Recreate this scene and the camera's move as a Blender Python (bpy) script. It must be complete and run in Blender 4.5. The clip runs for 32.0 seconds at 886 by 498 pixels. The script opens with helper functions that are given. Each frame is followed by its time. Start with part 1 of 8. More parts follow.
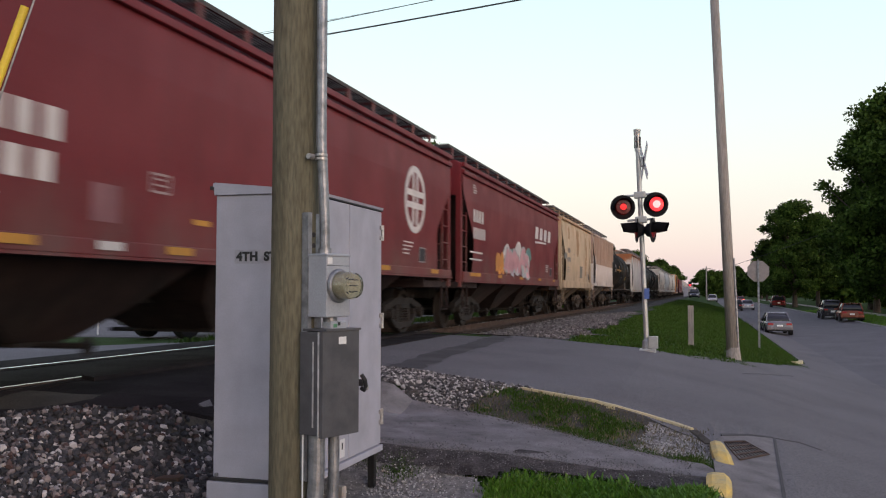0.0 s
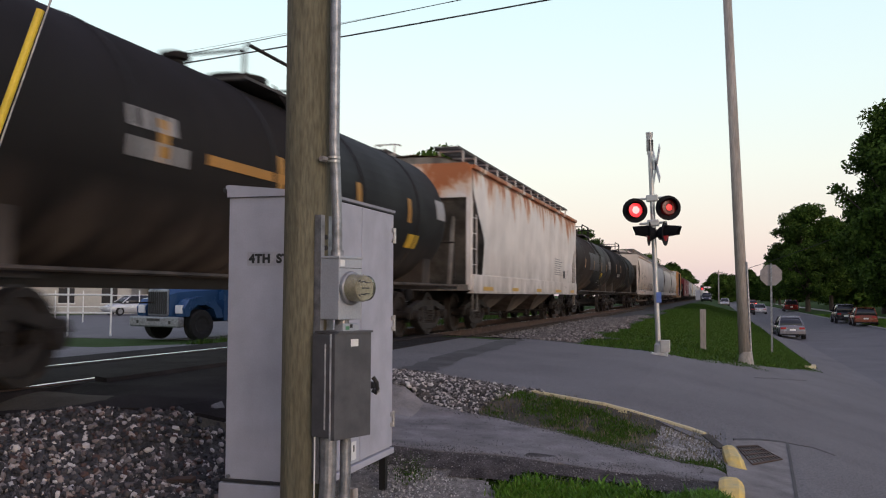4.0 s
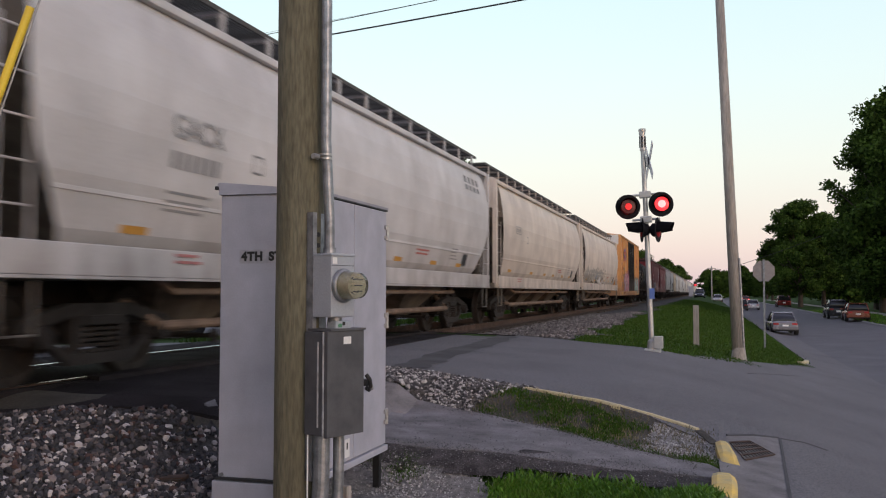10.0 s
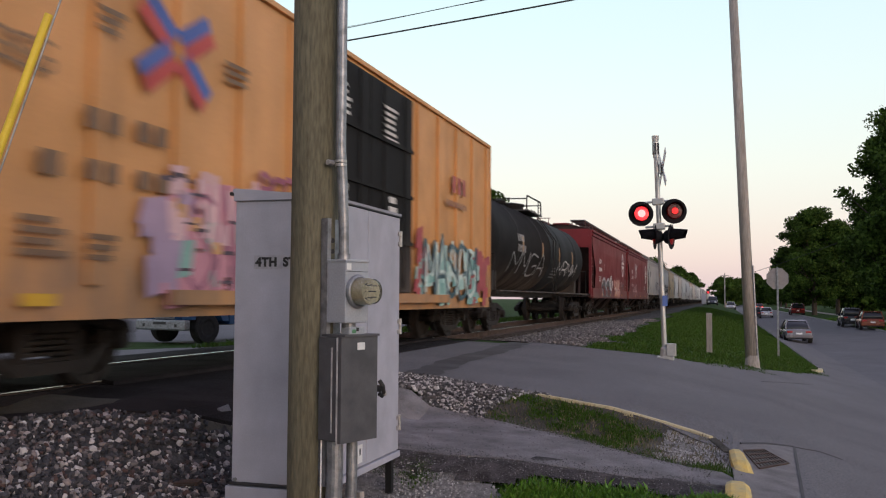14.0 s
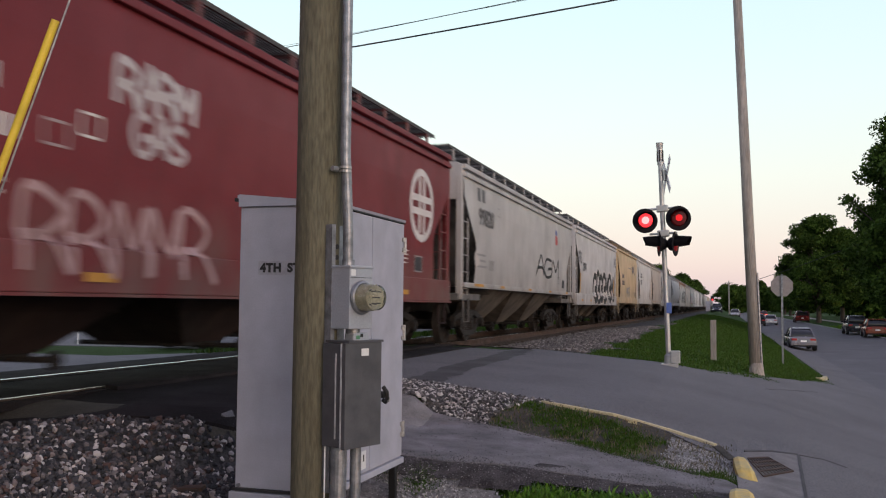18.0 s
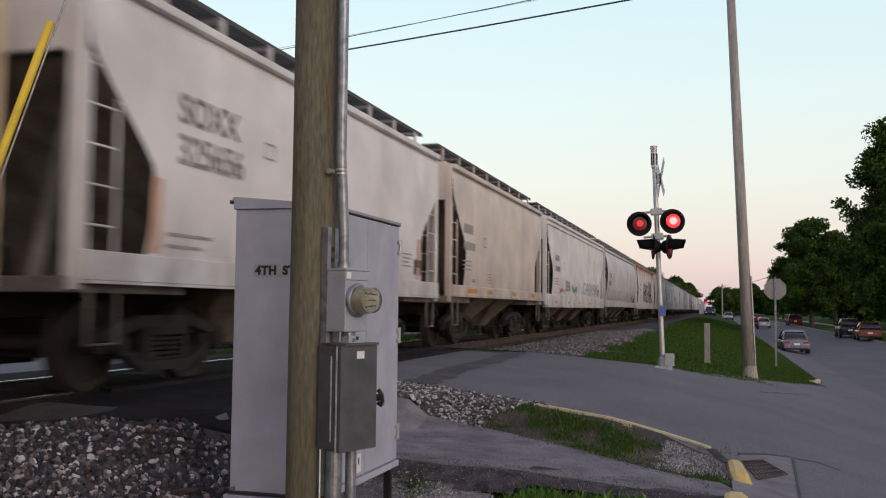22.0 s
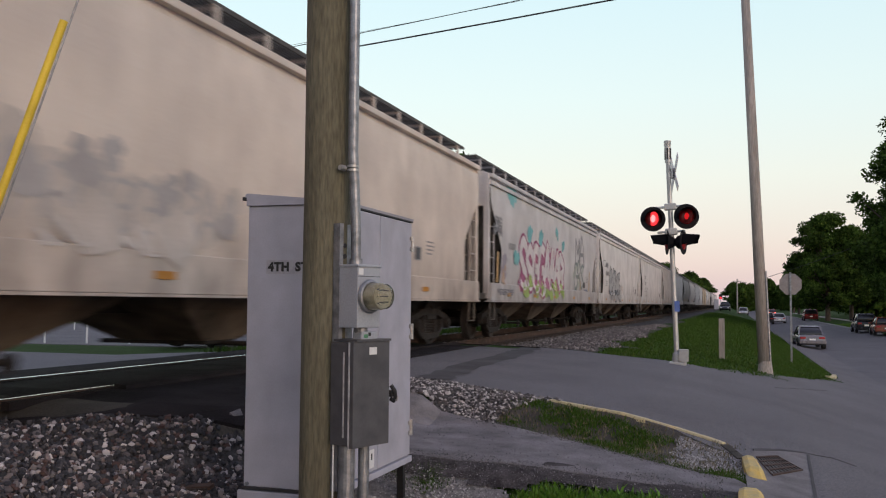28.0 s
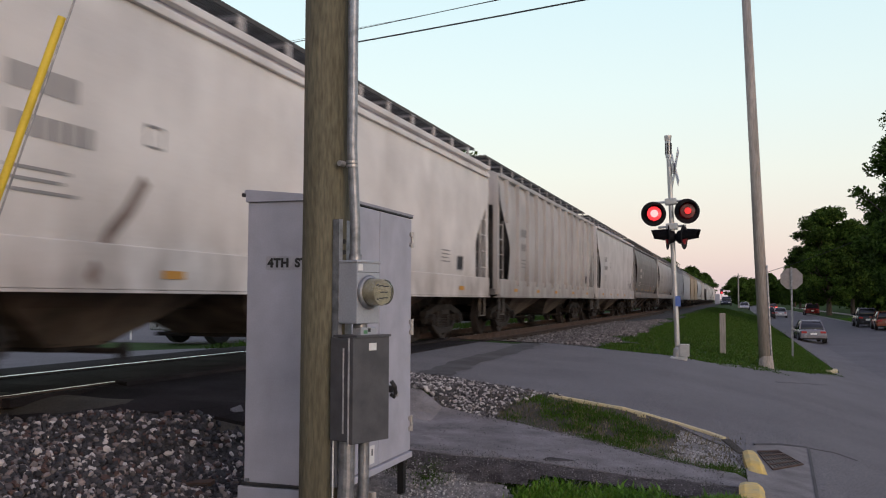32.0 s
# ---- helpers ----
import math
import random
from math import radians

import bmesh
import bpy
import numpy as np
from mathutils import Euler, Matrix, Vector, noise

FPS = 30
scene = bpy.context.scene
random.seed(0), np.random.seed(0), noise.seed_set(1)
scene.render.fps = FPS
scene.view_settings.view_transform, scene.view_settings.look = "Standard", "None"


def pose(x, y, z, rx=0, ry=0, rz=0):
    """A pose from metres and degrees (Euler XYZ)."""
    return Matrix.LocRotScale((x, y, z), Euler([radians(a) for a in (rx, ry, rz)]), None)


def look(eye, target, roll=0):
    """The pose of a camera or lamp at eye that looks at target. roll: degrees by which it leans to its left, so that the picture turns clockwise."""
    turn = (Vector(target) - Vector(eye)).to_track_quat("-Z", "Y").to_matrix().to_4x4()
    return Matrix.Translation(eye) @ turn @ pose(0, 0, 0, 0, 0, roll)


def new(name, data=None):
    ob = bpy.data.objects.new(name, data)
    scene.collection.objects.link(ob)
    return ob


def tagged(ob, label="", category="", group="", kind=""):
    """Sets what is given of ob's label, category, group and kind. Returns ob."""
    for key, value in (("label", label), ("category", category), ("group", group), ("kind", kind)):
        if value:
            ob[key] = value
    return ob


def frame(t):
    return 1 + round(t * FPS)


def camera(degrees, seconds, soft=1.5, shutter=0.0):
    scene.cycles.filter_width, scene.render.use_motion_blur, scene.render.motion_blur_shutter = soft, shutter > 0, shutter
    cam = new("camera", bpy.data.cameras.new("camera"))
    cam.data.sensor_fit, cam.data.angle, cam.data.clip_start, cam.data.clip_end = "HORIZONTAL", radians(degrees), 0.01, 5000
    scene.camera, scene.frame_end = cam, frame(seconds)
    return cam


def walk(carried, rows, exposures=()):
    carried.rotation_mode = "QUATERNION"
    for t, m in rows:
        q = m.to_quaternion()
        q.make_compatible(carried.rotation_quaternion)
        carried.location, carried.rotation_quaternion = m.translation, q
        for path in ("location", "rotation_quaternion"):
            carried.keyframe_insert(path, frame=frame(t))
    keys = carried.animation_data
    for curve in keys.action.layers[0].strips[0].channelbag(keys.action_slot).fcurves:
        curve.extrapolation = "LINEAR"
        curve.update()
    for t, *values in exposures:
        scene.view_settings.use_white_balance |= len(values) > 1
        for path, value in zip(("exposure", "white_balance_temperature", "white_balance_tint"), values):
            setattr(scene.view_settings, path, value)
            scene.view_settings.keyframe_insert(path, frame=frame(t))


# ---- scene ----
# camera: seconds, turn to the left, pitch, roll (degrees), sway in x and y (metres)
PATH = [
    (0.0, 15.920, 2.723, 0.080, -0.001, -0.012),
    (0.5, 16.037, 2.763, 0.240, -0.009, -0.001),
    (1.0, 16.061, 2.807, 0.140, -0.009, -0.006),
    (1.5, 16.164, 2.818, 0.239, -0.007, -0.011),
    (2.0, 16.294, 2.827, 0.275, -0.015, -0.002),
    (2.5, 16.444, 2.840, 0.294, -0.010, -0.009),
    (3.0, 16.557, 2.833, 0.292, -0.013, -0.006),
    (3.5, 16.623, 2.874, 0.328, -0.007, -0.014),
    (5.5, 16.625, 2.929, 0.141, -0.006, -0.004),
    (6.0, 16.572, 2.867, 0.179, -0.008, -0.001),
    (6.5, 16.504, 2.870, 0.139, -0.004, -0.007),
    (7.0, 16.440, 2.832, 0.116, -0.003, -0.004),
    (7.5, 16.287, 2.795, -0.007, -0.003, 0.004),
    (8.0, 16.188, 2.784, -0.002, -0.003, -0.001),
    (8.5, 16.189, 2.792, 0.011, -0.003, -0.001),
    (9.0, 16.248, 2.743, -0.000, 0.000, 0.000),
    (9.5, 16.235, 2.684, -0.027, 0.000, -0.002),
    (10.0, 16.226, 2.714, 0.074, -0.002, -0.008),
    (10.5, 16.310, 2.822, 0.258, -0.008, -0.013),
    (11.0, 16.366, 3.054, 0.221, -0.007, -0.015),
    (11.5, 16.314, 3.267, 0.105, -0.004, -0.013),
    (12.0, 16.410, 3.330, -0.135, 0.004, -0.006),
    (12.5, 16.658, 3.107, -0.026, -0.001, 0.000),
    (13.0, 16.856, 2.883, 0.081, 0.001, -0.009),
    (13.5, 16.940, 2.947, 0.256, -0.007, -0.010),
    (14.0, 16.982, 3.108, 0.320, -0.010, -0.019),
    (14.5, 17.078, 3.261, 0.452, -0.012, -0.019),
    (16.5, 17.167, 3.559, 0.332, -0.007, -0.021),
    (17.0, 17.121, 3.538, 0.383, -0.014, -0.019),
    (17.5, 17.132, 3.539, 0.421, -0.014, -0.016),
    (18.0, 17.231, 3.503, 0.508, -0.010, -0.025),
    (18.5, 17.244, 3.471, 0.448, -0.015, -0.015),
    (19.0, 17.269, 3.434, 0.520, -0.012, -0.025),
    (19.5, 17.264, 3.515, 0.754, -0.021, -0.034),
    (20.0, 17.103, 3.759, 0.737, -0.022, -0.031),
    (20.5, 17.063, 3.931, 0.655, -0.016, -0.031),
    (21.0, 17.031, 3.887, 0.486, -0.016, -0.024),
    (21.5, 16.932, 3.736, 0.474, -0.009, -0.023),
    (22.0, 16.844, 3.680, 0.558, -0.021, -0.026),
    (22.5, 16.926, 3.730, 0.530, -0.014, -0.027),
    (23.0, 17.076, 3.730, 0.477, -0.018, -0.021),
    (23.5, 17.207, 3.635, 0.322, -0.008, -0.023),
    (24.0, 17.230, 3.527, 0.425, -0.015, -0.016),
    (24.5, 17.238, 3.480, 0.376, -0.008, -0.027),
    (25.0, 17.269, 3.435, 0.375, -0.014, -0.021),
    (25.5, 17.348, 3.422, 0.421, -0.012, -0.017),
    (27.5, 17.650, 3.420, 0.424, -0.012, -0.023),
    (28.0, 17.700, 3.420, 0.423, -0.012, -0.024),
    (28.5, 17.701, 3.472, 0.425, -0.011, -0.025),
    (29.0, 17.763, 3.495, 0.381, -0.011, -0.022),
    (29.5, 17.844, 3.410, 0.448, -0.018, -0.016),
    (30.0, 17.916, 3.315, 0.376, -0.011, -0.018),
    (30.5, 17.926, 3.299, 0.333, -0.011, -0.016),
    (31.0, 17.939, 3.283, 0.321, -0.003, -0.022),
    (31.5, 17.839, 3.255, 0.238, -0.006, -0.010),
    (32.0, 17.763, 3.142, 0.248, -0.005, -0.016),
]
EYE_Z = 0.86            # above the rail heads, which lie at z = 0
TRACK_X = -6.8          # centre line of the track, which runs along y
SPEED = 13.1            # metres per second, towards -y

cam = camera(52.0, 32.0, soft=1.15, shutter=0.45)
walk(cam, [(t, pose(dx, dy, EYE_Z, 0, 0, turn) @ pose(0, 0, 0, 90 + pitch) @ pose(0, 0, 0, 0, 0, roll))
           for t, turn, pitch, roll, dx, dy in PATH],
     [(0.0, 0.10), (1.5, 0.10), (3.0, 0.03), (13.0, 0.03), (16.0, 0.06), (18.5, 0.05), (20.0, -0.03), (22.0, -0.07), (24.0, -0.05), (32.0, -0.05)])

# ---- light: clear sky just after sunset, the glow behind the camera ----
world = bpy.data.worlds.new("dusk")
scene.world = world
world.use_nodes = True
wn, wl = world.node_tree.nodes, world.node_tree.links
wn.clear()
w_out = wn.new("ShaderNodeOutputWorld")
w_bg = wn.new("ShaderNodeBackground")
w_sky = wn.new("ShaderNodeTexSky")
w_sky.sky_type = "NISHITA"
w_sky.sun_disc = False
w_sky.sun_elevation = radians(3.0)
w_sky.sun_rotation = radians(131)
w_sky.dust_density = 1.5
w_co = wn.new("ShaderNodeTexCoord")
w_sep = wn.new("ShaderNodeSeparateXYZ")
w_ramp = wn.new("ShaderNodeValToRGB")
w_mix = wn.new("ShaderNodeMix")
w_mix.data_type = "RGBA"
w_mix.inputs[0].default_value = 0.9
w_bg.inputs["Strength"].default_value = 1.0
ramp = w_ramp.color_ramp
ramp.elements[0].position, ramp.elements[0].color = 0.0, (0.74, 0.60, 0.65, 1)
ramp.elements[1].position, ramp.elements[1].color = 1.0, (0.30, 0.29, 0.47, 1)
for at, col in ((0.045, (0.81, 0.69, 0.715)), (0.135, (0.85, 0.865, 0.83)), (0.22, (0.80, 0.92, 0.92)), (0.32, (0.72, 0.91, 0.96)), (0.5, (0.53, 0.51, 0.72))):
    e = ramp.elements.new(at)
    e.color = (*col, 1)
wl.new(w_co.outputs["Generated"], w_sep.inputs[0])
wl.new(w_sep.outputs["Z"], w_ramp.inputs[0])
wl.new(w_sky.outputs[0], w_mix.inputs[6])
wl.new(w_ramp.outputs[0], w_mix.inputs[7])
wl.new(w_mix.outputs[2], w_bg.inputs[0])
wl.new(w_bg.outputs[0], w_out.inputs[0])

sun_data = bpy.data.lights.new("sun", "SUN")
sun_data.energy = 1.15
sun_data.angle = radians(40)
sun_data.color = (1.0, 0.86, 0.80)
sun = new("sun", sun_data)
sun.matrix_world = look((55, -48, 15), (0, 0, 0))


# ---- materials ----
def mat(name, col, rough=0.7, metal=0.0, vary=0.18, size=0.25, fine=0.1, fine_size=0.02, bump=0.15, second=None, stretch=(1, 1, 1),
        streak=0.0, streak_col=(0.1, 0.06, 0.04), emit=0.0, spread=0.0, spec=0.5):
    """A surface with patches (size), grain (fine_size), relief and, if wanted, stains that run down it. Sizes in metres."""
    m = bpy.data.materials.new(name)
    m.use_nodes = True
    n, l = m.node_tree.nodes, m.node_tree.links
    b = n["Principled BSDF"]
    b.inputs["Roughness"].default_value, b.inputs["Metallic"].default_value = rough, metal
    b.inputs["Specular IOR Level"].default_value = spec
    co = n.new("ShaderNodeTexCoord")
    mp = n.new("ShaderNodeMapping")
    mp.inputs["Scale"].default_value = stretch
    l.new(co.outputs["Object"], mp.inputs[0])

    def noise_at(scale, detail=4.0, src=None):
        t = n.new("ShaderNodeTexNoise")
        t.inputs["Scale"].default_value, t.inputs["Detail"].default_value = scale, detail
        l.new(src or mp.outputs[0], t.inputs["Vector"])
        return t.outputs["Fac"]

    def mixed(fac, a, c, lo=0.3, hi=0.7, blend="MIX", top=1.0):
        r = n.new("ShaderNodeMapRange")
        r.inputs[1].default_value, r.inputs[2].default_value, r.inputs[4].default_value = lo, hi, top
        l.new(fac, r.inputs[0])
        x = n.new("ShaderNodeMix")
        x.data_type, x.blend_type = "RGBA", blend
        l.new(r.outputs[0], x.inputs[0])
        for k, v in ((6, a), (7, c)):
            if isinstance(v, tuple):
                x.inputs[k].default_value = (*v, 1)
            else:
                l.new(v, x.inputs[k])
        return x.outputs[2]

    second = second or tuple(max(0.0, c * (1 - vary * 1.6)) for c in col)
    big = noise_at(1 / size)
    out = mixed(big, col, second)
    grain = noise_at(1 / fine_size, 3.0)
    out = mixed(grain, out, (0.5 - fine, 0.5 - fine, 0.5 - fine), 0.35, 0.7, "OVERLAY", 0.75)
    if streak:
        ms = n.new("ShaderNodeMapping")
        ms.inputs["Scale"].default_value = (3.5, 3.5, 0.35)
        l.new(co.outputs["Object"], ms.inputs[0])
        out = mixed(noise_at(1.0, 6.0, ms.outputs[0]), out, streak_col, 0.52, 0.78, "MIX", streak)
    if spread:
        info = n.new("ShaderNodeObjectInfo")
        hsv = n.new("ShaderNodeHueSaturation")
        r = n.new("ShaderNodeMapRange")
        r.inputs[3].default_value, r.inputs[4].default_value = 1 - spread, 1 + spread
        l.new(info.outputs["Random"], r.inputs[0])
        l.new(r.outputs[0], hsv.inputs["Value"])
        l.new(out, hsv.inputs["Color"])
        out = hsv.outputs[0]
    l.new(out, b.inputs["Base Color"])
    rr = n.new("ShaderNodeMapRange")
    rr.inputs[3].default_value, rr.inputs[4].default_value = max(0.05, rough - 0.12), min(1.0, rough + 0.12)
    l.new(big, rr.inputs[0])
    l.new(rr.outputs[0], b.inputs["Roughness"])
    if bump:
        bp = n.new("ShaderNodeBump")
        bp.inputs["Strength"].default_value = bump
        bp.inputs["Distance"].default_value = fine_size
        l.new(grain, bp.inputs["Height"])
        l.new(bp.outputs[0], b.inputs["Normal"])
    if emit:
        b.inputs["Emission Color"].default_value = (*col, 1)
        b.inputs["Emission Strength"].default_value = emit
    return m


M = {}
M["asphalt"] = mat("asphalt", (0.187, 0.181, 0.190), 0.88, vary=0.12, size=1.6, fine=0.42, fine_size=0.016, bump=0.2, spec=0.35)
M["asphalt_dark"] = mat("asphalt_dark", (0.034, 0.029, 0.031), 0.92, vary=0.35, size=0.7, fine=0.3, fine_size=0.014, bump=0.5, spec=0.12)
M["asphalt_path"] = mat("asphalt_path", (0.285, 0.27, 0.277), 0.92, vary=0.3, size=0.3, fine=0.26, fine_size=0.012, bump=0.9, spec=0.25)
M["shoulder"] = mat("edge_asphalt", (0.13, 0.118, 0.12), 0.95, vary=0.4, size=0.12, fine=0.4, fine_size=0.014, bump=1.0, spec=0.15)
M["patch"] = mat("tar_patch", (0.062, 0.059, 0.063), 0.8, vary=0.3, size=0.5, fine=0.2, fine_size=0.012)
M["concrete"] = mat("concrete", (0.36, 0.34, 0.32), 0.85, vary=0.22, size=0.4, fine=0.15, fine_size=0.01, bump=0.25)
M["soil"] = mat("soil", (0.088, 0.076, 0.060), 0.95, vary=0.4, size=0.5, fine=0.3, fine_size=0.02, bump=0.6)
M["lawn"] = mat("lawn", (0.036, 0.082, 0.013), 0.95, vary=0.35, size=1.6, fine=0.3, fine_size=0.03, bump=0.6, second=(0.029, 0.062, 0.012), spec=0.1)
M["ballast"] = mat("ballast_bed", (0.075, 0.07, 0.07), 0.95, vary=0.4, size=0.12, fine=0.35, fine_size=0.03, bump=1.0, second=(0.025, 0.023, 0.023))
M["stone"] = mat("stone", (0.30, 0.28, 0.275), 0.9, vary=0.3, size=0.05, fine=0.25, fine_size=0.006, bump=0.4)
M["sign_back"] = mat("dull_aluminium", (0.30, 0.27, 0.27), 0.6, 0.3, vary=0.1, size=0.1)
M["grit"] = mat("white_grit", (0.29, 0.28, 0.275), 0.95, vary=0.35, size=0.05, fine=0.3, fine_size=0.012, bump=0.9)
M["yellow_kerb"] = mat("yellow_kerb_paint", (0.60, 0.52, 0.27), 0.7, vary=0.2, size=0.15, fine=0.2, fine_size=0.01, second=(0.48, 0.44, 0.30), bump=0.3)
M["yellow_bright"] = mat("yellow_paint", (0.78, 0.58, 0.05), 0.55, vary=0.15, size=0.2, fine_size=0.01)
M["case"] = mat("case_paint", (0.43, 0.435, 0.51), 0.5, vary=0.14, size=0.28, fine=0.05, fine_size=0.01, bump=0.03, streak=0.35, streak_col=(0.27, 0.26, 0.29))
M["pole_wood"] = mat("treated_pole_wood", (0.178, 0.162, 0.108), 0.85, vary=0.3, size=0.16, fine=0.30, fine_size=0.014, bump=0.5, stretch=(1, 1, 0.16), second=(0.118, 0.105, 0.066), streak=0.45, streak_col=(0.075, 0.068, 0.045))
M["old_wood"] = mat("grey_pole_wood", (0.49, 0.445, 0.41), 0.9, vary=0.25, size=0.2, fine=0.28, fine_size=0.015, bump=0.6, stretch=(1, 1, 0.07))
M["zinc"] = mat("galvanised_steel", (0.34, 0.35, 0.38), 0.45, 0.65, vary=0.3, size=0.06, fine=0.1, fine_size=0.01, bump=0.05)
M["meter_grey"] = mat("meter_can_grey", (0.40, 0.42, 0.47), 0.45, 0.3, vary=0.08, size=0.15, fine_size=0.01, bump=0.05)
M["panel_grey"] = mat("panel_grey", (0.105, 0.104, 0.115), 0.5, 0.25, vary=0.22, size=0.12, fine=0.06, fine_size=0.01, bump=0.05)
M["black"] = mat("black_paint", (0.012, 0.012, 0.013), 0.5, vary=0.1, size=0.1)
M["alu"] = mat("aluminium_mast", (0.5, 0.5, 0.5), 0.45, 0.6, vary=0.1, size=0.1, fine_size=0.01, bump=0.05)
M["white"] = mat("white_paint", (0.75, 0.75, 0.74), 0.5, vary=0.08, size=0.15, fine_size=0.01)
M["rail"] = mat("rust_steel", (0.085, 0.05, 0.036), 0.85, 0.1, vary=0.3, size=0.2, fine_size=0.01)
M["railhead"] = mat("polished_steel", (0.93, 0.92, 0.92), 0.25, 1.0, vary=0.05, size=0.3, bump=0.02)
M["tie"] = mat("tie_wood", (0.085, 0.062, 0.048), 0.95, vary=0.35, size=0.2, fine=0.3, fine_size=0.012, bump=0.6, stretch=(0.15, 1, 1))
M["truck"] = mat("truck_grime_shade", (0.027, 0.021, 0.018), 0.85, 0.1, vary=0.35, size=0.2, fine=0.2, fine_size=0.015)
M["wheel"] = mat("wheel_steel", (0.035, 0.027, 0.023), 0.7, 0.3, vary=0.3, size=0.15, fine_size=0.012)
# ---- mesh helpers ----
def part(name, bm, material, parent=None, label="", m=None, smooth=False):
    me = bpy.data.meshes.new(name)
    bmesh.ops.recalc_face_normals(bm, faces=bm.faces)
    bm.to_mesh(me)
    bm.free()
    if smooth:
        me.polygons.foreach_set("use_smooth", [True] * len(me.polygons))
    me.materials.append(material)
    return place(name, me, parent, label, m)


def place(name, me, parent=None, label="", m=None, material=None):
    """An object on a mesh that others may share; its own material sits on the object."""
    ob = new(name, me)
    if parent:
        ob.parent = parent
    if m is not None:
        ob.matrix_basis = m
    if label:
        ob["label"] = label
    if material:
        ob.material_slots[0].link = "OBJECT"
        ob.material_slots[0].material = material
    return ob


def mesh_of(name, bm, material, smooth=False):
    me = bpy.data.meshes.new(name)
    bmesh.ops.recalc_face_normals(bm, faces=bm.faces)
    bm.to_mesh(me)
    bm.free()
    if smooth:
        me.polygons.foreach_set("use_smooth", [True] * len(me.polygons))
    me.materials.append(material)
    return me


def thing(name, m=None, label="", category="", group="", kind=""):
    ob = new(name)
    if m is not None:
        ob.matrix_basis = m
    return tagged(ob, label, category, group, kind)


def box(bm, x0, x1, y0, y1, z0, z1, bevel=0.0, m=None):
    v = [bm.verts.new((x, y, z)) for z in (z0, z1) for y in (y0, y1) for x in (x0, x1)]
    f = [bm.faces.new([v[i] for i in q]) for q in ((0, 2, 3, 1), (4, 5, 7, 6), (0, 1, 5, 4), (2, 6, 7, 3), (0, 4, 6, 2), (1, 3, 7, 5))]
    if bevel:
        made = bmesh.ops.bevel(bm, geom=list({e for q in f for e in q.edges}), offset=bevel, segments=2, affect="EDGES", profile=0.6)
        v = list({w for q in made["faces"] for w in q.verts} | {w for w in v if w.is_valid})
    if m is not None:
        bmesh.ops.transform(bm, matrix=m, verts=v)
    return bm


def tube(bm, p0, p1, r0, r1=None, n=10, caps=True):
    p0, p1 = Vector(p0), Vector(p1)
    r1 = r0 if r1 is None else r1
    d = (p1 - p0).normalized()
    a = d.orthogonal().normalized()
    b = d.cross(a)
    rings = [[bm.verts.new(p + r * (math.cos(2 * math.pi * k / n) * a + math.sin(2 * math.pi * k / n) * b)) for k in range(n)]
             for p, r in ((p0, r0), (p1, r1))]
    for k in range(n):
        bm.faces.new((rings[0][k], rings[0][(k + 1) % n], rings[1][(k + 1) % n], rings[1][k]))
    if caps:
        bm.faces.new(rings[0][::-1])
        bm.faces.new(rings[1])
    return bm


def pipe(bm, pts, r, n=8):
    """One bent tube through the points."""
    pts = [Vector(p) for p in pts]
    a, prev = None, None
    for k, p in enumerate(pts):
        d = (pts[min(k + 1, len(pts) - 1)] - pts[max(k - 1, 0)]).normalized()
        a = d.orthogonal().normalized() if a is None else (a - d * a.dot(d)).normalized()
        b = d.cross(a)
        ring = [bm.verts.new(p + r * (math.cos(2 * math.pi * j / n) * a + math.sin(2 * math.pi * j / n) * b)) for j in range(n)]
        if prev:
            for j in range(n):
                bm.faces.new((prev[j], prev[(j + 1) % n], ring[(j + 1) % n], ring[j]))
        else:
            bm.faces.new(ring[::-1])
        prev = ring
    bm.faces.new(prev)
    return bm


def lathe(bm, prof, n=24, m=None):
    """Turns (radius, z) points round z."""
    rings = []
    made = []
    for r, z in prof:
        ring = [bm.verts.new((r * math.cos(2 * math.pi * k / n), r * math.sin(2 * math.pi * k / n), z)) for k in range(n)] if r > 1e-5 else [bm.verts.new((0, 0, z))]
        rings.append(ring)
        made += ring
    for a, b in zip(rings, rings[1:]):
        for k in range(n):
            j = (k + 1) % n
            if len(a) == 1 and len(b) > 1:
                bm.faces.new((a[0], b[k], b[j]))
            elif len(b) == 1 and len(a) > 1:
                bm.faces.new((a[k], b[0], a[j]))
            elif len(a) > 1:
                bm.faces.new((a[k], a[j], b[j], b[k]))
    if m is not None:
        bmesh.ops.transform(bm, matrix=m, verts=made)
    return bm


def loft(bm, sections, caps=True):
    rows = [[bm.verts.new(p) for p in s] for s in sections]
    n = len(rows[0])
    for a, b in zip(rows, rows[1:]):
        for k in range(n):
            bm.faces.new((a[k], a[(k + 1) % n], b[(k + 1) % n], b[k]))
    if caps:
        bm.faces.new(rows[0][::-1])
        bm.faces.new(rows[-1])
    return bm


def extrude(bm, pts, axis, d0, d1, m=None):
    """A prism of 2D points between two places along an axis."""
    at = {"x": lambda p, d: (d, p[0], p[1]), "y": lambda p, d: (p[0], d, p[1]), "z": lambda p, d: (p[0], p[1], d)}[axis]
    before = set(bm.verts)
    loft(bm, [[at(p, d0) for p in pts], [at(p, d1) for p in pts]])
    if m is not None:
        bmesh.ops.transform(bm, matrix=m, verts=[v for v in bm.verts if v not in before])
    return bm


def lerp(x, xs, zs):
    return float(np.interp(x, xs, zs))


def ease(x, a, b):
    t = min(1.0, max(0.0, (x - a) / (b - a)))
    return t * t * (3 - 2 * t)


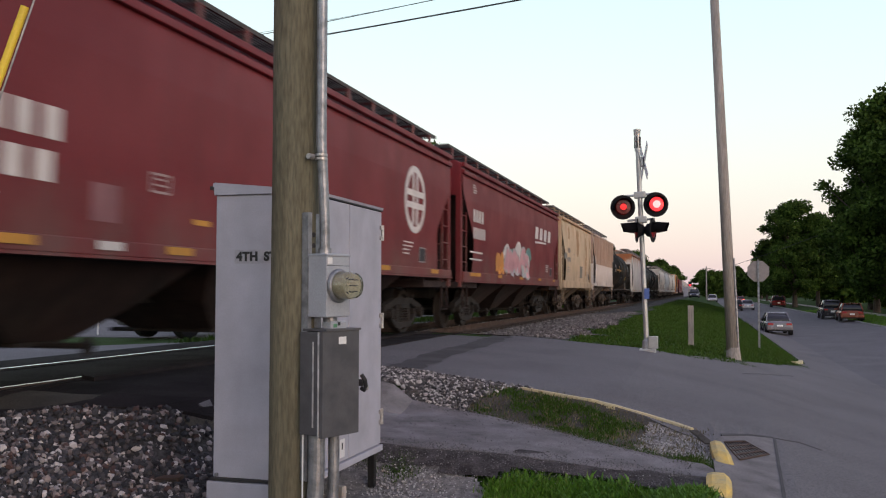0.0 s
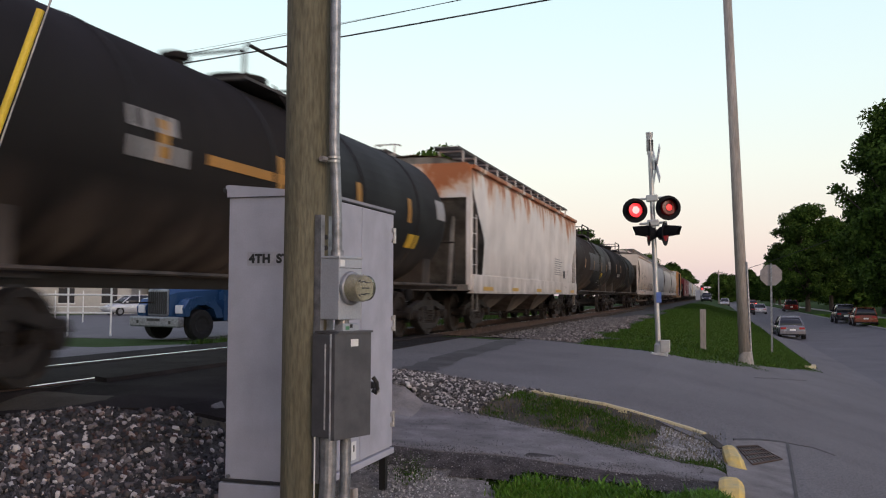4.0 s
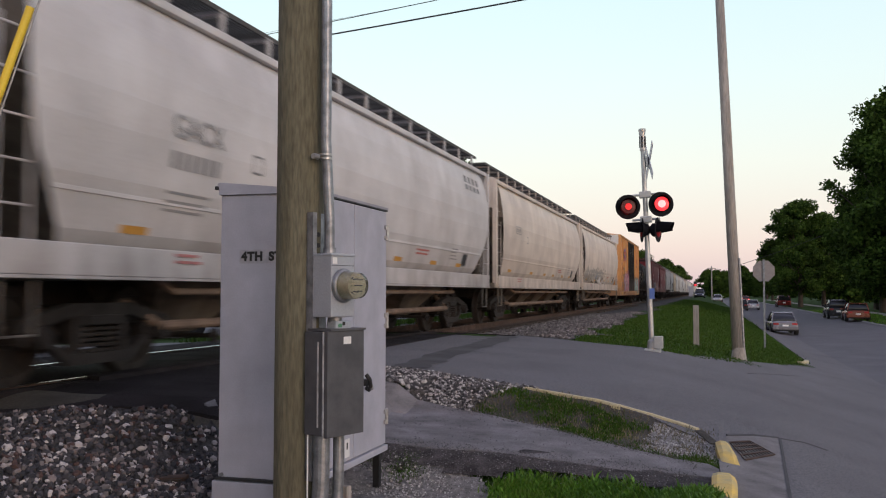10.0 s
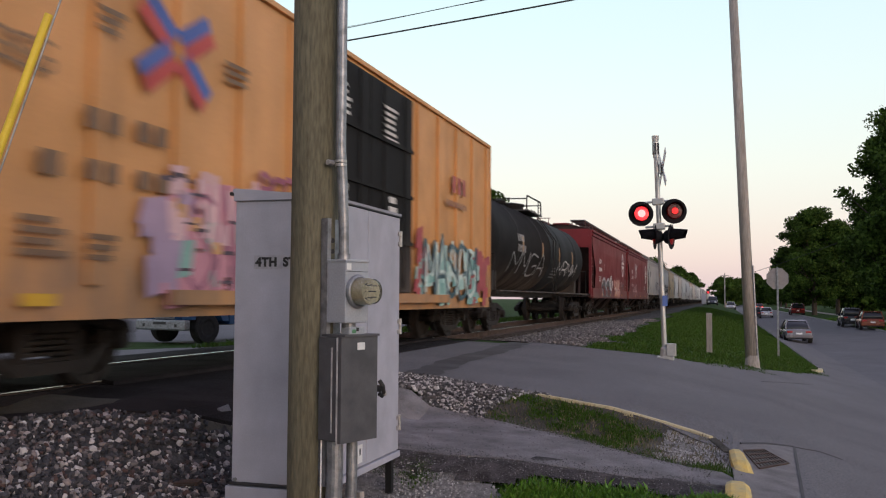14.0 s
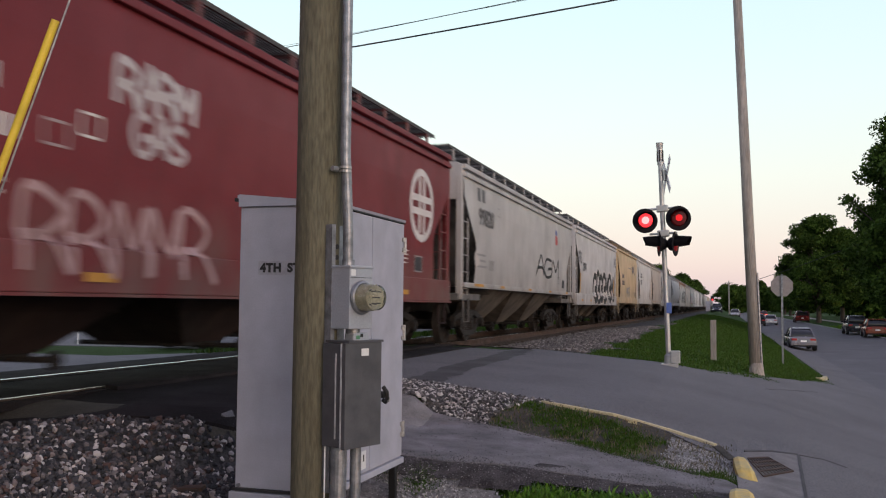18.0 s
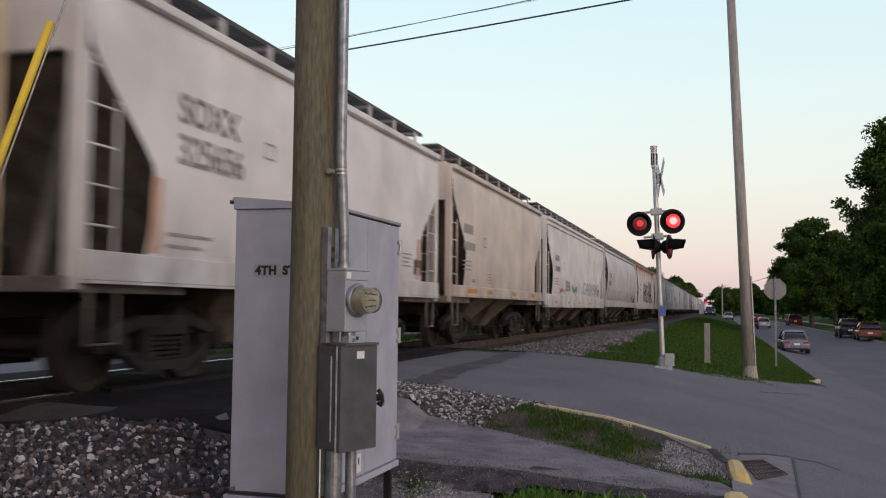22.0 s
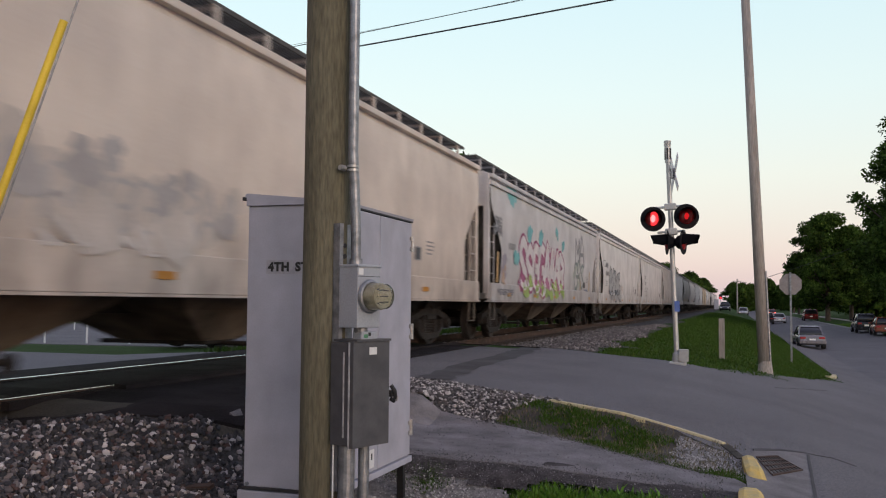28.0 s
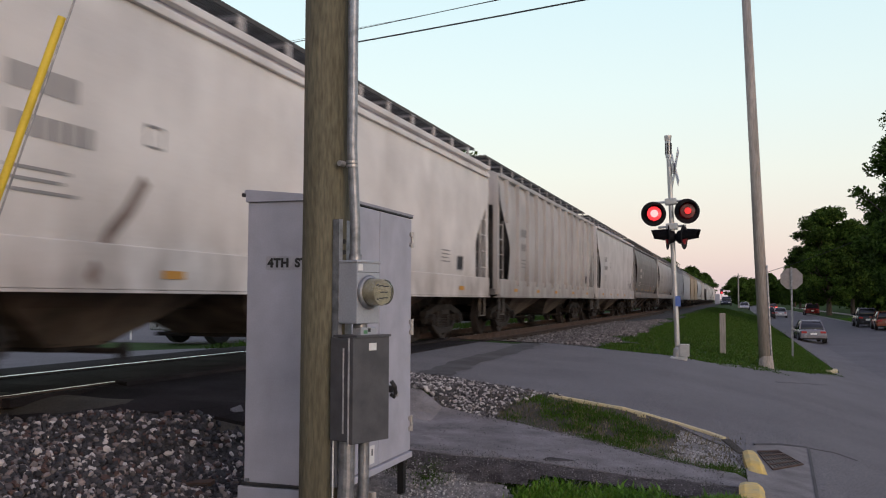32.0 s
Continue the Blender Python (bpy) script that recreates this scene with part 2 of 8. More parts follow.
# ---- the lie of the land: the railway on a low bank, the street falling away from it ----
BANK_X = (-400, -60, -16, -11, -8.6, -5.0, -3.4, -1.1, 0.7, 1.84, 4.2, 7, 10, 13, 400)
BANK_Z = (-1.2, -0.9, -0.62, -0.35, -0.045, -0.045, -0.12, -0.31, -0.69, -1.02, -1.58, -1.5, -1.25, -1.05, -0.9)
LOW_X = (-400, -60, -16, -11, -8.6, -6.2, -5.3, -4.2, -3.1, -1.5, 0, 0.7, 1.84, 4.2, 7, 10, 13, 400)
LOW_Z = (-1.2, -0.9, -0.65, -0.45, -0.33, -0.30, -0.20, -0.24, -0.42, -0.47, -0.58, -0.69, -1.02, -1.58, -1.5, -1.25, -1.05, -0.9)


def land(x, y):
    z_road, z_low = lerp(x, BANK_X, BANK_Z), lerp(x, LOW_X, LOW_Z)
    lip = 6.1 + 3.4 * ease(x, -4.4, -2.9)
    near = ease(y, lip - 0.5, lip + 0.6)
    z_far = z_road - 0.2 * ease(-abs(x - TRACK_X), -3.6, -1.9)
    far = ease(y, 19.3, 19.9)
    z_low -= 0.22 * ease(x, -5.2, -3.6) * (1 - ease(x, -0.9, 0.2)) * (1 - ease(y, 6.5, 7.25))
    return (z_low * (1 - near) + z_road * near) * (1 - far) + z_far * far


def sheet(name, xs, ys, height, material, parent=None, kind="structure", keep=None):
    bm = bmesh.new()
    grid = [[bm.verts.new((x, y, height(x, y))) for y in ys] for x in xs]
    for i in range(len(xs) - 1):
        for j in range(len(ys) - 1):
            if keep is None or keep((xs[i] + xs[i + 1]) / 2, (ys[j] + ys[j + 1]) / 2):
                bm.faces.new((grid[i][j], grid[i + 1][j], grid[i + 1][j + 1], grid[i][j + 1]))
    bmesh.ops.delete(bm, geom=[v for v in bm.verts if not v.link_faces], context="VERTS")
    ob = part(name, bm, material, parent, smooth=True)
    return tagged(ob, kind=kind)


def steps(*spans):
    out = []
    for a, b, d in spans:
        n = max(1, round((b - a) / d))
        out += [a + (b - a) * k / n for k in range(n)]
    return out + [spans[-1][1]]


GX = steps((-2500, -400, 700), (-400, -40, 60), (-40, -12, 4), (-12, 5, 0.2), (5, 14, 1), (14, 60, 8), (60, 400, 60), (400, 2500, 700))
GY = steps((-1500, -60, 360), (-60, -4, 8), (-4, 2, 1), (2, 22, 0.2), (22, 60, 2), (60, 300, 20), (300, 4000, 600))
ground = sheet("ground", GX, GY, lambda x, y: land(x, y) - 0.03 * (-9.2 < x < 0.15 and 1.9 < y < 10.5), M["lawn"])
tagged(ground, label="short green grass on uneven ground", category="ground")


def ribbon(name, centre, material, thick, lift, label, category):
    """A paved strip: rows of (left edge, right edge) laid on the land, cut fine across, with a thickness."""
    bm = bmesh.new()
    top, n = [], 10
    for (ax, ay), (bx, by) in centre:
        top.append([])
        for k in range(n + 1):
            x, y = ax + (bx - ax) * k / n, ay + (by - ay) * k / n
            top[-1].append(bm.verts.new((x, y, land(x, y) + lift)))
    for a, b in zip(top, top[1:]):
        for k in range(n):
            bm.faces.new((a[k], a[k + 1], b[k + 1], b[k]))
    made = bmesh.ops.extrude_face_region(bm, geom=list(bm.faces))
    bmesh.ops.translate(bm, vec=(0, 0, -thick), verts=[g for g in made["geom"] if isinstance(g, bmesh.types.BMVert)])
    ob = part(name, bm, material)
    return tagged(ob, label, category, kind="structure")


def fine(pairs, d=0.4):
    out = []
    for (a, b), (c, e) in zip(pairs, pairs[1:]):
        n = max(1, round(max(math.dist(a, c), math.dist(b, e)) / d))
        for k in range(n):
            f = k / n
            out.append(((a[0] + (c[0] - a[0]) * f, a[1] + (c[1] - a[1]) * f), (b[0] + (e[0] - b[0]) * f, b[1] + (e[1] - b[1]) * f)))
    return out + [pairs[-1]]


# fourth street, over the track and down to the side street
road = ribbon("road", fine([((-60, 10.8), (-60, 20.4)), ((-20, 10.8), (-20, 21.4)), ((-12, 10.6), (-12, 20.4)), ((-9.3, 9.0), (-9.3, 19.6)), ((-8.6, 6.1), (-8.6, 19.6)), ((-5.4, 6.1), (-5.4, 19.6)), ((-4.9, 6.4), (-4.9, 19.6)), ((-4.4, 6.55), (-4.4, 19.6)), ((-4.0, 6.95), (-4.0, 19.6)), ((-3.95, 10.7), (-3.95, 19.3)),
                            ((-2.1, 10.2), (-2.1, 19.1)), ((-0.6, 9.75), (-0.6, 19.3)), ((0.05, 9.1), (0.05, 20.6)), ((0.2, 7.0), (0.9, 22.2)), ((0.5, -30), (2.6, 27.5)),
                            ((2.9, -60), (2.9, 29.5))]), M["asphalt"], 0.12, 0.02, "worn grey asphalt street over the railway crossing", "road")
street = ribbon("street", fine([((2.9, -60), (10.4, -60)), ((2.9, 29.5), (10.4, 29.5)), ((3.0, 60), (10.4, 60)), ((3.6, 400), (11.0, 400))], 4.0), M["asphalt"], 0.12, 0.02,
                "long grey asphalt side street beside the railway", "road")
path = ribbon("pavement", fine([((-4.1, 6.85), (-4.1, 9.4)), ((-3.3, 7.15), (-3.24, 9.40)), ((-2.6, 7.26), (-2.8, 9.36)), ((-2.2, 7.20), (-2.1, 9.16)), ((-1.8, 7.27), (-1.6, 8.80)), ((-1.35, 7.22), (-1.25, 8.52)), ((-0.66, 7.18), (-0.62, 8.10)), ((-0.27, 7.26), (-0.27, 7.9)), ((-0.02, 7.3), (-0.01, 7.85)), ((0.07, 7.32), (0.07, 7.7))], 0.3),
              M["asphalt_path"], 0.1, 0.03, "cracked dark asphalt footpath to the crossing", "footpath")
crossing = ribbon("crossing_surface", fine([((-8.5, 6.05), (-8.5, 19.55)), ((-5.5, 6.05), (-5.5, 19.55)), ((-5.08, 6.22), (-5.08, 19.55)), ((-5.0, 6.27), (-5.0, 14.0)), ((-4.9, 6.32), (-4.9, 11.6)), ((-4.39, 6.45), (-4.39, 10.9)), ((-4.11, 6.68), (-4.11, 10.6)), ((-3.9, 6.95), (-3.9, 10.4))]), M["asphalt_dark"], 0.1, 0.035, "dark patched asphalt between and beside the rails", "crossing")
lip = ribbon("crossing_lip", fine([((-5.955, 7.75), (-5.955, 19.5)), ((-5.7, 7.6), (-5.7, 19.5))]), M["asphalt_dark"], 0.05, 0.076, "raised dark asphalt along the rail", "crossing")

# ---- the track ----
def rail_at(x):
    prof = [(-0.07, -0.17), (0.07, -0.17), (0.07, -0.155), (0.012, -0.135), (0.012, -0.045), (0.035, -0.035), (0.037, -0.004), (0.03, 0), (-0.03, 0), (-0.037, -0.004), (-0.035, -0.035), (-0.012, -0.045), (-0.012, -0.135), (-0.07, -0.155)]
    rail = thing("rail", pose(x, 0, 0.0), "steel rail with a polished head", "rail", "rails of the track", "structure")
    part("rail_body", extrude(bmesh.new(), prof, "y", -60, 900), M["rail"], rail)
    gauge = 1 if x < TRACK_X else -1
    head = [(gauge * a, b) for a, b in ((-0.022, -0.002), (0.030, -0.002), (0.029, 0.001), (0.020, 0.003), (-0.018, 0.003))]
    bm = extrude(bmesh.new(), head, "y", -60, 900)
    part("rail_head", bm, M["railhead"], rail, "shining worn rail head")


for side in (-0.7525, 0.7525):
    rail_at(TRACK_X + side)
# ---- the train ----
def paint(name, col, streak=0.25, streak_col=(0.12, 0.08, 0.06), rough=0.55, vary=0.14, rust=0.0, two_tone=None):
    """Car paint with dirt that has run down, patchy dark brown towards the sill, rust running from the eaves, or a
    second colour below a line.
    """
    m = mat(name, col, rough, vary=vary, size=0.9, fine=0.08, fine_size=0.03, bump=0.05, streak=streak, streak_col=streak_col)
    n, l = m.node_tree.nodes, m.node_tree.links
    b = n["Principled BSDF"]
    out = b.inputs["Base Color"].links[0].from_socket
    co = n.new("ShaderNodeTexCoord")
    sep = n.new("ShaderNodeSeparateXYZ")
    l.new(co.outputs["Object"], sep.inputs[0])

    def band(lo, hi, top=1.0):
        r = n.new("ShaderNodeMapRange")
        r.inputs[1].default_value, r.inputs[2].default_value, r.inputs[4].default_value = lo, hi, top
        l.new(sep.outputs["Z"], r.inputs[0])
        return r.outputs[0]

    def over(fac, colour, src):
        x = n.new("ShaderNodeMix")
        x.data_type = "RGBA"
        l.new(fac, x.inputs[0])
        l.new(src, x.inputs[6])
        x.inputs[7].default_value = (*colour, 1)
        return x.outputs[2]

    def times(a, c):
        x = n.new("ShaderNodeMath")
        x.operation = "MULTIPLY"
        l.new(a, x.inputs[0])
        l.new(c, x.inputs[1])
        return x.outputs[0]

    def runs(sy, sz, lo, hi):
        mp = n.new("ShaderNodeMapping")
        mp.inputs["Scale"].default_value = (0.6, sy, sz)
        l.new(co.outputs["Object"], mp.inputs[0])
        t = n.new("ShaderNodeTexNoise")
        t.inputs["Scale"].default_value, t.inputs["Detail"].default_value = 1.0, 5.0
        l.new(mp.outputs[0], t.inputs["Vector"])
        r = n.new("ShaderNodeMapRange")
        r.inputs[1].default_value, r.inputs[2].default_value = lo, hi
        l.new(t.outputs["Fac"], r.inputs[0])
        return r.outputs[0]

    if two_tone:
        out = over(band(2.32, 2.30), two_tone, out)
    out = over(times(band(2.0, 1.0, 0.7), runs(2.0, 1.2, 0.25, 0.66)), (0.14, 0.112, 0.095), out)
    if rust:
        # tongues of rust that start at the eaves: the higher, the less noise it takes
        mp = n.new("ShaderNodeMapping")
        mp.inputs["Scale"].default_value = (0.6, 1.5, 0.55)
        l.new(co.outputs["Object"], mp.inputs[0])
        t = n.new("ShaderNodeTexNoise")
        t.inputs["Scale"].default_value, t.inputs["Detail"].default_value, t.inputs["Roughness"].default_value = 1.0, 7.0, 0.6
        l.new(mp.outputs[0], t.inputs["Vector"])
        sm = n.new("ShaderNodeMath")
        sm.operation = "ADD"
        l.new(t.outputs["Fac"], sm.inputs[0])
        up = n.new("ShaderNodeMapRange")
        up.inputs[1].default_value, up.inputs[2].default_value, up.inputs[3].default_value, up.inputs[4].default_value = 2.4, 3.8, -0.30, 0.11
        l.new(sep.outputs["Z"], up.inputs[0])
        l.new(up.outputs[0], sm.inputs[1])
        for lo, hi, colour, top in ((0.44, 0.56, (0.50, 0.27, 0.12), 0.75), (0.52, 0.60, (0.33, 0.105, 0.032), 1.0)):
            cut = n.new("ShaderNodeMapRange")
            cut.inputs[1].default_value, cut.inputs[2].default_value, cut.inputs[4].default_value = lo, hi, top * rust
            l.new(sm.outputs[0], cut.inputs[0])
            out = over(cut.outputs[0], colour, out)
    l.new(out, b.inputs["Base Color"])
    return m


PAINT = {
    "oxide_red": paint("oxide_red_paint", (0.185, 0.018, 0.024), 0.3, (0.06, 0.014, 0.014)),
    "cream": paint("cream_paint", (0.66, 0.50, 0.33), 0.35, (0.33, 0.17, 0.08), rust=0.25),
    "buff": paint("buff_paint", (0.66, 0.50, 0.31), 0.15, (0.4, 0.27, 0.15)),
    "tan": paint("tan_paint", (0.47, 0.335, 0.265), 0.5, (0.22, 0.14, 0.11), two_tone=(0.62, 0.56, 0.53)),
    "black": paint("tank_black", (0.010, 0.0085, 0.0085), 0.25, (0.017, 0.012, 0.010), 0.72),
    "soot": paint("tank_soot", (0.030, 0.024, 0.022), 0.4, (0.030, 0.021, 0.015), 0.66),
    "rusty_white": paint("rusty_white_paint", (0.76, 0.72, 0.69), 0.2, (0.4, 0.3, 0.22), rust=1.0),
    "white": paint("white_car_paint", (0.76, 0.73, 0.71), 0.18, (0.42, 0.35, 0.29)),
    "beige": paint("beige_paint", (0.69, 0.61, 0.54), 0.22, (0.36, 0.28, 0.21)),
    "grey": paint("grey_car_paint", (0.50, 0.48, 0.47), 0.3, (0.27, 0.235, 0.21)),
    "light_grey": paint("light_grey_paint", (0.61, 0.59, 0.59), 0.22, (0.32, 0.28, 0.25)),
    "yellow": paint("boxcar_yellow", (0.64, 0.32, 0.115), 0.35, (0.30, 0.14, 0.05)),
    "dark_grey": paint("dark_grey_paint", (0.2, 0.19, 0.19), 0.3, (0.1, 0.09, 0.08)),
}

PAINT["oxide_red"].node_tree.nodes["Principled BSDF"].inputs["Specular IOR Level"].default_value = 0.32
for dull in ("black", "soot"):
    PAINT[dull].node_tree.nodes["Principled BSDF"].inputs["Specular IOR Level"].default_value = 0.22

# end parts: grime, with the end recess's shade darkened into the colour
GRIME_SHADE = {k: mat(k + "_grime_shade", tuple((0.65 if k in ("cream", "tan", "buff") else 0.25 if k == "oxide_red" else 0.5) * c + 0.008 for c in col), 0.85, vary=0.4, size=0.5, fine=0.15, fine_size=0.03, streak=0.5, streak_col=(0.04, 0.032, 0.027))
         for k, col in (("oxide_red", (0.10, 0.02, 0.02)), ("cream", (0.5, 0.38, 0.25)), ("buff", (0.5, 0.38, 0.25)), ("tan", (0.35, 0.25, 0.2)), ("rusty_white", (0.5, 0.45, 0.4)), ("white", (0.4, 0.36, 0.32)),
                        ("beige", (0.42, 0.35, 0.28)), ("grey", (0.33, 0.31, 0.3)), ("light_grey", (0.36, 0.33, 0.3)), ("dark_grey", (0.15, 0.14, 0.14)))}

# chutes: the car colour scaled to about a third, with brown added
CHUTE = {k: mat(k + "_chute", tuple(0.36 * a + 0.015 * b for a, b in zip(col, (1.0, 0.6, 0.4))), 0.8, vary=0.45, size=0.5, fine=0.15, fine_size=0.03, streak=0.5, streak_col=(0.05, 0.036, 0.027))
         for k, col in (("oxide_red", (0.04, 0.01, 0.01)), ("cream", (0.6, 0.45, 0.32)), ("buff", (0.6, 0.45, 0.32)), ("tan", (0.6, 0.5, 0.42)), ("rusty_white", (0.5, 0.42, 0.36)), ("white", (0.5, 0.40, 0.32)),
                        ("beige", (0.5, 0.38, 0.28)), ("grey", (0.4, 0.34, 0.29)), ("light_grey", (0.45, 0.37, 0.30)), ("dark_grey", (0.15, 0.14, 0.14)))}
M["dusty_truck"] = mat("dusty_truck", (0.105, 0.076, 0.058), 0.9, vary=0.45, size=0.25, fine=0.2, fine_size=0.015)

PROFILES = {  # half cross-sections, (x, z) from the sill up to the ridge
    "straight": [(1.50, 1.10), (1.53, 1.5), (1.55, 2.2), (1.56, 3.0), (1.54, 3.5), (1.51, 3.76), (1.42, 3.88), (0.75, 4.06), (0, 4.12)],
    "curved": [(1.18, 1.08), (1.40, 1.40), (1.54, 1.9), (1.60, 2.35), (1.61, 2.7), (1.585, 3.05), (1.53, 3.38), (1.44, 3.68), (1.28, 3.92), (0.65, 4.08), (0, 4.13)],
    "box": [(1.58, 0.8), (1.58, 4.36)],
    "tank": [(1.37 * math.sin(a), 2.42 - 1.37 * math.cos(a)) for a in (0.5, 0.7, 0.9, 1.1, 1.3, 1.5, 1.7, 1.9, 2.1, 2.3, 2.6)],
}


def side_x(kind, z):
    if kind == "tank":
        return math.sqrt(max(0.01, 1.375 ** 2 - (z - 2.42) ** 2))
    p = PROFILES[kind] if kind in ("box", "tank") else PROFILES[kind][:-2]
    return lerp(z, [q[1] for q in p], [q[0] for q in p])


def hopper_inset(kind, z):
    if kind == "curved":
        return lerp(z, (1.1, 1.6, 2.1, 2.7, 3.3, 3.8, 4.2), (1.35, 1.0, 0.66, 0.52, 0.56, 0.72, 0.9))
    return lerp(z, (1.1, 1.32, 1.9, 2.14, 2.45, 2.72, 2.93, 3.14, 3.3, 4.2), (1.12, 1.13, 1.23, 1.24, 0.95, 0.63, 0.42, 0.22, 0.20, 0.20))


def hopper_body(kind, length, low=1.1):
    top = PROFILES[kind][-3:]
    zs = [low] + [1.1 + 0.16 * k for k in range(17) if 1.1 + 0.16 * k > low + 0.03]
    half = [(side_x(kind, z), z) for z in zs if z < top[0][1] - 0.05] + top
    loop = half + [(-x, z) for x, z in half[-2::-1]]
    bm = bmesh.new()
    sections = []
    for f in (-1, -0.5, 0, 0.5, 1):
        sections.append([(x, f * (length / 2 - hopper_inset(kind, z)), z) for x, z in loop])
    return loft(bm, sections, caps=False)


def slope_sheet(kind, length, s):
    """The sloping end of the hopper: strips from side to side, sunk a little behind the side sheets' edges."""
    top = PROFILES[kind][-3:]
    zs = [1.1 + 0.16 * k for k in range(17)]
    half = [(side_x(kind, z), z) for z in zs if z < top[0][1] - 0.05] + top[:2]
    bm = bmesh.new()
    rows = [[bm.verts.new((e * (x - 0.004), s * (length / 2 - max(hopper_inset(kind, z) + 0.012, lerp(z, (1.1, 3.05, 4.2), (2.6, 0.30, 0.24)))), z)) for e in (-1, 1)] for x, z in half]
    for a, b in zip(rows, rows[1:]):
        bm.faces.new((a[0], a[1], b[1], b[0]))
    return bm


SHARED = {}


def shared(key, build):
    if key not in SHARED:
        SHARED[key] = build()
    return SHARED[key]


def side_frame_mesh():
    bm = bmesh.new()
    top = [(-1.16, 0.50), (-1.10, 0.61), (-0.46, 0.75), (0.46, 0.75), (1.10, 0.61), (1.16, 0.50), (0.95, 0.51), (0.42, 0.635), (-0.42, 0.635), (-0.95, 0.51)]
    low = [(-1.0, 0.50), (-0.82, 0.47), (-0.42, 0.275), (0.42, 0.275), (0.82, 0.47), (1.0, 0.50), (0.46, 0.17), (-0.46, 0.17)]
    for shape in (top, low):
        loft(bm, [[(1.0, y, z) for y, z in shape], [(1.13, y, z) for y, z in shape]])
    for s in (-1, 1):
        box(bm, 1.01, 1.12, min(s * 0.29, s * 0.40), max(s * 0.29, s * 0.40), 0.24, 0.66)
        for y in (0.74, 1.06):
            box(bm, 1.02, 1.11, s * y - 0.04, s * y + 0.04, 0.38, 0.54)
        tube(bm, (1.08, s * 0.9, 0.457), (1.22, s * 0.9, 0.457), 0.105, n=14)
        tube(bm, (1.22, s * 0.9, 0.457), (1.235, s * 0.9, 0.457), 0.06, n=8)
    for y in (-0.2, -0.07, 0.07, 0.2):
        for k in range(5):
            tube(bm, (1.07, y, 0.28 + 0.052 * k), (1.07, y, 0.31 + 0.052 * k), 0.058, n=8)
    box(bm, 1.0, 1.16, -0.27, 0.27, 0.54, 0.635, 0.012)
    return mesh_of("side_frame", bm, M["truck"])


def wheelset_mesh():
    bm = bmesh.new()
    for s in (-1, 1):
        m = pose(s * 0.75, 0, 0, 0, s * 90)
        lathe(bm, [(0, -0.03), (0.12, -0.03), (0.13, 0.0), (0.36, 0.02), (0.37, 0.06), (0.457, 0.065), (0.46, -0.05), (0.485, -0.06), (0.48, -0.085), (0.36, -0.08), (0.34, -0.03), (0.13, -0.06), (0, -0.06)], 28, m)
    tube(bm, (-1.1, 0, 0), (1.1, 0, 0), 0.08, n=12)
    return mesh_of("wheelset", bm, M["wheel"], smooth=False)


def bolster_mesh():
    bm = box(bmesh.new(), -1.02, 1.02, -0.2, 0.2, 0.42, 0.68)
    tube(bm, (0, 0, 0.66), (0, 0, 0.78), 0.2, n=16)
    for y in (-0.62, 0.62):
        box(bm, -0.9, 0.9, y - 0.05, y + 0.05, 0.3, 0.4)
    return mesh_of("bolster", bm, M["truck"])


WHEELS = {-0.9: [], 0.9: []}


def truck(parent, y, dust=None):
    t = place("truck", shared("bolster", bolster_mesh), parent, "grimy cast steel truck", pose(0, y, 0))
    for rz in (0, 180):
        place("side_frame", shared("side_frame", side_frame_mesh), t, m=pose(0, 0, 0, 0, 0, rz), material=dust)
    for dy in (-0.9, 0.9):
        WHEELS[dy].append(place("wheelset", shared("wheelset", wheelset_mesh), t, m=pose(0, dy, 0.457)))


def coupler_mesh():
    bm = box(bmesh.new(), -0.12, 0.12, -0.5, 0.1, 0.76, 0.98, 0.03)
    box(bm, -0.2, 0.1, -0.72, -0.42, 0.72, 1.02, 0.05)
    tube(bm, (0.3, 0.1, 0.78), (0.34, -0.55, 0.5), 0.03, n=6)
    return mesh_of("coupler", bm, M["truck"])


def underframe(car, length, colour=None, dusty=False, inset=2.15, low=0.72):
    for s in (-1, 1):
        truck(car, s * (length / 2 - inset), M["dusty_truck"] if dusty else None)
        place("coupler", shared("coupler", coupler_mesh), car, m=pose(0, s * (length / 2 - 0.25), 0, 0, 0, 0 if s < 0 else 180))
    part("centre_sill", box(bmesh.new(), -0.2, 0.2, -length / 2 + 0.2, length / 2 - 0.2, low, 1.08), colour or M["truck"], car)


def end_ladder_mesh(height):
    bm = bmesh.new()
    for x in (-0.2, 0.2):
        box(bm, x - 0.014, x + 0.014, -0.014, 0.014, 0, height)
    k = 0.12
    while k < height:
        tube(bm, (-0.2, 0, k), (0.2, 0, k), 0.012, n=6)
        k += 0.36
    return mesh_of("ladder", bm, M["truck"])


def bay_mesh(w, top=1.14):
    bm = bmesh.new()
    loft(bm, [[(-1.4, -w, top), (1.4, -w, top), (1.4, w, top), (-1.4, w, top)],
              [(-0.95, -w * 0.66, 0.76), (0.95, -w * 0.66, 0.76), (0.95, w * 0.66, 0.76), (-0.95, w * 0.66, 0.76)],
              [(-0.62, -0.42, 0.38), (0.62, -0.42, 0.38), (0.62, 0.42, 0.38), (-0.62, 0.42, 0.38)]])
    return mesh_of("hopper_bay", bm, M["truck"])


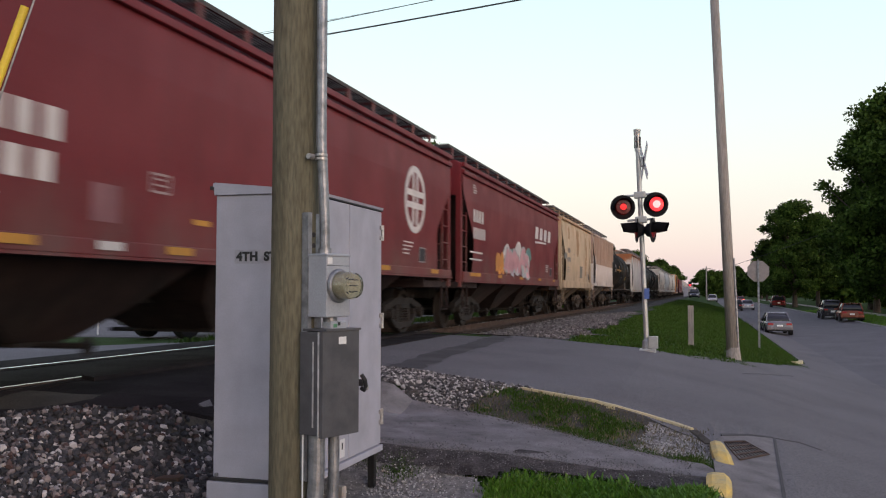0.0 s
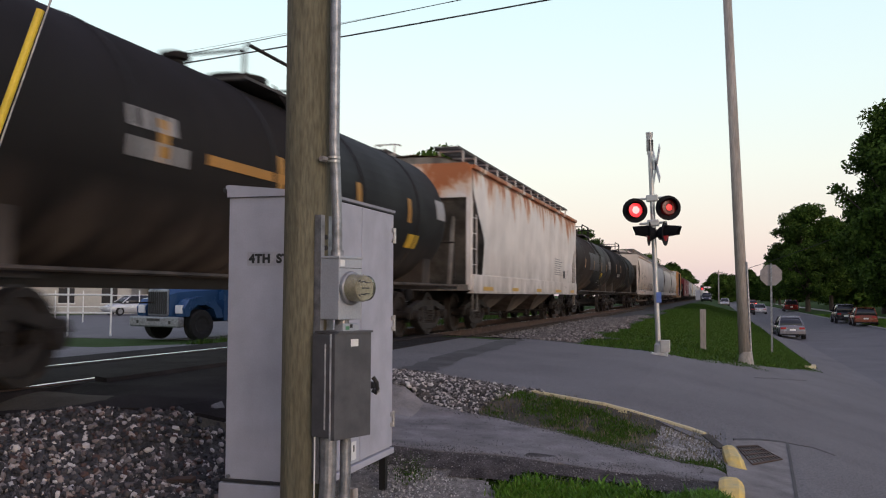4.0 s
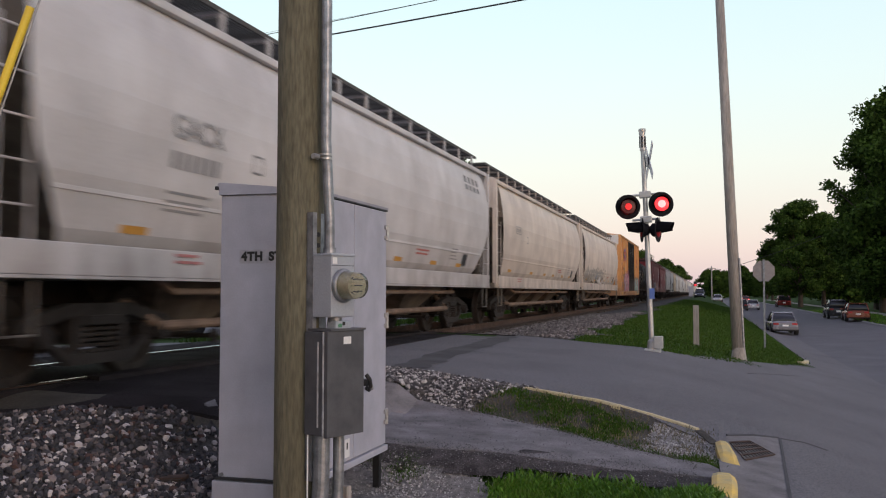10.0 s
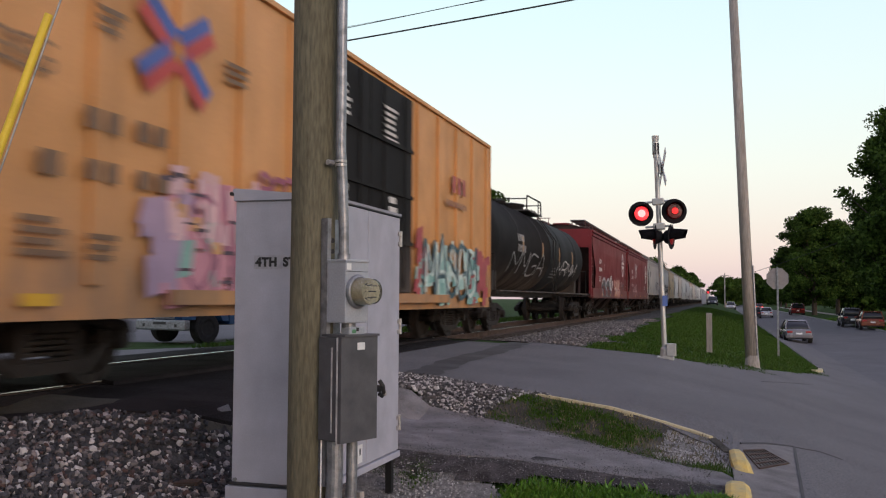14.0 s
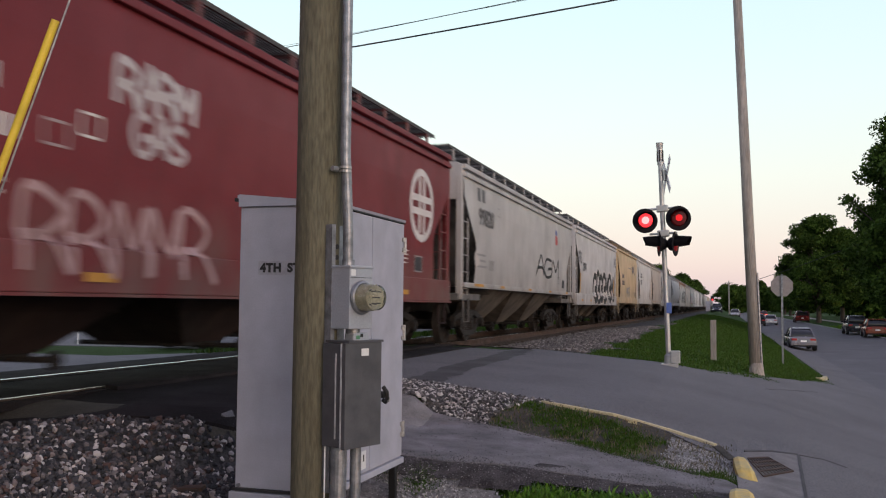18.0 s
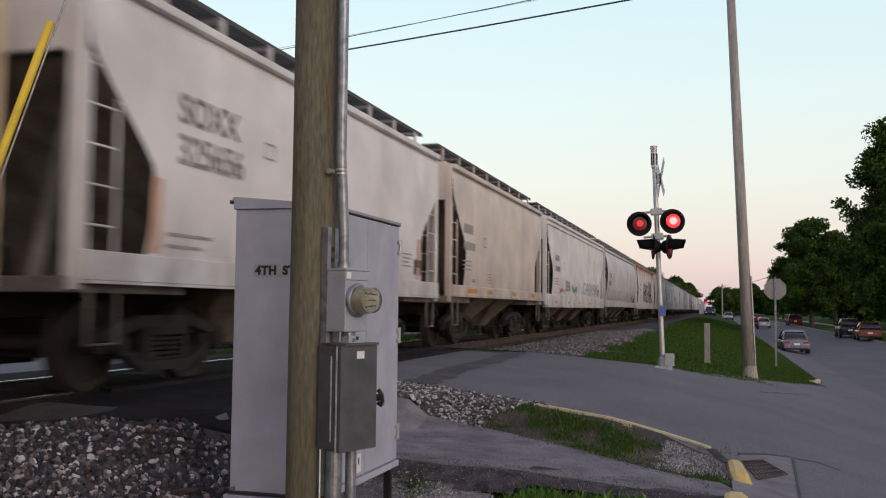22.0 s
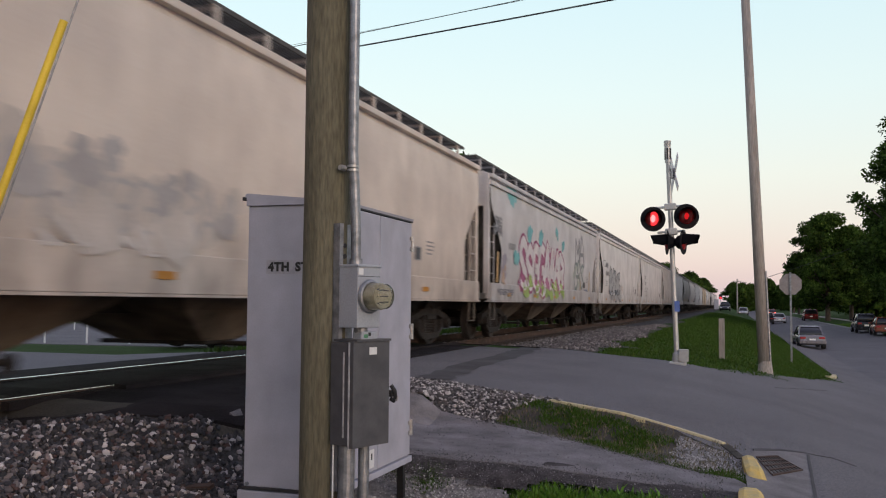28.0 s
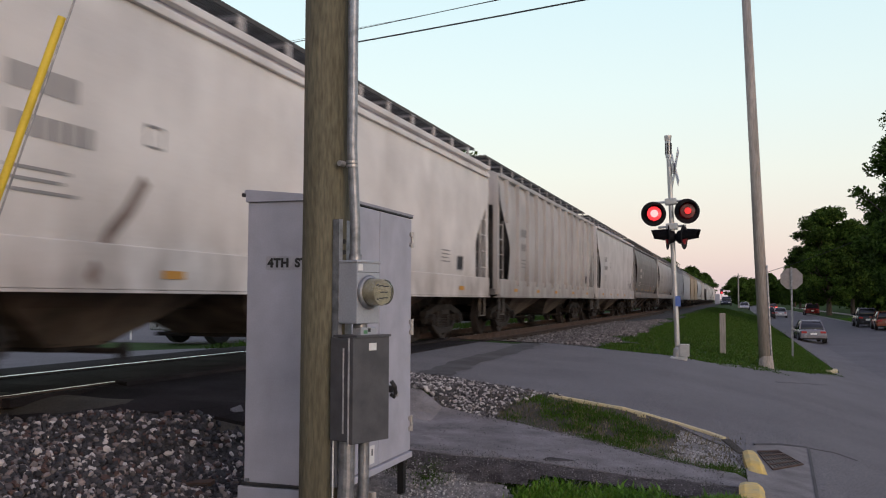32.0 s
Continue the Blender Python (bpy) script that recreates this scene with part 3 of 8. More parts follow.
def gate_mesh():
    bm = box(bmesh.new(), -0.6, 0.6, -0.36, 0.36, 0.33, 0.42, 0.015)
    tube(bm, (-1.2, 0, 0.34), (1.2, 0, 0.34), 0.03, n=8)
    tube(bm, (1.12, 0, 0.34), (1.16, 0, 0.34), 0.09, n=10)
    for y in (-0.42, 0.42):
        box(bm, -0.65, 0.65, y * 0.85 - 0.03, y * 0.85 + 0.03, 0.40, 0.46)
    return mesh_of("outlet_gate", bm, M["truck"])


def grating_mesh(length):
    """An open walkway: long bars on cross bars."""
    bm = bmesh.new()
    for k in range(11):
        x = -0.27 + 0.54 * k / 10
        box(bm, x - 0.009, x + 0.009, -length / 2, length / 2, 0, 0.028)
    n = int(length / 0.45)
    for k in range(n + 1):
        y = -length / 2 + length * k / n
        box(bm, -0.28, 0.28, y - 0.01, y + 0.01, -0.012, 0.006)
    for x in (-0.285, 0.285):
        box(bm, x - 0.012, x + 0.012, -length / 2, length / 2, -0.03, 0.03)
    return mesh_of("running_board", bm, M["grating"])


def handrail_mesh():
    bm = bmesh.new()
    pts = [(0, 0, 0), (0, 0.02, 0.22), (0, 0.12, 0.33), (0, 0.45, 0.36)]
    pipe(bm, pts, 0.018, 6)
    pipe(bm, [(0.5, *p[1:]) for p in pts], 0.018, 6)
    tube(bm, (0, 0.12, 0.33), (0.5, 0.12, 0.33), 0.018, n=6)
    return mesh_of("roof_handrail", bm, M["zinc"])


def brake_wheel_mesh():
    bm = lathe(bmesh.new(), [(0.25, -0.015), (0.28, 0), (0.25, 0.015), (0.22, 0), (0.25, -0.015)], 16, pose(0, 0, 0, 90))
    for a in range(0, 180, 60):
        c, s = 0.25 * math.cos(radians(a)), 0.25 * math.sin(radians(a))
        tube(bm, (-c, 0, -s), (c, 0, s), 0.014, n=6)
    tube(bm, (0, -0.18, 0), (0, 0.02, 0), 0.03, n=8)
    return mesh_of("brake_wheel", bm, M["truck"])


def reservoir_mesh():
    return mesh_of("air_reservoir", lathe(bmesh.new(), [(0, -0.4), (0.13, -0.38), (0.17, -0.3), (0.17, 0.3), (0.13, 0.38), (0, 0.4)], 14, pose(-0.3, 0, 0, 0, 90)), M["truck"])


def stirrup_mesh():
    return mesh_of("step", pipe(bmesh.new(), [(0, -0.2, 0.5), (0, -0.2, 0), (0, 0.2, 0), (0, 0.2, 0.5)], 0.02, 6), M["truck"])


def hopper_car(kind, length, colour, bays=3, ribs=False, label="", lip=1, airpipe=False, sill=None, ledge=True):
    car = thing("hopper_car", None, label, "freight car", "cars of the train")
    c = PAINT[colour]
    half = length / 2
    part("body", hopper_body(kind, length, max(1.1, (sill or 0) + 0.02)), c, car)
    for s in (-1, 1):
        part("slope_sheet", slope_sheet(kind, length, s), GRIME_SHADE[colour], car, "grimy sloping end sheet with shade darkened into its colour")
    underframe(car, length, dusty=colour in ("tan", "cream"))
    low, sx = 0.98, 1.52 if kind == "straight" else 1.50
    sill_low, sill_top = (sill or 0.93, 1.335) if kind == "straight" else (1.0, 1.285)
    for s in (-1, 1):
        bm = box(bmesh.new(), s * sx - 0.05, s * sx + 0.05, -half + 0.2, half - 0.2, sill_low, sill_top, 0.012)
        box(bm, s * (sx - 0.02) - 0.09, s * (sx - 0.02) + 0.09, -half + 0.2, half - 0.2, sill_low - 0.03, sill_low - 0.002)
        part("side_sill", bm, c, car)
        # the chord along the eaves
        bm = bmesh.new()
        ez, ex = (3.79, 1.49) if kind == "straight" else (3.80, 1.375)
        for k in range(lip):
            box(bm, s * (ex + 0.05) - 0.05, s * (ex + 0.05) + 0.05, -half + 0.2, half - 0.2, ez - 0.04 - 0.17 * k, ez + 0.055 - 0.17 * k, 0.015)
        part("top_chord", bm, c, car)
    span = length - 5.6
    for k in range(bays):
        y = -span / 2 + span * (k + 0.5) / bays
        w = span / bays * 0.49
        place("hopper_bay", shared(("bay", round(w, 2), sill), lambda: bay_mesh(round(w, 2), max(1.14, (sill or 0) + 0.05))), car, "streaked hopper chute, darker and browner than the car", pose(0, y, 0), CHUTE[colour])
        place("outlet_gate", shared("gate", gate_mesh), car, m=pose(0, y, 0))
    if airpipe:
        for z, x in ((0.86, 1.38), (0.5, 1.2)):
            bm = bmesh.new()
            a, b = -half + 3.0, half - 3.0
            pipe(bm, [(x - 0.3, a - 0.25, z + 0.25), (x, a, z), (x, b, z), (x - 0.3, b + 0.25, z + 0.25)], 0.038 if z > 0.8 else 0.055, 10)
            part("air_pipe", bm, M["pipe"], car, "long rusty unloading pipe")
    top = 3.84
    for s in (-1, 1):
        y0, y1 = sorted((s * (half - 0.1), s * (half - 1.9)))
        part("end_platform", box(bmesh.new(), -1.46, 1.46, y0, y1, low - 0.02, low + 0.12, 0.01), GRIME_SHADE[colour], car, "grimy end platform with shade darkened into its colour")
        part("end_plate", box(bmesh.new(), -1.42, 1.42, s * (half - 0.16) - 0.03, s * (half - 0.16) + 0.03, top - 0.75, top + 0.05, 0.01), c, car)
        place("roof_handrail", shared("handrail", handrail_mesh), car, m=pose(0.85 if s > 0 else -0.85, s * (half - 0.12), 4.06, 0, 0, 180 if s > 0 else 0), material=c)
        for x in (-1, 1):
            part("corner_post", box(bmesh.new(), x * 1.46 - 0.06, x * 1.46 + 0.06, s * (half - 0.17) - 0.06, s * (half - 0.17) + 0.06, low, top, 0.01), c, car)
            part("brace", tube(bmesh.new(), (x * 0.95, s * (half - 0.3), low + 0.1), (x * 0.9, s * (half - 0.9), top - 0.6), 0.06, n=6), GRIME_SHADE[colour], car)
            place("ladder", shared(("ladder", 2.0), lambda: end_ladder_mesh(2.0)), car, m=pose(x * 1.5, s * (half - 0.48), low + 0.1, 0, 0, 90), material=c)
            if x * s > 0:
                place("ladder", shared(("ladder", 2.75), lambda: end_ladder_mesh(2.75)), car, m=pose(x * 1.1, s * (half - 0.1), low + 0.1), material=c)
            place("step", shared("stirrup", stirrup_mesh), car, m=pose(x * 1.5, s * (half - 0.55), 0.5), material=GRIME_SHADE[colour])
        if s > 0:
            place("brake_wheel", shared("brake_wheel", brake_wheel_mesh), car, m=pose(0.5, half - 0.14, 2.1))
        else:
            place("air_reservoir", shared("reservoir", reservoir_mesh), car, m=pose(0, -half + 0.9, 1.3))
    z = 4.09
    for s in (-1, 1):
        place("running_board", shared(("board", round(length, 1)), lambda: grating_mesh(round(length, 1) - 0.3)), car, "see-through steel grating walkway", pose(s * 0.9, 0, z + 0.17))
        n = int((length - 1.2) / 1.15)
        for k in range(n + 1):
            y = -half + 0.6 + (length - 1.2) * k / n
            place("bracket", shared("bracket", bracket_mesh), car, m=pose(s * 0.9, y, z, 0, 0, 0 if s > 0 else 180), material=c)
    n = max(3, round(length / 3.2))
    for k in range(n):
        y = -half + 1.3 + (length - 2.6) * (k + 0.5) / n
        w = (length - 2.6) / n * 0.48
        part("hatch", box(bmesh.new(), -0.38, 0.38, y - w, y + w, z - 0.05, z + 0.17, 0.03), c, car, "dusty roof hatch")
    if kind == "curved" and ledge:
        for s in (-1, 1):
            for z, out in ((1.74, 0.014),):
                x = side_x(kind, z)
                part("side_ledge", box(bmesh.new(), min(s * (x - 0.04), s * (x + out)), max(s * (x - 0.04), s * (x + out)), -half + hopper_inset(kind, z) + 0.05, half - hopper_inset(kind, z) - 0.05, z, z + 0.05, 0.01), c, car)
    if ribs:
        n = 13
        for k in range(n):
            y = -half + 0.75 + (length - 1.5) * k / (n - 1)
            zl = next(zz for zz in [1.2 + 0.05 * j for j in range(50)] if half - hopper_inset(kind, zz) > abs(y) + 0.06)
            for s in (-1, 1):
                x0, x1 = sorted((s * 1.5, s * 1.63))
                part("rib", box(bmesh.new(), x0, x1, y - 0.045, y + 0.045, zl, 3.76, 0.01), c, car)
    return car


def bracket_mesh():
    bm = bmesh.new()
    box(bm, 0.27, 0.30, -0.05, 0.05, -0.16, 0.16)
    box(bm, -0.30, -0.27, -0.05, 0.05, -0.1, 0.16)
    box(bm, -0.3, 0.3, -0.02, 0.02, 0.12, 0.155)
    return mesh_of("bracket", bm, M["zinc"])


M["pipe"] = mat("rusty_pipe", (0.23, 0.155, 0.11), 0.75, 0.1, vary=0.3, size=0.3)
M["grating"] = mat("walkway_grating", (0.10, 0.095, 0.09), 0.7, 0.4, vary=0.2, size=0.3)


def tank_car(length, colour, label=""):
    car = thing("tank_car", None, label, "freight car", "cars of the train")
    c = PAINT[colour]
    half = length / 2
    r, zc, tl = 1.37, 2.42, half - 0.22
    bm = bmesh.new()
    prof = [(0, -tl), (0.6, -tl + 0.05), (1.1, -tl + 0.17), (1.29, -tl + 0.34), (r, -tl + 0.68), (r, -0.02), (r + 0.012, -0.02), (r + 0.012, 0.02), (r, 0.02), (r, tl - 0.68), (1.29, tl - 0.34), (1.1, tl - 0.17), (0.6, tl - 0.05), (0, tl)]
    lathe(bm, prof, 48, pose(0, 0, zc, -90))
    part("tank", bm, c, car, smooth=True)
    underframe(car, length, inset=1.15, low=0.92)
    for s in (-1, 1):
        part("end_platform", box(bmesh.new(), -1.45, 1.45, min(s * (half - 0.15), s * (half - 1.5)), max(s * (half - 0.15), s * (half - 1.5)), 0.98, 1.08), M["truck"], car)
        part("saddle", loft(bmesh.new(), [[(a * w, s * (half - d), z) for a, d in ((-1, 1.55), (1, 1.55), (1, 1.05), (-1, 1.05))] for w, z in ((1.1, 1.05), (1.12, 1.6))]), c, car)
        bm = bmesh.new()
        pipe(bm, [(-1.4, s * (half - 0.2), 1.05), (-1.4, s * (half - 0.2), 2.0), (1.4, s * (half - 0.2), 2.0), (1.4, s * (half - 0.2), 1.05)], 0.02, 6)
        part("end_rail", bm, M["truck"], car)
        part("side_rail", pipe(bmesh.new(), [(s * 1.5, -half + 0.3, 1.06), (s * 1.5, half - 0.3, 1.06)], 0.025, 6), c, car)
        bm = bmesh.new()
        for y in (-0.25, 0.25):
            tube(bm, (s * 1.5, y, 0.7), (s * 1.5, y, 2.8), 0.018, n=6)
            tube(bm, (s * 1.5, y, 2.8), (s * 0.75, y, 3.85), 0.018, n=6)
        for k in range(7):
            tube(bm, (s * 1.5, -0.25, 0.72 + 0.34 * k), (s * 1.5, 0.25, 0.72 + 0.34 * k), 0.012, n=6)
        part("ladder", bm, M["truck"], car)
    part("dome", lathe(bmesh.new(), [(0.42, 3.6), (0.42, 3.98), (0.46, 3.98), (0.46, 4.05), (0.2, 4.1), (0, 4.11)], 20), c, car, "lidded dome", smooth=False)
    part("valve", lathe(bmesh.new(), [(0.14, 3.6), (0.14, 3.9), (0.2, 3.92), (0.2, 4.0), (0, 4.06)], 12, pose(0, -1.6, 0.02)), c, car)
    for y in (-tl * 0.62, -tl * 0.2, tl * 0.25, tl * 0.66):
        part("band", lathe(bmesh.new(), [(r + 0.004, -0.05), (r + 0.014, -0.04), (r + 0.014, 0.04), (r + 0.004, 0.05)], 48, pose(0, y, zc, -90)), c, car)
    part("platform", box(bmesh.new(), -0.85, 0.85, -1.25, 1.25, 3.72, 3.76), M["grating"], car)
    bm = bmesh.new()
    for x in (-0.8, 0.8):
        pipe(bm, [(x, -1.2, 3.74), (x, -1.2, 4.12), (x, -1.1, 4.22), (x, 1.1, 4.22), (x, 1.2, 4.12), (x, 1.2, 3.74)], 0.026, 6)
        tube(bm, (x, 0.75, 3.74), (x, 0.75, 4.22), 0.02, n=6)
    for y in (-1.2, 1.2):
        tube(bm, (-0.8, y, 4.12), (0.8, y, 4.12), 0.02, n=6)
    part("platform_rail", bm, M["truck"], car)
    return car


def box_car(length, colour, label=""):
    car = thing("box_car", None, label, "freight car", "cars of the train")
    c = PAINT[colour]
    half = length / 2 - 0.45
    bm = bmesh.new()
    roof = [(-1.58, 0.66), (-1.58, 4.47), (0, 4.66), (1.58, 4.47), (1.58, 0.66)]
    extrude(bm, roof, "y", -half, half)
    part("body", bm, c, car)
    underframe(car, length)
    for s in (-1, 1):
        n = 13
        for k in range(n):
            y = -half + 0.35 + (2 * half - 0.7) * k / (n - 1)
            if abs(y) > 2.0:
                part("rib", box(bmesh.new(), min(s * 1.57, s * 1.64), max(s * 1.57, s * 1.64), y - 0.075, y + 0.075, 0.95, 4.36, 0.02), c, car)
        part("eave", box(bmesh.new(), min(s * 1.57, s * 1.63), max(s * 1.57, s * 1.63), -half, half, 4.40, 4.475, 0.01), c, car, "yellow roof edge")
        for y in (-half + 0.05, half - 0.05):
            part("corner_post", box(bmesh.new(), min(s * 1.57, s * 1.625), max(s * 1.57, s * 1.625), y - 0.05, y + 0.05, 0.9, 4.40, 0.01), c, car)
        for k in range(8):
            z = 1.15 + 0.4 * k
            part("end_rib", box(bmesh.new(), -1.5, 1.5, min(s * half, s * (half + 0.09)), max(s * half, s * (half + 0.09)), z, z + 0.2, 0.03), c, car)
        for y in (-1.0, 1.0):
            part("door", box(bmesh.new(), min(s * 1.57, s * 1.68), max(s * 1.57, s * 1.68), y - 0.98, y + 0.98, 0.95, 4.30, 0.02), PAINT["black"], car, "black plug door")
        part("door_track", box(bmesh.new(), min(s * 1.57, s * 1.72), max(s * 1.57, s * 1.72), -5.2, 4.2, 0.78, 0.93), c, car)
    return car


# ---- signal case beside the crossing ----
M["hinge"] = mat("worn_hinge_steel", (0.55, 0.54, 0.54), 0.4, 0.7, vary=0.3, size=0.03, bump=0.1)
M["plate_grey"] = mat("faded_grey_strip", (0.40, 0.40, 0.445), 0.6, vary=0.12, size=0.06, bump=0.02)
M["torn_green"] = mat("green_sticker", (0.10, 0.28, 0.15), 0.6, vary=0.2, size=0.02)
M["case_dark"] = mat("dark_gap", (0.03, 0.03, 0.032), 0.7)
M["brass_glass"] = mat("meter_face", (0.56, 0.52, 0.36), 0.25, 0.2, vary=0.15, size=0.03, bump=0.0)
M["glass"] = mat("clear_glass", (1, 1, 1), 0.03, vary=0.0, fine=0.0, bump=0.0)
M["glass"].node_tree.nodes["Principled BSDF"].inputs["Transmission Weight"].default_value = 1.0
M["sign_white"] = mat("bright_edge", (0.6, 0.6, 0.62), 0.5, 0.2, vary=0.3, size=0.05)
M["label"] = mat("white_label", (0.72, 0.72, 0.72), 0.5, vary=0.05)


def bars(name, parent, m, rows, w, h, gap, material):
    """Writing too small to read."""
    bm = bmesh.new()
    rnd = random.Random(rows * 7 + int(w * 1000))
    for k in range(rows):
        box(bm, 0, w * rnd.uniform(0.6, 1), -0.0015, 0, -k * gap - h, -k * gap)
    return part(name, bm, material, parent, m=m)


case = thing("signal_case", pose(-3.087, 5.34, -0.39), "large pale grey steel signal case on black legs", "signal case")
part("cabinet", box(bmesh.new(), 0, 0.66, 0, 1.34, 0.045, 1.886, 0.006), M["case"], case)
# a roof that falls towards the doors: a wedge over the front, next to no lip over the doors
roof_line = [(-0.012, 1.889), (0.684, 1.889), (0.69, 1.906), (-0.004, 1.972), (-0.022, 1.966), (-0.022, 1.945), (-0.012, 1.945)]
part("roof", extrude(bmesh.new(), roof_line, "y", -0.012, 1.35), M["case"], case, "pale grey sheet roof that slopes to the doors")
part("roof_seal", box(bmesh.new(), 0.655, 0.687, -0.004, 1.345, 1.878, 1.888), M["case_dark"], case, "dark gap under the roof edge")
part("seam", box(bmesh.new(), 0.0, 0.66, -0.0135, -0.010, 1.886, 1.8885), M["case_dark"], case, "thin dark seam below the roof")
part("lug", box(bmesh.new(), -0.045, -0.012, -0.012, 0.03, 1.925, 1.95, 0.004), M["case_dark"], case)
part("skirt", box(bmesh.new(), -0.03, 0.66, -0.03, 0.06, -0.30, 0.022, 0.005), M["case"], case, "pale grey base plinth")
part("bolt", tube(bmesh.new(), (0.03, -0.004, 0.062), (0.03, -0.020, 0.062), 0.013, n=8), M["zinc"], case)
part("front_ledge", box(bmesh.new(), -0.01, 0.66, -0.022, 0.0, 0.027, 0.045, 0.004), M["case_dark"], case, "dark joint above the plinth")
for y0, y1 in ((0.03, 0.655), (0.668, 1.325)):
    door = part("door", box(bmesh.new(), 0.66, 0.682, y0, y1, 0.085, 1.872, 0.006), M["case"], case, "flat steel door")
    for z in (0.29, 1.03, 1.71):
        hy = y1 if y1 > 1 else y0
        bm = tube(bmesh.new(), (0.692, hy, z - 0.06), (0.692, hy, z + 0.06), 0.012, n=8)
        for dz in (-0.04, 0.04):
            box(bm, 0.682, 0.692, hy - 0.045, hy + 0.012, z + dz - 0.016, z + dz + 0.016)
        part("hinge", bm, M["hinge"], door, "worn bright steel hinge")
bm = tube(bmesh.new(), (0.68, 0.80, 0.60), (0.735, 0.80, 0.60), 0.026, n=12)
pipe(bm, [(0.73, 0.78, 0.66), (0.755, 0.79, 0.62), (0.755, 0.805, 0.57), (0.735, 0.825, 0.545), (0.71, 0.83, 0.56)], 0.016, 8)
part("handle", bm, M["black"], case, "black turning handle")
part("handle_cap", lathe(bmesh.new(), [(0.0, 0.016), (0.016, 0.012), (0.02, 0.0)], 12, pose(0.757, 0.815, 0.565, 0, 90)), M["hinge"], case, "worn bright end of the handle")
part("sticker", box(bmesh.new(), 0.682, 0.6845, 0.50, 0.585, 0.11, 0.235), M["label"], case, "small white sticker")
part("sticker_mark", box(bmesh.new(), 0.6845, 0.686, 0.53, 0.55, 0.165, 0.21), M["black"], case)
part("door_sill", box(bmesh.new(), 0.63, 0.695, 0, 1.34, 0.03, 0.075, 0.004), M["case"], case, "bare metal ledge under the doors")
for x, y in ((0.05, 0.10), (0.625, 0.10), (0.05, 1.29), (0.625, 1.29)):
    bm = box(bmesh.new(), x - 0.025, x + 0.025, y - 0.025, y + 0.025, -0.36, 0.045)
    box(bm, x - 0.05, x + 0.05, y - 0.05, y + 0.05, -0.33, -0.30)
    part("leg", bm, M["black"], case, "black steel leg")
part("sign_plate", box(bmesh.new(), 0.14, 0.62, -0.003, 0.0005, 1.435, 1.525), M["plate_grey"], case, "faded grey strip behind the lettering")
text = bpy.data.curves.new("sign_text", "FONT")
text.body, text.size, text.extrude, text.space_character = "4TH ST", 0.079, 0.001, 1.1
text.offset, text.space_word = 0.0042, 1.7
text.materials.append(M["black"])
words = new("sign_text", text)
words.parent = case
words.matrix_basis = pose(0.155, -0.005, 1.455, 90)
words["label"] = "black lettering reading 4TH ST"

# ---- the near pole with meter, panel and conduit ----
pole = thing("utility_pole", pose(-2.222, 4.71, -0.5), "round treated wooden pole carrying a meter and conduit", "utility pole")
bm = bmesh.new()
rings = 30
prev = None
for k in range(rings + 1):
    z = -0.6 + 9.8 * k / rings
    ring = []
    for j in range(28):
        a = 2 * math.pi * j / 28
        r = (0.135 - 0.0007 * z) * (1 + 0.02 * noise.noise((math.cos(a), math.sin(a), z * 0.8)))
        ring.append(bm.verts.new((r * math.cos(a) + 0.001 * z, r * math.sin(a), z)))
    if prev:
        for j in range(28):
            bm.faces.new((prev[j], prev[(j + 1) % 28], ring[(j + 1) % 28], ring[j]))
    prev = ring
part("trunk", bm, M["pole_wood"], pole, smooth=True)
meter_m = pose(0.017, 0, 0, 0, 0, -20)


def at_pole(name, bm, material, label="", parent=None):
    return part(name, bm, material, parent or pole, label, None if parent else meter_m)


bm = box(bmesh.new(), 0.112, 0.155, -0.075, -0.065, 0.33, 1.80)
box(bm, 0.150, 0.156, -0.075, -0.045, 0.33, 1.80)
box(bm, 0.108, 0.116, -0.075, 0.075, 0.33, 1.80)
strut = at_pole("mounting_strut", bm, M["zinc"], "galvanised mounting channel")
for z in (1.68, 1.62):
    at_pole("bolt", tube(bmesh.new(), (0.114, 0.0, z), (0.126, 0.0, z), 0.014, n=8), M["case_dark"])
can = at_pole("meter_can", box(bmesh.new(), 0.15, 0.29, -0.07, 0.115, 1.222, 1.562, 0.006), M["meter_grey"], "pale grey meter socket box")
at_pole("can_lid", box(bmesh.new(), 0.148, 0.297, -0.075, 0.12, 1.556, 1.57, 0.003), M["meter_grey"], parent=can)
at_pole("seam", box(bmesh.new(), 0.286, 0.292, -0.066, 0.111, 1.503, 1.506), M["case_dark"], parent=can)
at_pole("label_plate", box(bmesh.new(), 0.29, 0.2915, -0.06, -0.025, 1.513, 1.548), M["label"], "small white label", can)
ring_m = pose(0.29, 0.022, 1.395, 0, 90)
at_pole("meter_ring", lathe(bmesh.new(), [(0.065, 0), (0.090, 0), (0.094, 0.010), (0.089, 0.022), (0.08, 0.026), (0.07, 0.02)], 32, ring_m), M["zinc"], "steel sealing ring", can)
at_pole("meter_face", lathe(bmesh.new(), [(0.0, 0.095), (0.058, 0.095), (0.06, 0.06), (0.068, 0.01), (0.068, 0.0)], 32, ring_m), M["brass_glass"], "pale electric meter dial", can)
at_pole("meter_glass", lathe(bmesh.new(), [(0.075, 0.01), (0.074, 0.10), (0.068, 0.126), (0.045, 0.136), (0, 0.138)], 32, ring_m), M["glass"], "domed meter glass", can)
for k, w in ((0, 0.07), (1, 0.05), (2, 0.06)):
    at_pole("dial_mark", box(bmesh.new(), 0.387, 0.389, 0.022 - w / 2, 0.022 + w / 2, 1.422 - 0.03 * k, 1.428 - 0.03 * k), M["case_dark"], parent=can)
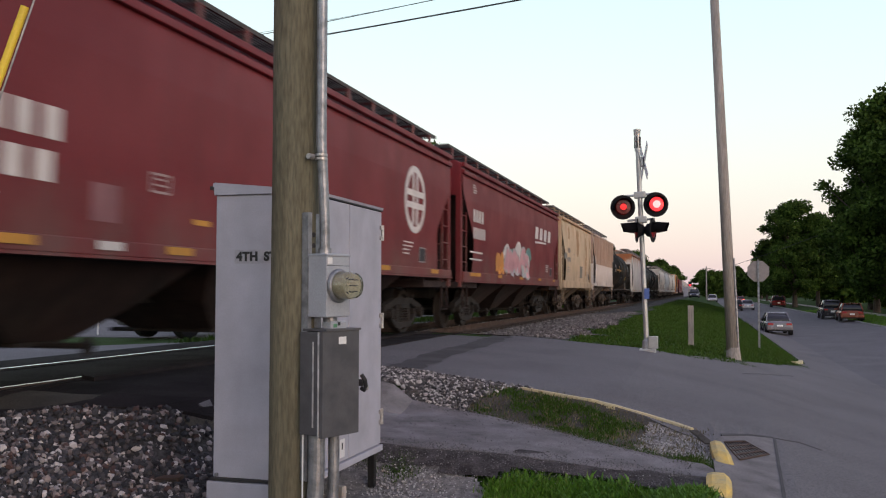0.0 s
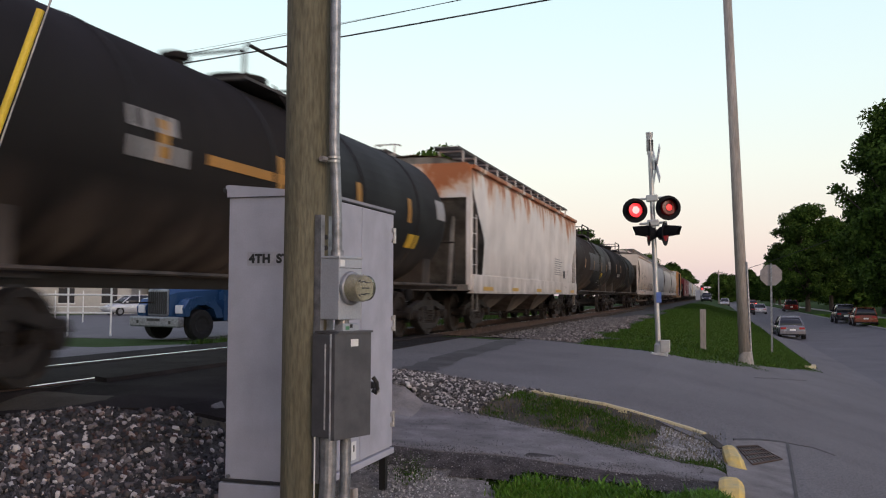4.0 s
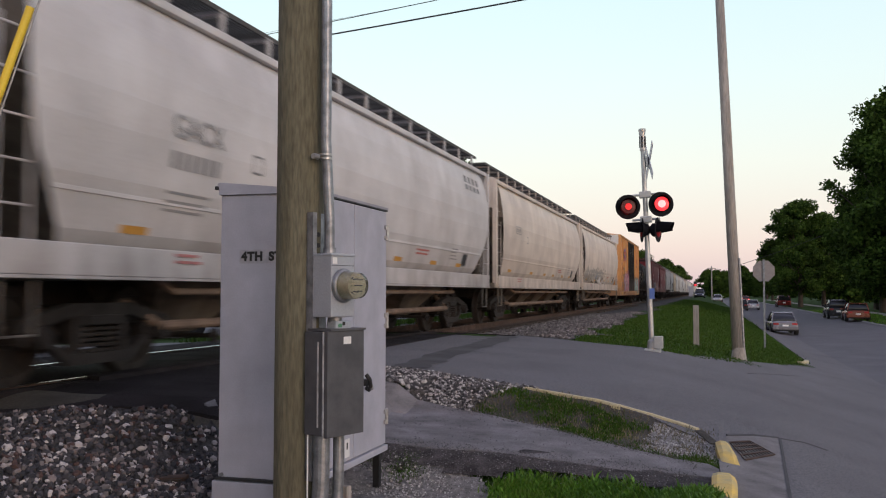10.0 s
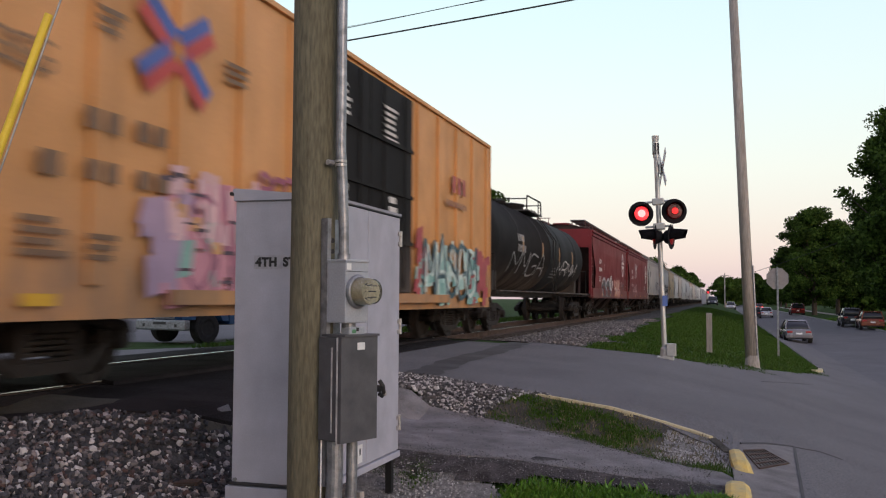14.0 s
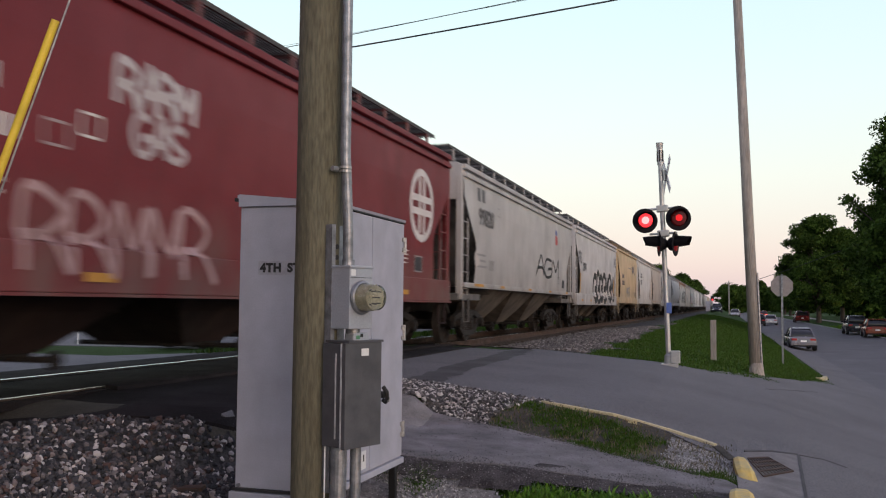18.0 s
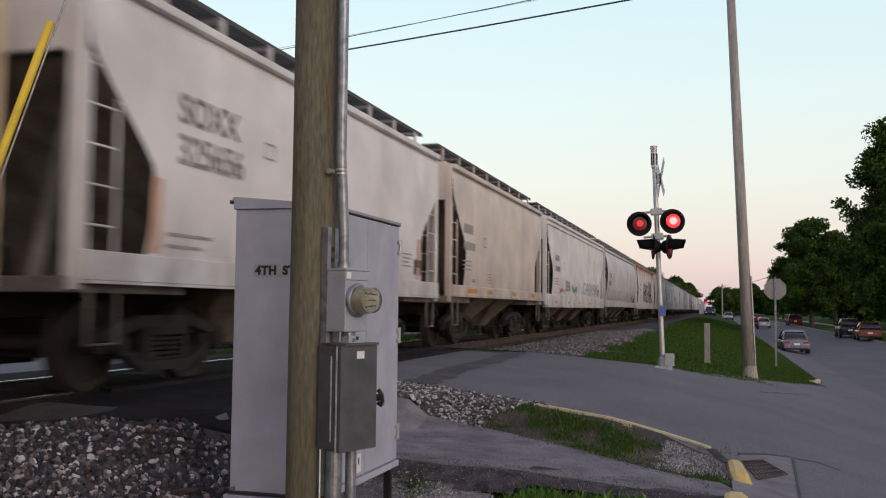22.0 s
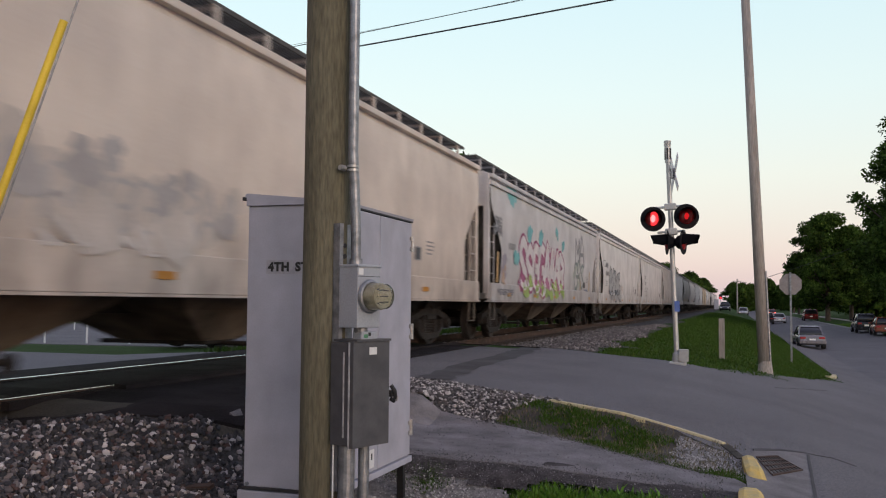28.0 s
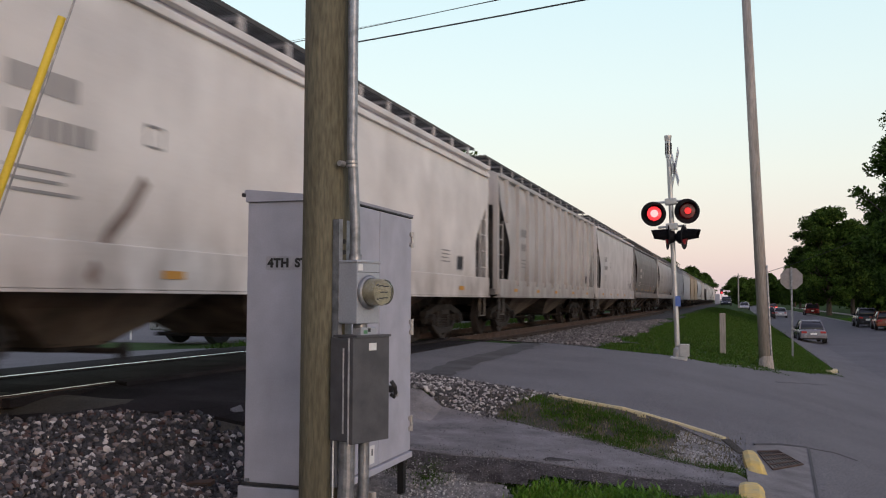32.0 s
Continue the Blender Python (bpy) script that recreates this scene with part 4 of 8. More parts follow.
panel = at_pole("panel_box", box(bmesh.new(), 0.125, 0.27, -0.10, 0.185, 0.585, 1.143, 0.004), M["panel_grey"], "dark grey steel switch box")
cover = at_pole("cover", box(bmesh.new(), 0.27, 0.30, -0.105, 0.19, 0.577, 1.148, 0.004), M["panel_grey"], "dark grey hinged cover", panel)
at_pole("cover_edge", box(bmesh.new(), 0.264, 0.274, -0.108, -0.104, 0.57, 1.145), M["sign_white"], "bright edge strip", panel)
at_pole("side_edge", box(bmesh.new(), 0.221, 0.229, -0.1045, -0.099, 0.63, 1.09), M["sign_white"], "bright seam", panel)
at_pole("top_edge", box(bmesh.new(), 0.135, 0.31, -0.09, 0.193, 1.148, 1.160), M["panel_grey"], parent=panel)
at_pole("label_plate", box(bmesh.new(), 0.30, 0.302, 0.02, 0.08, 1.075, 1.115), M["label"], "small white label", panel)
at_pole("nipple", tube(bmesh.new(), (0.215, 0.04, 1.13), (0.215, 0.04, 1.23), 0.04, n=16), M["zinc"], "short steel nipple")
at_pole("splash_plate", box(bmesh.new(), 0.19, 0.26, 0.0, 0.13, 1.14, 1.20, 0.01), M["meter_grey"])
at_pole("conduit", pipe(bmesh.new(), [(0.192, 0.02, 1.56), (0.190, 0.018, 1.78), (0.182, 0.01, 2.02), (0.178, 0.0, 2.2), (0.178, 0.0, 9.0)], 0.029, 16), M["zinc"], "long galvanised conduit")
at_pole("conduit_fitting", tube(bmesh.new(), (0.192, 0.02, 1.56), (0.192, 0.02, 1.605), 0.037, n=16), M["zinc"])
for dz in (0.0, 0.022):
    at_pole("clamp", tube(bmesh.new(), (0.179, 0, 2.095 + dz), (0.179, 0, 2.108 + dz), 0.034, n=16), M["hinge"], "bright steel pipe clamp")
at_pole("clamp_bolt", tube(bmesh.new(), (0.150, -0.075, 2.112), (0.150, -0.035, 2.112), 0.016, n=10), M["hinge"], "bright clamp bolt")
at_pole("ground_wire", tube(bmesh.new(), (0.140, -0.088, 0.18), (0.140, -0.088, 0.60), 0.0045, n=6), M["label"], "thin white ground wire")
for y0, y1, z0, z1, c in ((0.02, 0.05, 1.165, 1.185, "torn_green"), (0.055, 0.075, 1.175, 1.195, "black"), (0.0, 0.03, 1.15, 1.16, "label")):
    at_pole("torn_sticker", box(bmesh.new(), 0.26, 0.2615, y0, y1, z0, z1), M[c], "scrap of a torn sticker")
at_pole("drop_conduit", pipe(bmesh.new(), [(0.198, -0.04, 0.58), (0.198, -0.04, 0.36), (0.190, -0.045, 0.20), (0.178, -0.05, 0.0), (0.172, -0.05, -0.35)], 0.045, 16), M["zinc"], "thick steel conduit into the ground")
at_pole("drop_conduit", pipe(bmesh.new(), [(0.232, 0.06, 0.58), (0.232, 0.06, 0.36), (0.228, 0.055, 0.20), (0.215, 0.05, 0.0), (0.21, 0.05, -0.35)], 0.031, 16), M["zinc"], "thinner steel conduit into the ground")
at_pole("stake", box(bmesh.new(), 0.17, 0.24, 0.12, 0.16, -0.35, 0.28, 0.006), M["old_wood"], "short wooden stake")
at_pole("tag", box(bmesh.new(), 0.118, 0.124, -0.03, 0.03, 0.40, 0.52), M["label"], "pale tag")

# ---- guy wire with its yellow guard ----
A, B = Vector((-4.43, 3.84, -0.3)), Vector((-2.46, 4.66, 6.5))
guy = thing("guy_wire", pose(*A), "steel guy wire in a yellow plastic guard", "guy wire")
part("wire", tube(bmesh.new(), (0, 0, -0.2), B - A, 0.006, n=6), M["zinc"], guy)
part("guard", tube(bmesh.new(), 0.02 * (B - A), 0.405 * (B - A), 0.023, 0.023, 14), M["yellow_bright"], guy, "bright yellow plastic guard")

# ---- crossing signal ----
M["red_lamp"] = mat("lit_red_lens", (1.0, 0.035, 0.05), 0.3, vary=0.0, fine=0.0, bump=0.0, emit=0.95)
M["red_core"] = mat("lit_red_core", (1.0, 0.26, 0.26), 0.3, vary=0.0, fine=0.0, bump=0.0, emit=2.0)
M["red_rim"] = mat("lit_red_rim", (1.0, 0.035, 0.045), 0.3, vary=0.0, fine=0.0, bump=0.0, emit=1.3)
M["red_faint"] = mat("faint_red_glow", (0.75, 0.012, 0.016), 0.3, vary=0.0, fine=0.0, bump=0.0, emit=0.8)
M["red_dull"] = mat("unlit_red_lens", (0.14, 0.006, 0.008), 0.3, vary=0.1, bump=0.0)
M["red_side"] = mat("side_red_lens", (0.38, 0.02, 0.025), 0.3, vary=0.1, bump=0.0)
M["slate"] = mat("slate_black_paint", (0.010, 0.010, 0.013), 0.7, vary=0.2, size=0.1, fine_size=0.01, spec=0.15)
M["blue_tag"] = mat("blue_tag", (0.10, 0.17, 0.46), 0.5, vary=0.1)
mast = thing("crossing_signal", pose(-1.072, 18.6, -0.31), "leaning grey crossing signal mast with flashing red lamps", "crossing signal")
LEAN = -0.0368


def on_mast(z):
    return LEAN * z


part("mast_pole", tube(bmesh.new(), (0, 0, -0.1), (on_mast(4.4), 0, 4.4), 0.051, 0.047, n=20), M["alu"], mast, smooth=False)
collar = part("collar", tube(bmesh.new(), (on_mast(4.02), 0, 4.02), (on_mast(4.33), 0, 4.33), 0.062, n=16), M["alu"], mast)
for a in (-150, -95, -40, 20):
    part("slot", box(bmesh.new(), -0.016, 0.016, -0.067, -0.055, 4.08, 4.31, 0.0, pose(on_mast(4.2), 0, 0, 0, 0, a + 90)), M["case_dark"], collar, "dark slot")
part("pole_cap", lathe(bmesh.new(), [(0, 4.33), (0.060, 4.33), (0.074, 4.45), (0.072, 4.465), (0, 4.475)], 20, pose(on_mast(4.4), 0, 0)), M["alu"], mast, "flared grey cap")
bm = box(bmesh.new(), -0.15, 0.17, -0.15, 0.15, -0.05, 0.045, 0.01)
lathe(bm, [(0.10, 0.04), (0.09, 0.20), (0.06, 0.24)], 16)
part("base", bm, M["alu"], mast)
part("junction_box", box(bmesh.new(), 0.035, 0.215, -0.14, 0.04, 0.06, 0.30, 0.01), M["alu"], mast)
part("tag", box(bmesh.new(), on_mast(1.15) + 0.0, on_mast(1.15) + 0.10, -0.09, -0.06, 1.04, 1.25, 0.004), M["blue_tag"], mast, "small blue notice")
for z, half, tilt in ((3.13, 0.36, 3.5), (2.63, 0.27, 3.0)):
    arm = part("crossarm", tube(bmesh.new(), (-half, 0, 0), (half, 0, 0), 0.024, n=10), M["alu"], mast, m=pose(on_mast(z), 0, z, 0, -tilt))
    part("hub", box(bmesh.new(), -0.115, 0.115, -0.075, 0.075, -0.065, 0.065, 0.018), M["alu"], arm, "grey cast hub")

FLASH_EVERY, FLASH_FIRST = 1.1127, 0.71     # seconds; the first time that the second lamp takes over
FLASH_DISCS = []


def lamp(x, z, turn, lit):
    m = pose(on_mast(z) + x, -0.06 if lit else 0, z, 0, 0, turn) @ pose(0, 0, 0, 90)
    disc = part("background_disc", lathe(bmesh.new(), [(0.0, 0.0), (0.245, 0.0), (0.249, 0.008), (0.245, 0.016), (0.0, 0.016)], 36, m), M["slate"], mast, "black round backing disc")
    bm = bmesh.new()
    arc = [radians(a) for a in range(-20, 201, 10)]
    inner, outer = [], []
    for a in arc:
        f = 0.26 * (0.5 + 0.5 * max(0, math.sin(a))) if lit else 0.33 * (0.82 + 0.18 * max(0, math.sin(a)))
        q = 1.0 if lit else 0.72
        inner.append((0.17 * q * math.cos(a), 0.17 * q * math.sin(a) + (0 if lit else 0.02), f))
        outer.append((0.17 * math.cos(a), 0.17 * math.sin(a), 0.012))
    vi, vo = [bm.verts.new(p) for p in inner], [bm.verts.new(p) for p in outer]
    for k in range(len(arc) - 1):
        bm.faces.new((vo[k], vo[k + 1], vi[k + 1], vi[k]))
    bmesh.ops.solidify(bm, geom=list(bm.faces), thickness=0.008)
    bmesh.ops.transform(bm, matrix=m, verts=list(bm.verts))
    part("hood", bm, M["slate"], disc, "black visor")
    part("lens", lathe(bmesh.new(), [(0.0, 0.055), (0.08, 0.048), (0.152, 0.024), (0.155, 0.01)], 28, m), M["red_dull"] if lit else M["red_side"], disc, "deep red lens", smooth=True)
    part("housing", lathe(bmesh.new(), [(0.15, 0.0), (0.13, -0.1), (0.06, -0.16), (0, -0.16)], 20, m), M["slate"], disc)
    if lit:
        # added disc instead of switched light: bright face, faint face, turned over each flash
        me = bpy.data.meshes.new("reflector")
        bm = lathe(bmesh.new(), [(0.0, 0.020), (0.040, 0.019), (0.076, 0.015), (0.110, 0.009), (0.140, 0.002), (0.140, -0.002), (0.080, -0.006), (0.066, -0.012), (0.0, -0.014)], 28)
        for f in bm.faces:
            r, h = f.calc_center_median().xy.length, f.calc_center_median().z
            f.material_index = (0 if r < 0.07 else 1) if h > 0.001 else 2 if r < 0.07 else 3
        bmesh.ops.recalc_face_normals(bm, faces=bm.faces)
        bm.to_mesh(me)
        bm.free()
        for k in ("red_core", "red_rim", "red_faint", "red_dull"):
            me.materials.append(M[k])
        ob = place("reflector", me, disc, "added red disc that turns over for each flash")
        FLASH_DISCS.append((ob, m @ pose(0, 0, 0.10)))


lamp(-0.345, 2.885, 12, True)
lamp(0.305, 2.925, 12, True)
lamp(-0.085, 2.42, -78, False)
lamp(0.215, 2.42, 78, False)
buck = part("crossbuck", box(bmesh.new(), on_mast(3.8) + 0.05, on_mast(3.8) + 0.09, -0.05, 0.05, 3.70, 3.90), M["alu"], mast)
for a in (42, -42):
    m = pose(on_mast(3.8) + 0.11, 0, 3.79, 0, 0, 14) @ pose(0, 0, 0, a)
    part("blade", box(bmesh.new(), -0.006, 0.006, -0.50, 0.50, -0.075, 0.075, 0.003, m), M["white"], buck, "white crossbuck blade")
    for k in range(7):
        y = -0.36 + 0.12 * k
        part("letter_bar", box(bmesh.new(), 0.006, 0.0085, y - 0.03, y + 0.03, -0.045, 0.045, 0.0, m), M["black"], buck)

# ---- tall far pole, wires, posts and the stop sign's back ----
far_pole = thing("utility_pole", pose(0.675, 22.2, -0.66), "tall weathered grey wooden pole in the verge", "utility pole")
part("trunk", tube(bmesh.new(), (0, 0, -0.3), (-0.412, 0, 11), 0.136, 0.090, 24), M["old_wood"], far_pole, smooth=True)
part("ground_flare", lathe(bmesh.new(), [(0.185, -0.1), (0.165, 0.05), (0.142, 0.25)], 24), M["old_wood"], far_pole)
part("conduit", tube(bmesh.new(), (0.125, -0.06, -0.1), (0.036, -0.06, 2.32), 0.026, n=8), M["zinc"], far_pole)
M["wire"] = mat("dark_cable", (0.02, 0.02, 0.022), 0.6)
for z0, z1, y0, y1, r in ((8.75, 8.6, 22.4, 31.0, 0.022), (9.35, 9.30, 22.75, 34.0, 0.012), (9.2, 9.05, 22.6, 32.0, 0.005)):
    w = thing("overhead_cable", pose(0.35, y0, z0), "thin dark overhead cable across the tracks" if r > 0.02 else "very thin overhead wire across the tracks", "cable")
    pts = [(-50 * k / 16, (y1 - y0) * k / 16, (z1 - z0) * k / 16 - 0.5 * (1 - (k / 8 - 1) ** 2) + (0.0 if r > 0.02 else 0.1)) for k in range(17)]
    part("cable", pipe(bmesh.new(), pts, r, 6), M["wire"], w)
    pts = [(40 * k / 8, -2.0 * k / 8, -0.6 * (1 - (k / 4 - 1) ** 2)) for k in range(9)]
    part("cable", pipe(bmesh.new(), pts, r, 6), M["wire"], w)
far_wire = thing("overhead_cable", pose(4.0, 120, 4.35), "thin dark cable far over the side street", "cable")
part("cable", pipe(bmesh.new(), [(-0.27, 0, -0.09), (2.8, 0, 0.95), (6.0, 0, 2.1), (10, 0, 3.65)], 0.03, 6), M["wire"], far_wire)
post = thing("wooden_post", pose(-0.29, 23.9, -0.5), "short pale weathered wooden post in the grass", "post")
part("post_body", box(bmesh.new(), -0.07, 0.07, -0.07, 0.07, -0.2, 1.02, 0.015), M["old_wood"], post)
part("post_top", box(bmesh.new(), -0.072, 0.072, -0.072, 0.072, 1.0, 1.03, 0.012), M["old_wood"], post)
stop = thing("stop_sign", pose(1.82, 32.3, -1.08), "back of a grey octagonal stop sign on a post", "traffic sign")
part("post", box(bmesh.new(), -0.03, 0.03, -0.02, 0.02, -0.2, 3.05), M["zinc"], stop, "perforated steel post")
bm = bmesh.new()
oct8 = [(0.375 * math.cos(radians(22.5 + 45 * k)), 2.66 + 0.375 * math.sin(radians(22.5 + 45 * k))) for k in range(8)]
extrude(bm, oct8, "y", 0.022, 0.026)
part("plate", bm, M["sign_back"] if "sign_back" in M else M["zinc"], stop, "dull grey back of the plate")
# ---- lettering, emblems and spray paint on the cars ----
INK = {}


def ink(col):
    if col not in INK:
        INK[col] = mat("sprayed_colour", col, 0.6, vary=0.12, size=0.4, fine=0.08, fine_size=0.03, bump=0.0)
    return INK[col]


WHITE, BLACKISH, PINK, TEAL, ORANGE, MAGENTA, GREEN, AQUA, GREYISH, RED, BLUE = ((0.68, 0.64, 0.62), (0.02, 0.02, 0.022), (0.62, 0.33, 0.36), (0.13, 0.27, 0.25), (0.62, 0.27, 0.06), (0.48, 0.10, 0.22),
                                                                          (0.28, 0.42, 0.10), (0.20, 0.50, 0.52), (0.22, 0.21, 0.21), (0.5, 0.07, 0.06), (0.08, 0.13, 0.4))


def deco_x(prof, z):
    """The outer face at this height, the proud sill included."""
    if prof == "straight" and z < 1.345:
        return 1.578
    if prof == "curved" and z < 1.295:
        return 1.558
    return side_x(prof, z)


def patch(car, prof, y0, y1, z0, z1, col, name="marking", lift=0.006, label=""):
    """A painted rectangle that follows the car's side."""
    bm = bmesh.new()
    n = max(2, int((z1 - z0) / 0.15) + 1)
    rows = [[bm.verts.new((deco_x(prof, z) + lift, y, z)) for y in (y0, y1)] for z in [z0 + (z1 - z0) * k / n for k in range(n + 1)]]
    for a, b in zip(rows, rows[1:]):
        bm.faces.new((a[0], a[1], b[1], b[0]))
    return part(name, bm, ink(col), car, label)


def marks(car, prof, y, z, n, h, col, lean=0.0):
    """A row of characters too small or blurred to read: one bar each."""
    w = h * 0.5
    for k in range(n):
        bm = bmesh.new()
        a = y + k * w * 1.5
        v = [bm.verts.new((deco_x(prof, zz) + 0.007, yy + lean * (zz - z), zz)) for yy, zz in ((a, z), (a + w, z), (a + w, z + h), (a, z + h))]
        bm.faces.new(v)
        part("character", bm, ink(col), car, "painted character of the car's marks")


def lines(car, prof, y, z, n, w, col, gap=0.1, h=0.03):
    rnd = random.Random(int(y * 100) + n)
    for k in range(n):
        bm = bmesh.new()
        zz, ww = z - k * gap, w * rnd.uniform(0.6, 1.0)
        bm.faces.new([bm.verts.new((deco_x(prof, c) + 0.007, b, c)) for b, c in ((y, zz), (y + ww, zz), (y + ww, zz + h), (y, zz + h))])
        part("data_line", bm, ink(col), car, "small painted data line")


def stroke(bm, prof, pts, width, lift):
    """A sprayed stroke along (y, z) points, laid on the car's side."""
    prev = None
    floor_z = {"straight": 0.95, "curved": 1.03, "box": 0.70}.get(prof, 0.0)
    for k, (y, z) in enumerate(pts):
        ay, az = pts[max(0, k - 1)]
        by, bz = pts[min(len(pts) - 1, k + 1)]
        d = math.hypot(by - ay, bz - az) or 1
        ny, nz = -(bz - az) / d * width / 2, (by - ay) / d * width / 2
        pair = [bm.verts.new((deco_x(prof, max(floor_z, z + s * nz)) + lift, y + s * ny, max(floor_z, z + s * nz))) for s in (-1, 1)]
        if prev:
            bm.faces.new((prev[0], prev[1], pair[1], pair[0]))
        prev = pair


def curl(rnd, y0, y1, z0, z1):
    """A letter-like run of points within a cell."""
    kind = rnd.randrange(5)
    w, h = y1 - y0, z1 - z0
    if kind == 0:
        ctl = [(0.1, 0), (0.15, 0.95), (0.55, 0.4), (0.9, 1.0), (0.9, 0.05)]
    elif kind == 1:
        ctl = [(0.95, 0.85), (0.5, 1.0), (0.1, 0.75), (0.5, 0.5), (0.92, 0.25), (0.5, 0.0), (0.08, 0.12)]
    elif kind == 2:
        ctl = [(0.9, 0.9), (0.3, 1.0), (0.05, 0.5), (0.3, 0.02), (0.85, 0.08), (0.9, 0.45), (0.5, 0.45)]
    elif kind == 3:
        ctl = [(0.08, 0), (0.12, 1.0), (0.6, 0.98), (0.85, 0.75), (0.5, 0.52), (0.15, 0.5), (0.6, 0.4), (0.95, 0)]
    else:
        ctl = [(0.05, 0), (0.45, 1.0), (0.6, 1.0), (0.95, 0.02), (0.75, 0.4), (0.25, 0.38)]
    ctl = [(y0 + w * (a + rnd.uniform(-0.06, 0.06)), z0 + h * (b + rnd.uniform(-0.05, 0.05))) for a, b in ctl]
    out = []
    for k in range(len(ctl) - 1):
        p = [Vector((*ctl[min(max(j, 0), len(ctl) - 1)], 0)) for j in (k - 1, k, k + 1, k + 2)]
        for i in range(6):
            t = i / 6
            q = 0.5 * ((2 * p[1]) + (-p[0] + p[2]) * t + (2 * p[0] - 5 * p[1] + 4 * p[2] - p[3]) * t * t + (-p[0] + 3 * p[1] - 3 * p[2] + p[3]) * t ** 3)
            out.append((q.x, q.y))
    return out + [ctl[-1]]


def rounded(pts):
    """More points between these, along a smooth curve."""
    out = []
    for k in range(len(pts) - 1):
        p = [Vector((*pts[min(max(j, 0), len(pts) - 1)], 0)) for j in (k - 1, k, k + 1, k + 2)]
        for i in range(5):
            t = i / 5
            q = 0.5 * ((2 * p[1]) + (-p[0] + p[2]) * t + (2 * p[0] - 5 * p[1] + 4 * p[2] - p[3]) * t * t + (-p[0] + 3 * p[1] - 3 * p[2] + p[3]) * t ** 3)
            out.append((q.x, q.y))
    return out + [pts[-1]]


def tag(car, prof, y0, y1, z0, z1, fill, edge, n=5, thick=0.24, extra=(), seed=1, label="sprayed lettering in several colours"):
    """A spray-painted piece: fat bent letters with an edge round them, and blobs of further colours."""
    rnd = random.Random(seed)
    cells = []
    for k in range(n):
        a = y0 + (y1 - y0) * k / n
        b = y0 + (y1 - y0) * (k + 1.1) / n
        cells.append(curl(rnd, a, b, z0 + rnd.uniform(0, 0.12), z1 - rnd.uniform(0, 0.25)))
    for k, col in enumerate(extra):
        bm = bmesh.new()
        for _ in range(n + 2):
            cy, cz = rnd.uniform(y0, y1), rnd.uniform(z0 + 0.25, z0 + (z1 - z0) * 0.9)
            r = rnd.uniform(0.18, 0.4)
            pts = [(cy + r * math.cos(a / 3) * 1.4, cz + r * 0.7 * math.sin(a / 3 * 1.3)) for a in range(10)]
            stroke(bm, prof, pts, r * 0.8, 0.006 + 0.001 * k)
        part("graffiti", bm, ink(col), car, label)
    if edge:
        bm = bmesh.new()
        for c in cells:
            stroke(bm, prof, c, thick * 1.5, 0.010)
        part("graffiti", bm, ink(edge), car, label)
    bm = bmesh.new()
    for c in cells:
        stroke(bm, prof, c, thick, 0.014)
    part("graffiti", bm, ink(fill), car, label)


def scrawl(car, prof, y0, y1, z0, z1, col, n=4, thick=0.05, seed=2):
    rnd = random.Random(seed)
    bm = bmesh.new()
    for k in range(n):
        stroke(bm, prof, curl(rnd, y0 + (y1 - y0) * k / n, y0 + (y1 - y0) * (k + 1.15) / n, z0, z1), thick, 0.008)
    part("graffiti", bm, ink(col), car, "thin sprayed scrawl")


def ring_emblem(car, prof, y, z, r, col):
    """A round emblem: a ring with a barred cross in it."""
    bm = bmesh.new()
    pts = [(y + r * math.cos(a / 16 * math.pi), z + r * math.sin(a / 16 * math.pi)) for a in range(33)]
    stroke(bm, prof, pts, r * 0.22, 0.008)
    for dy in (-0.2, 0.2):
        stroke(bm, prof, [(y + dy * r, z - 0.85 * r), (y + dy * r, z), (y + dy * r, z + 0.85 * r)], r * 0.2, 0.009)
    for dz in (-0.2, 0.2):
        stroke(bm, prof, [(y - 0.85 * r, z + dz * r), (y, z + dz * r), (y + 0.85 * r, z + dz * r)], r * 0.2, 0.011)
    part("emblem", bm, ink(col), car, "round painted emblem")


def number(car, prof, text, y, z, size, col):
    cu = bpy.data.curves.new("car_number", "FONT")
    cu.body, cu.size, cu.extrude, cu.offset = text, size, 0.002, size * 0.012
    cu.materials.append(ink(col))
    ob = new("car_number", cu)
    ob.parent = car
    ob.matrix_basis = pose(deco_x(prof, z + size / 2) + 0.012, y, z, 90, 0, 90)
    ob["label"] = "painted car number"


def row(car, prof, y0, y1, z, n, h, col, lean=0.0):
    """A row of n painted characters between two places."""
    w = (y1 - y0) / n
    for k in range(n):
        bm = bmesh.new()
        a = y0 + k * w
        bm.faces.new([bm.verts.new((deco_x(prof, zz) + 0.007, yy + lean * (zz - z), zz)) for yy, zz in ((a, z), (a + w * 0.66, z), (a + w * 0.66, z + h), (a, z + h))])
        part("character", bm, ink(col), car, "painted character of the car's marks")


def frame_mark(car, prof, y0, y1, z0, z1, col, fill=None):
    """A painted outline, with or without a filled middle."""
    if fill:
        patch(car, prof, y0, y1, z0, z1, fill, "placard_holder", 0.006, "small dark placard holder")
    bm = bmesh.new()
    for pts in ([(y0, z0), (y1, z0)], [(y0, z1), (y1, z1)], [(y0, z0), (y0, z1)], [(y1, z0), (y1, z1)]):
        stroke(bm, prof, pts, 0.025, 0.009)
    part("outline", bm, ink(col), car, "thin painted outline")


def plates(car, prof, spots, z, h=0.08, col=(0.55, 0.27, 0.04)):
    for y0, y1 in spots:
        patch(car, prof, y0, y1, z, z + h, col, "reflector", 0.008, "orange reflector plate")


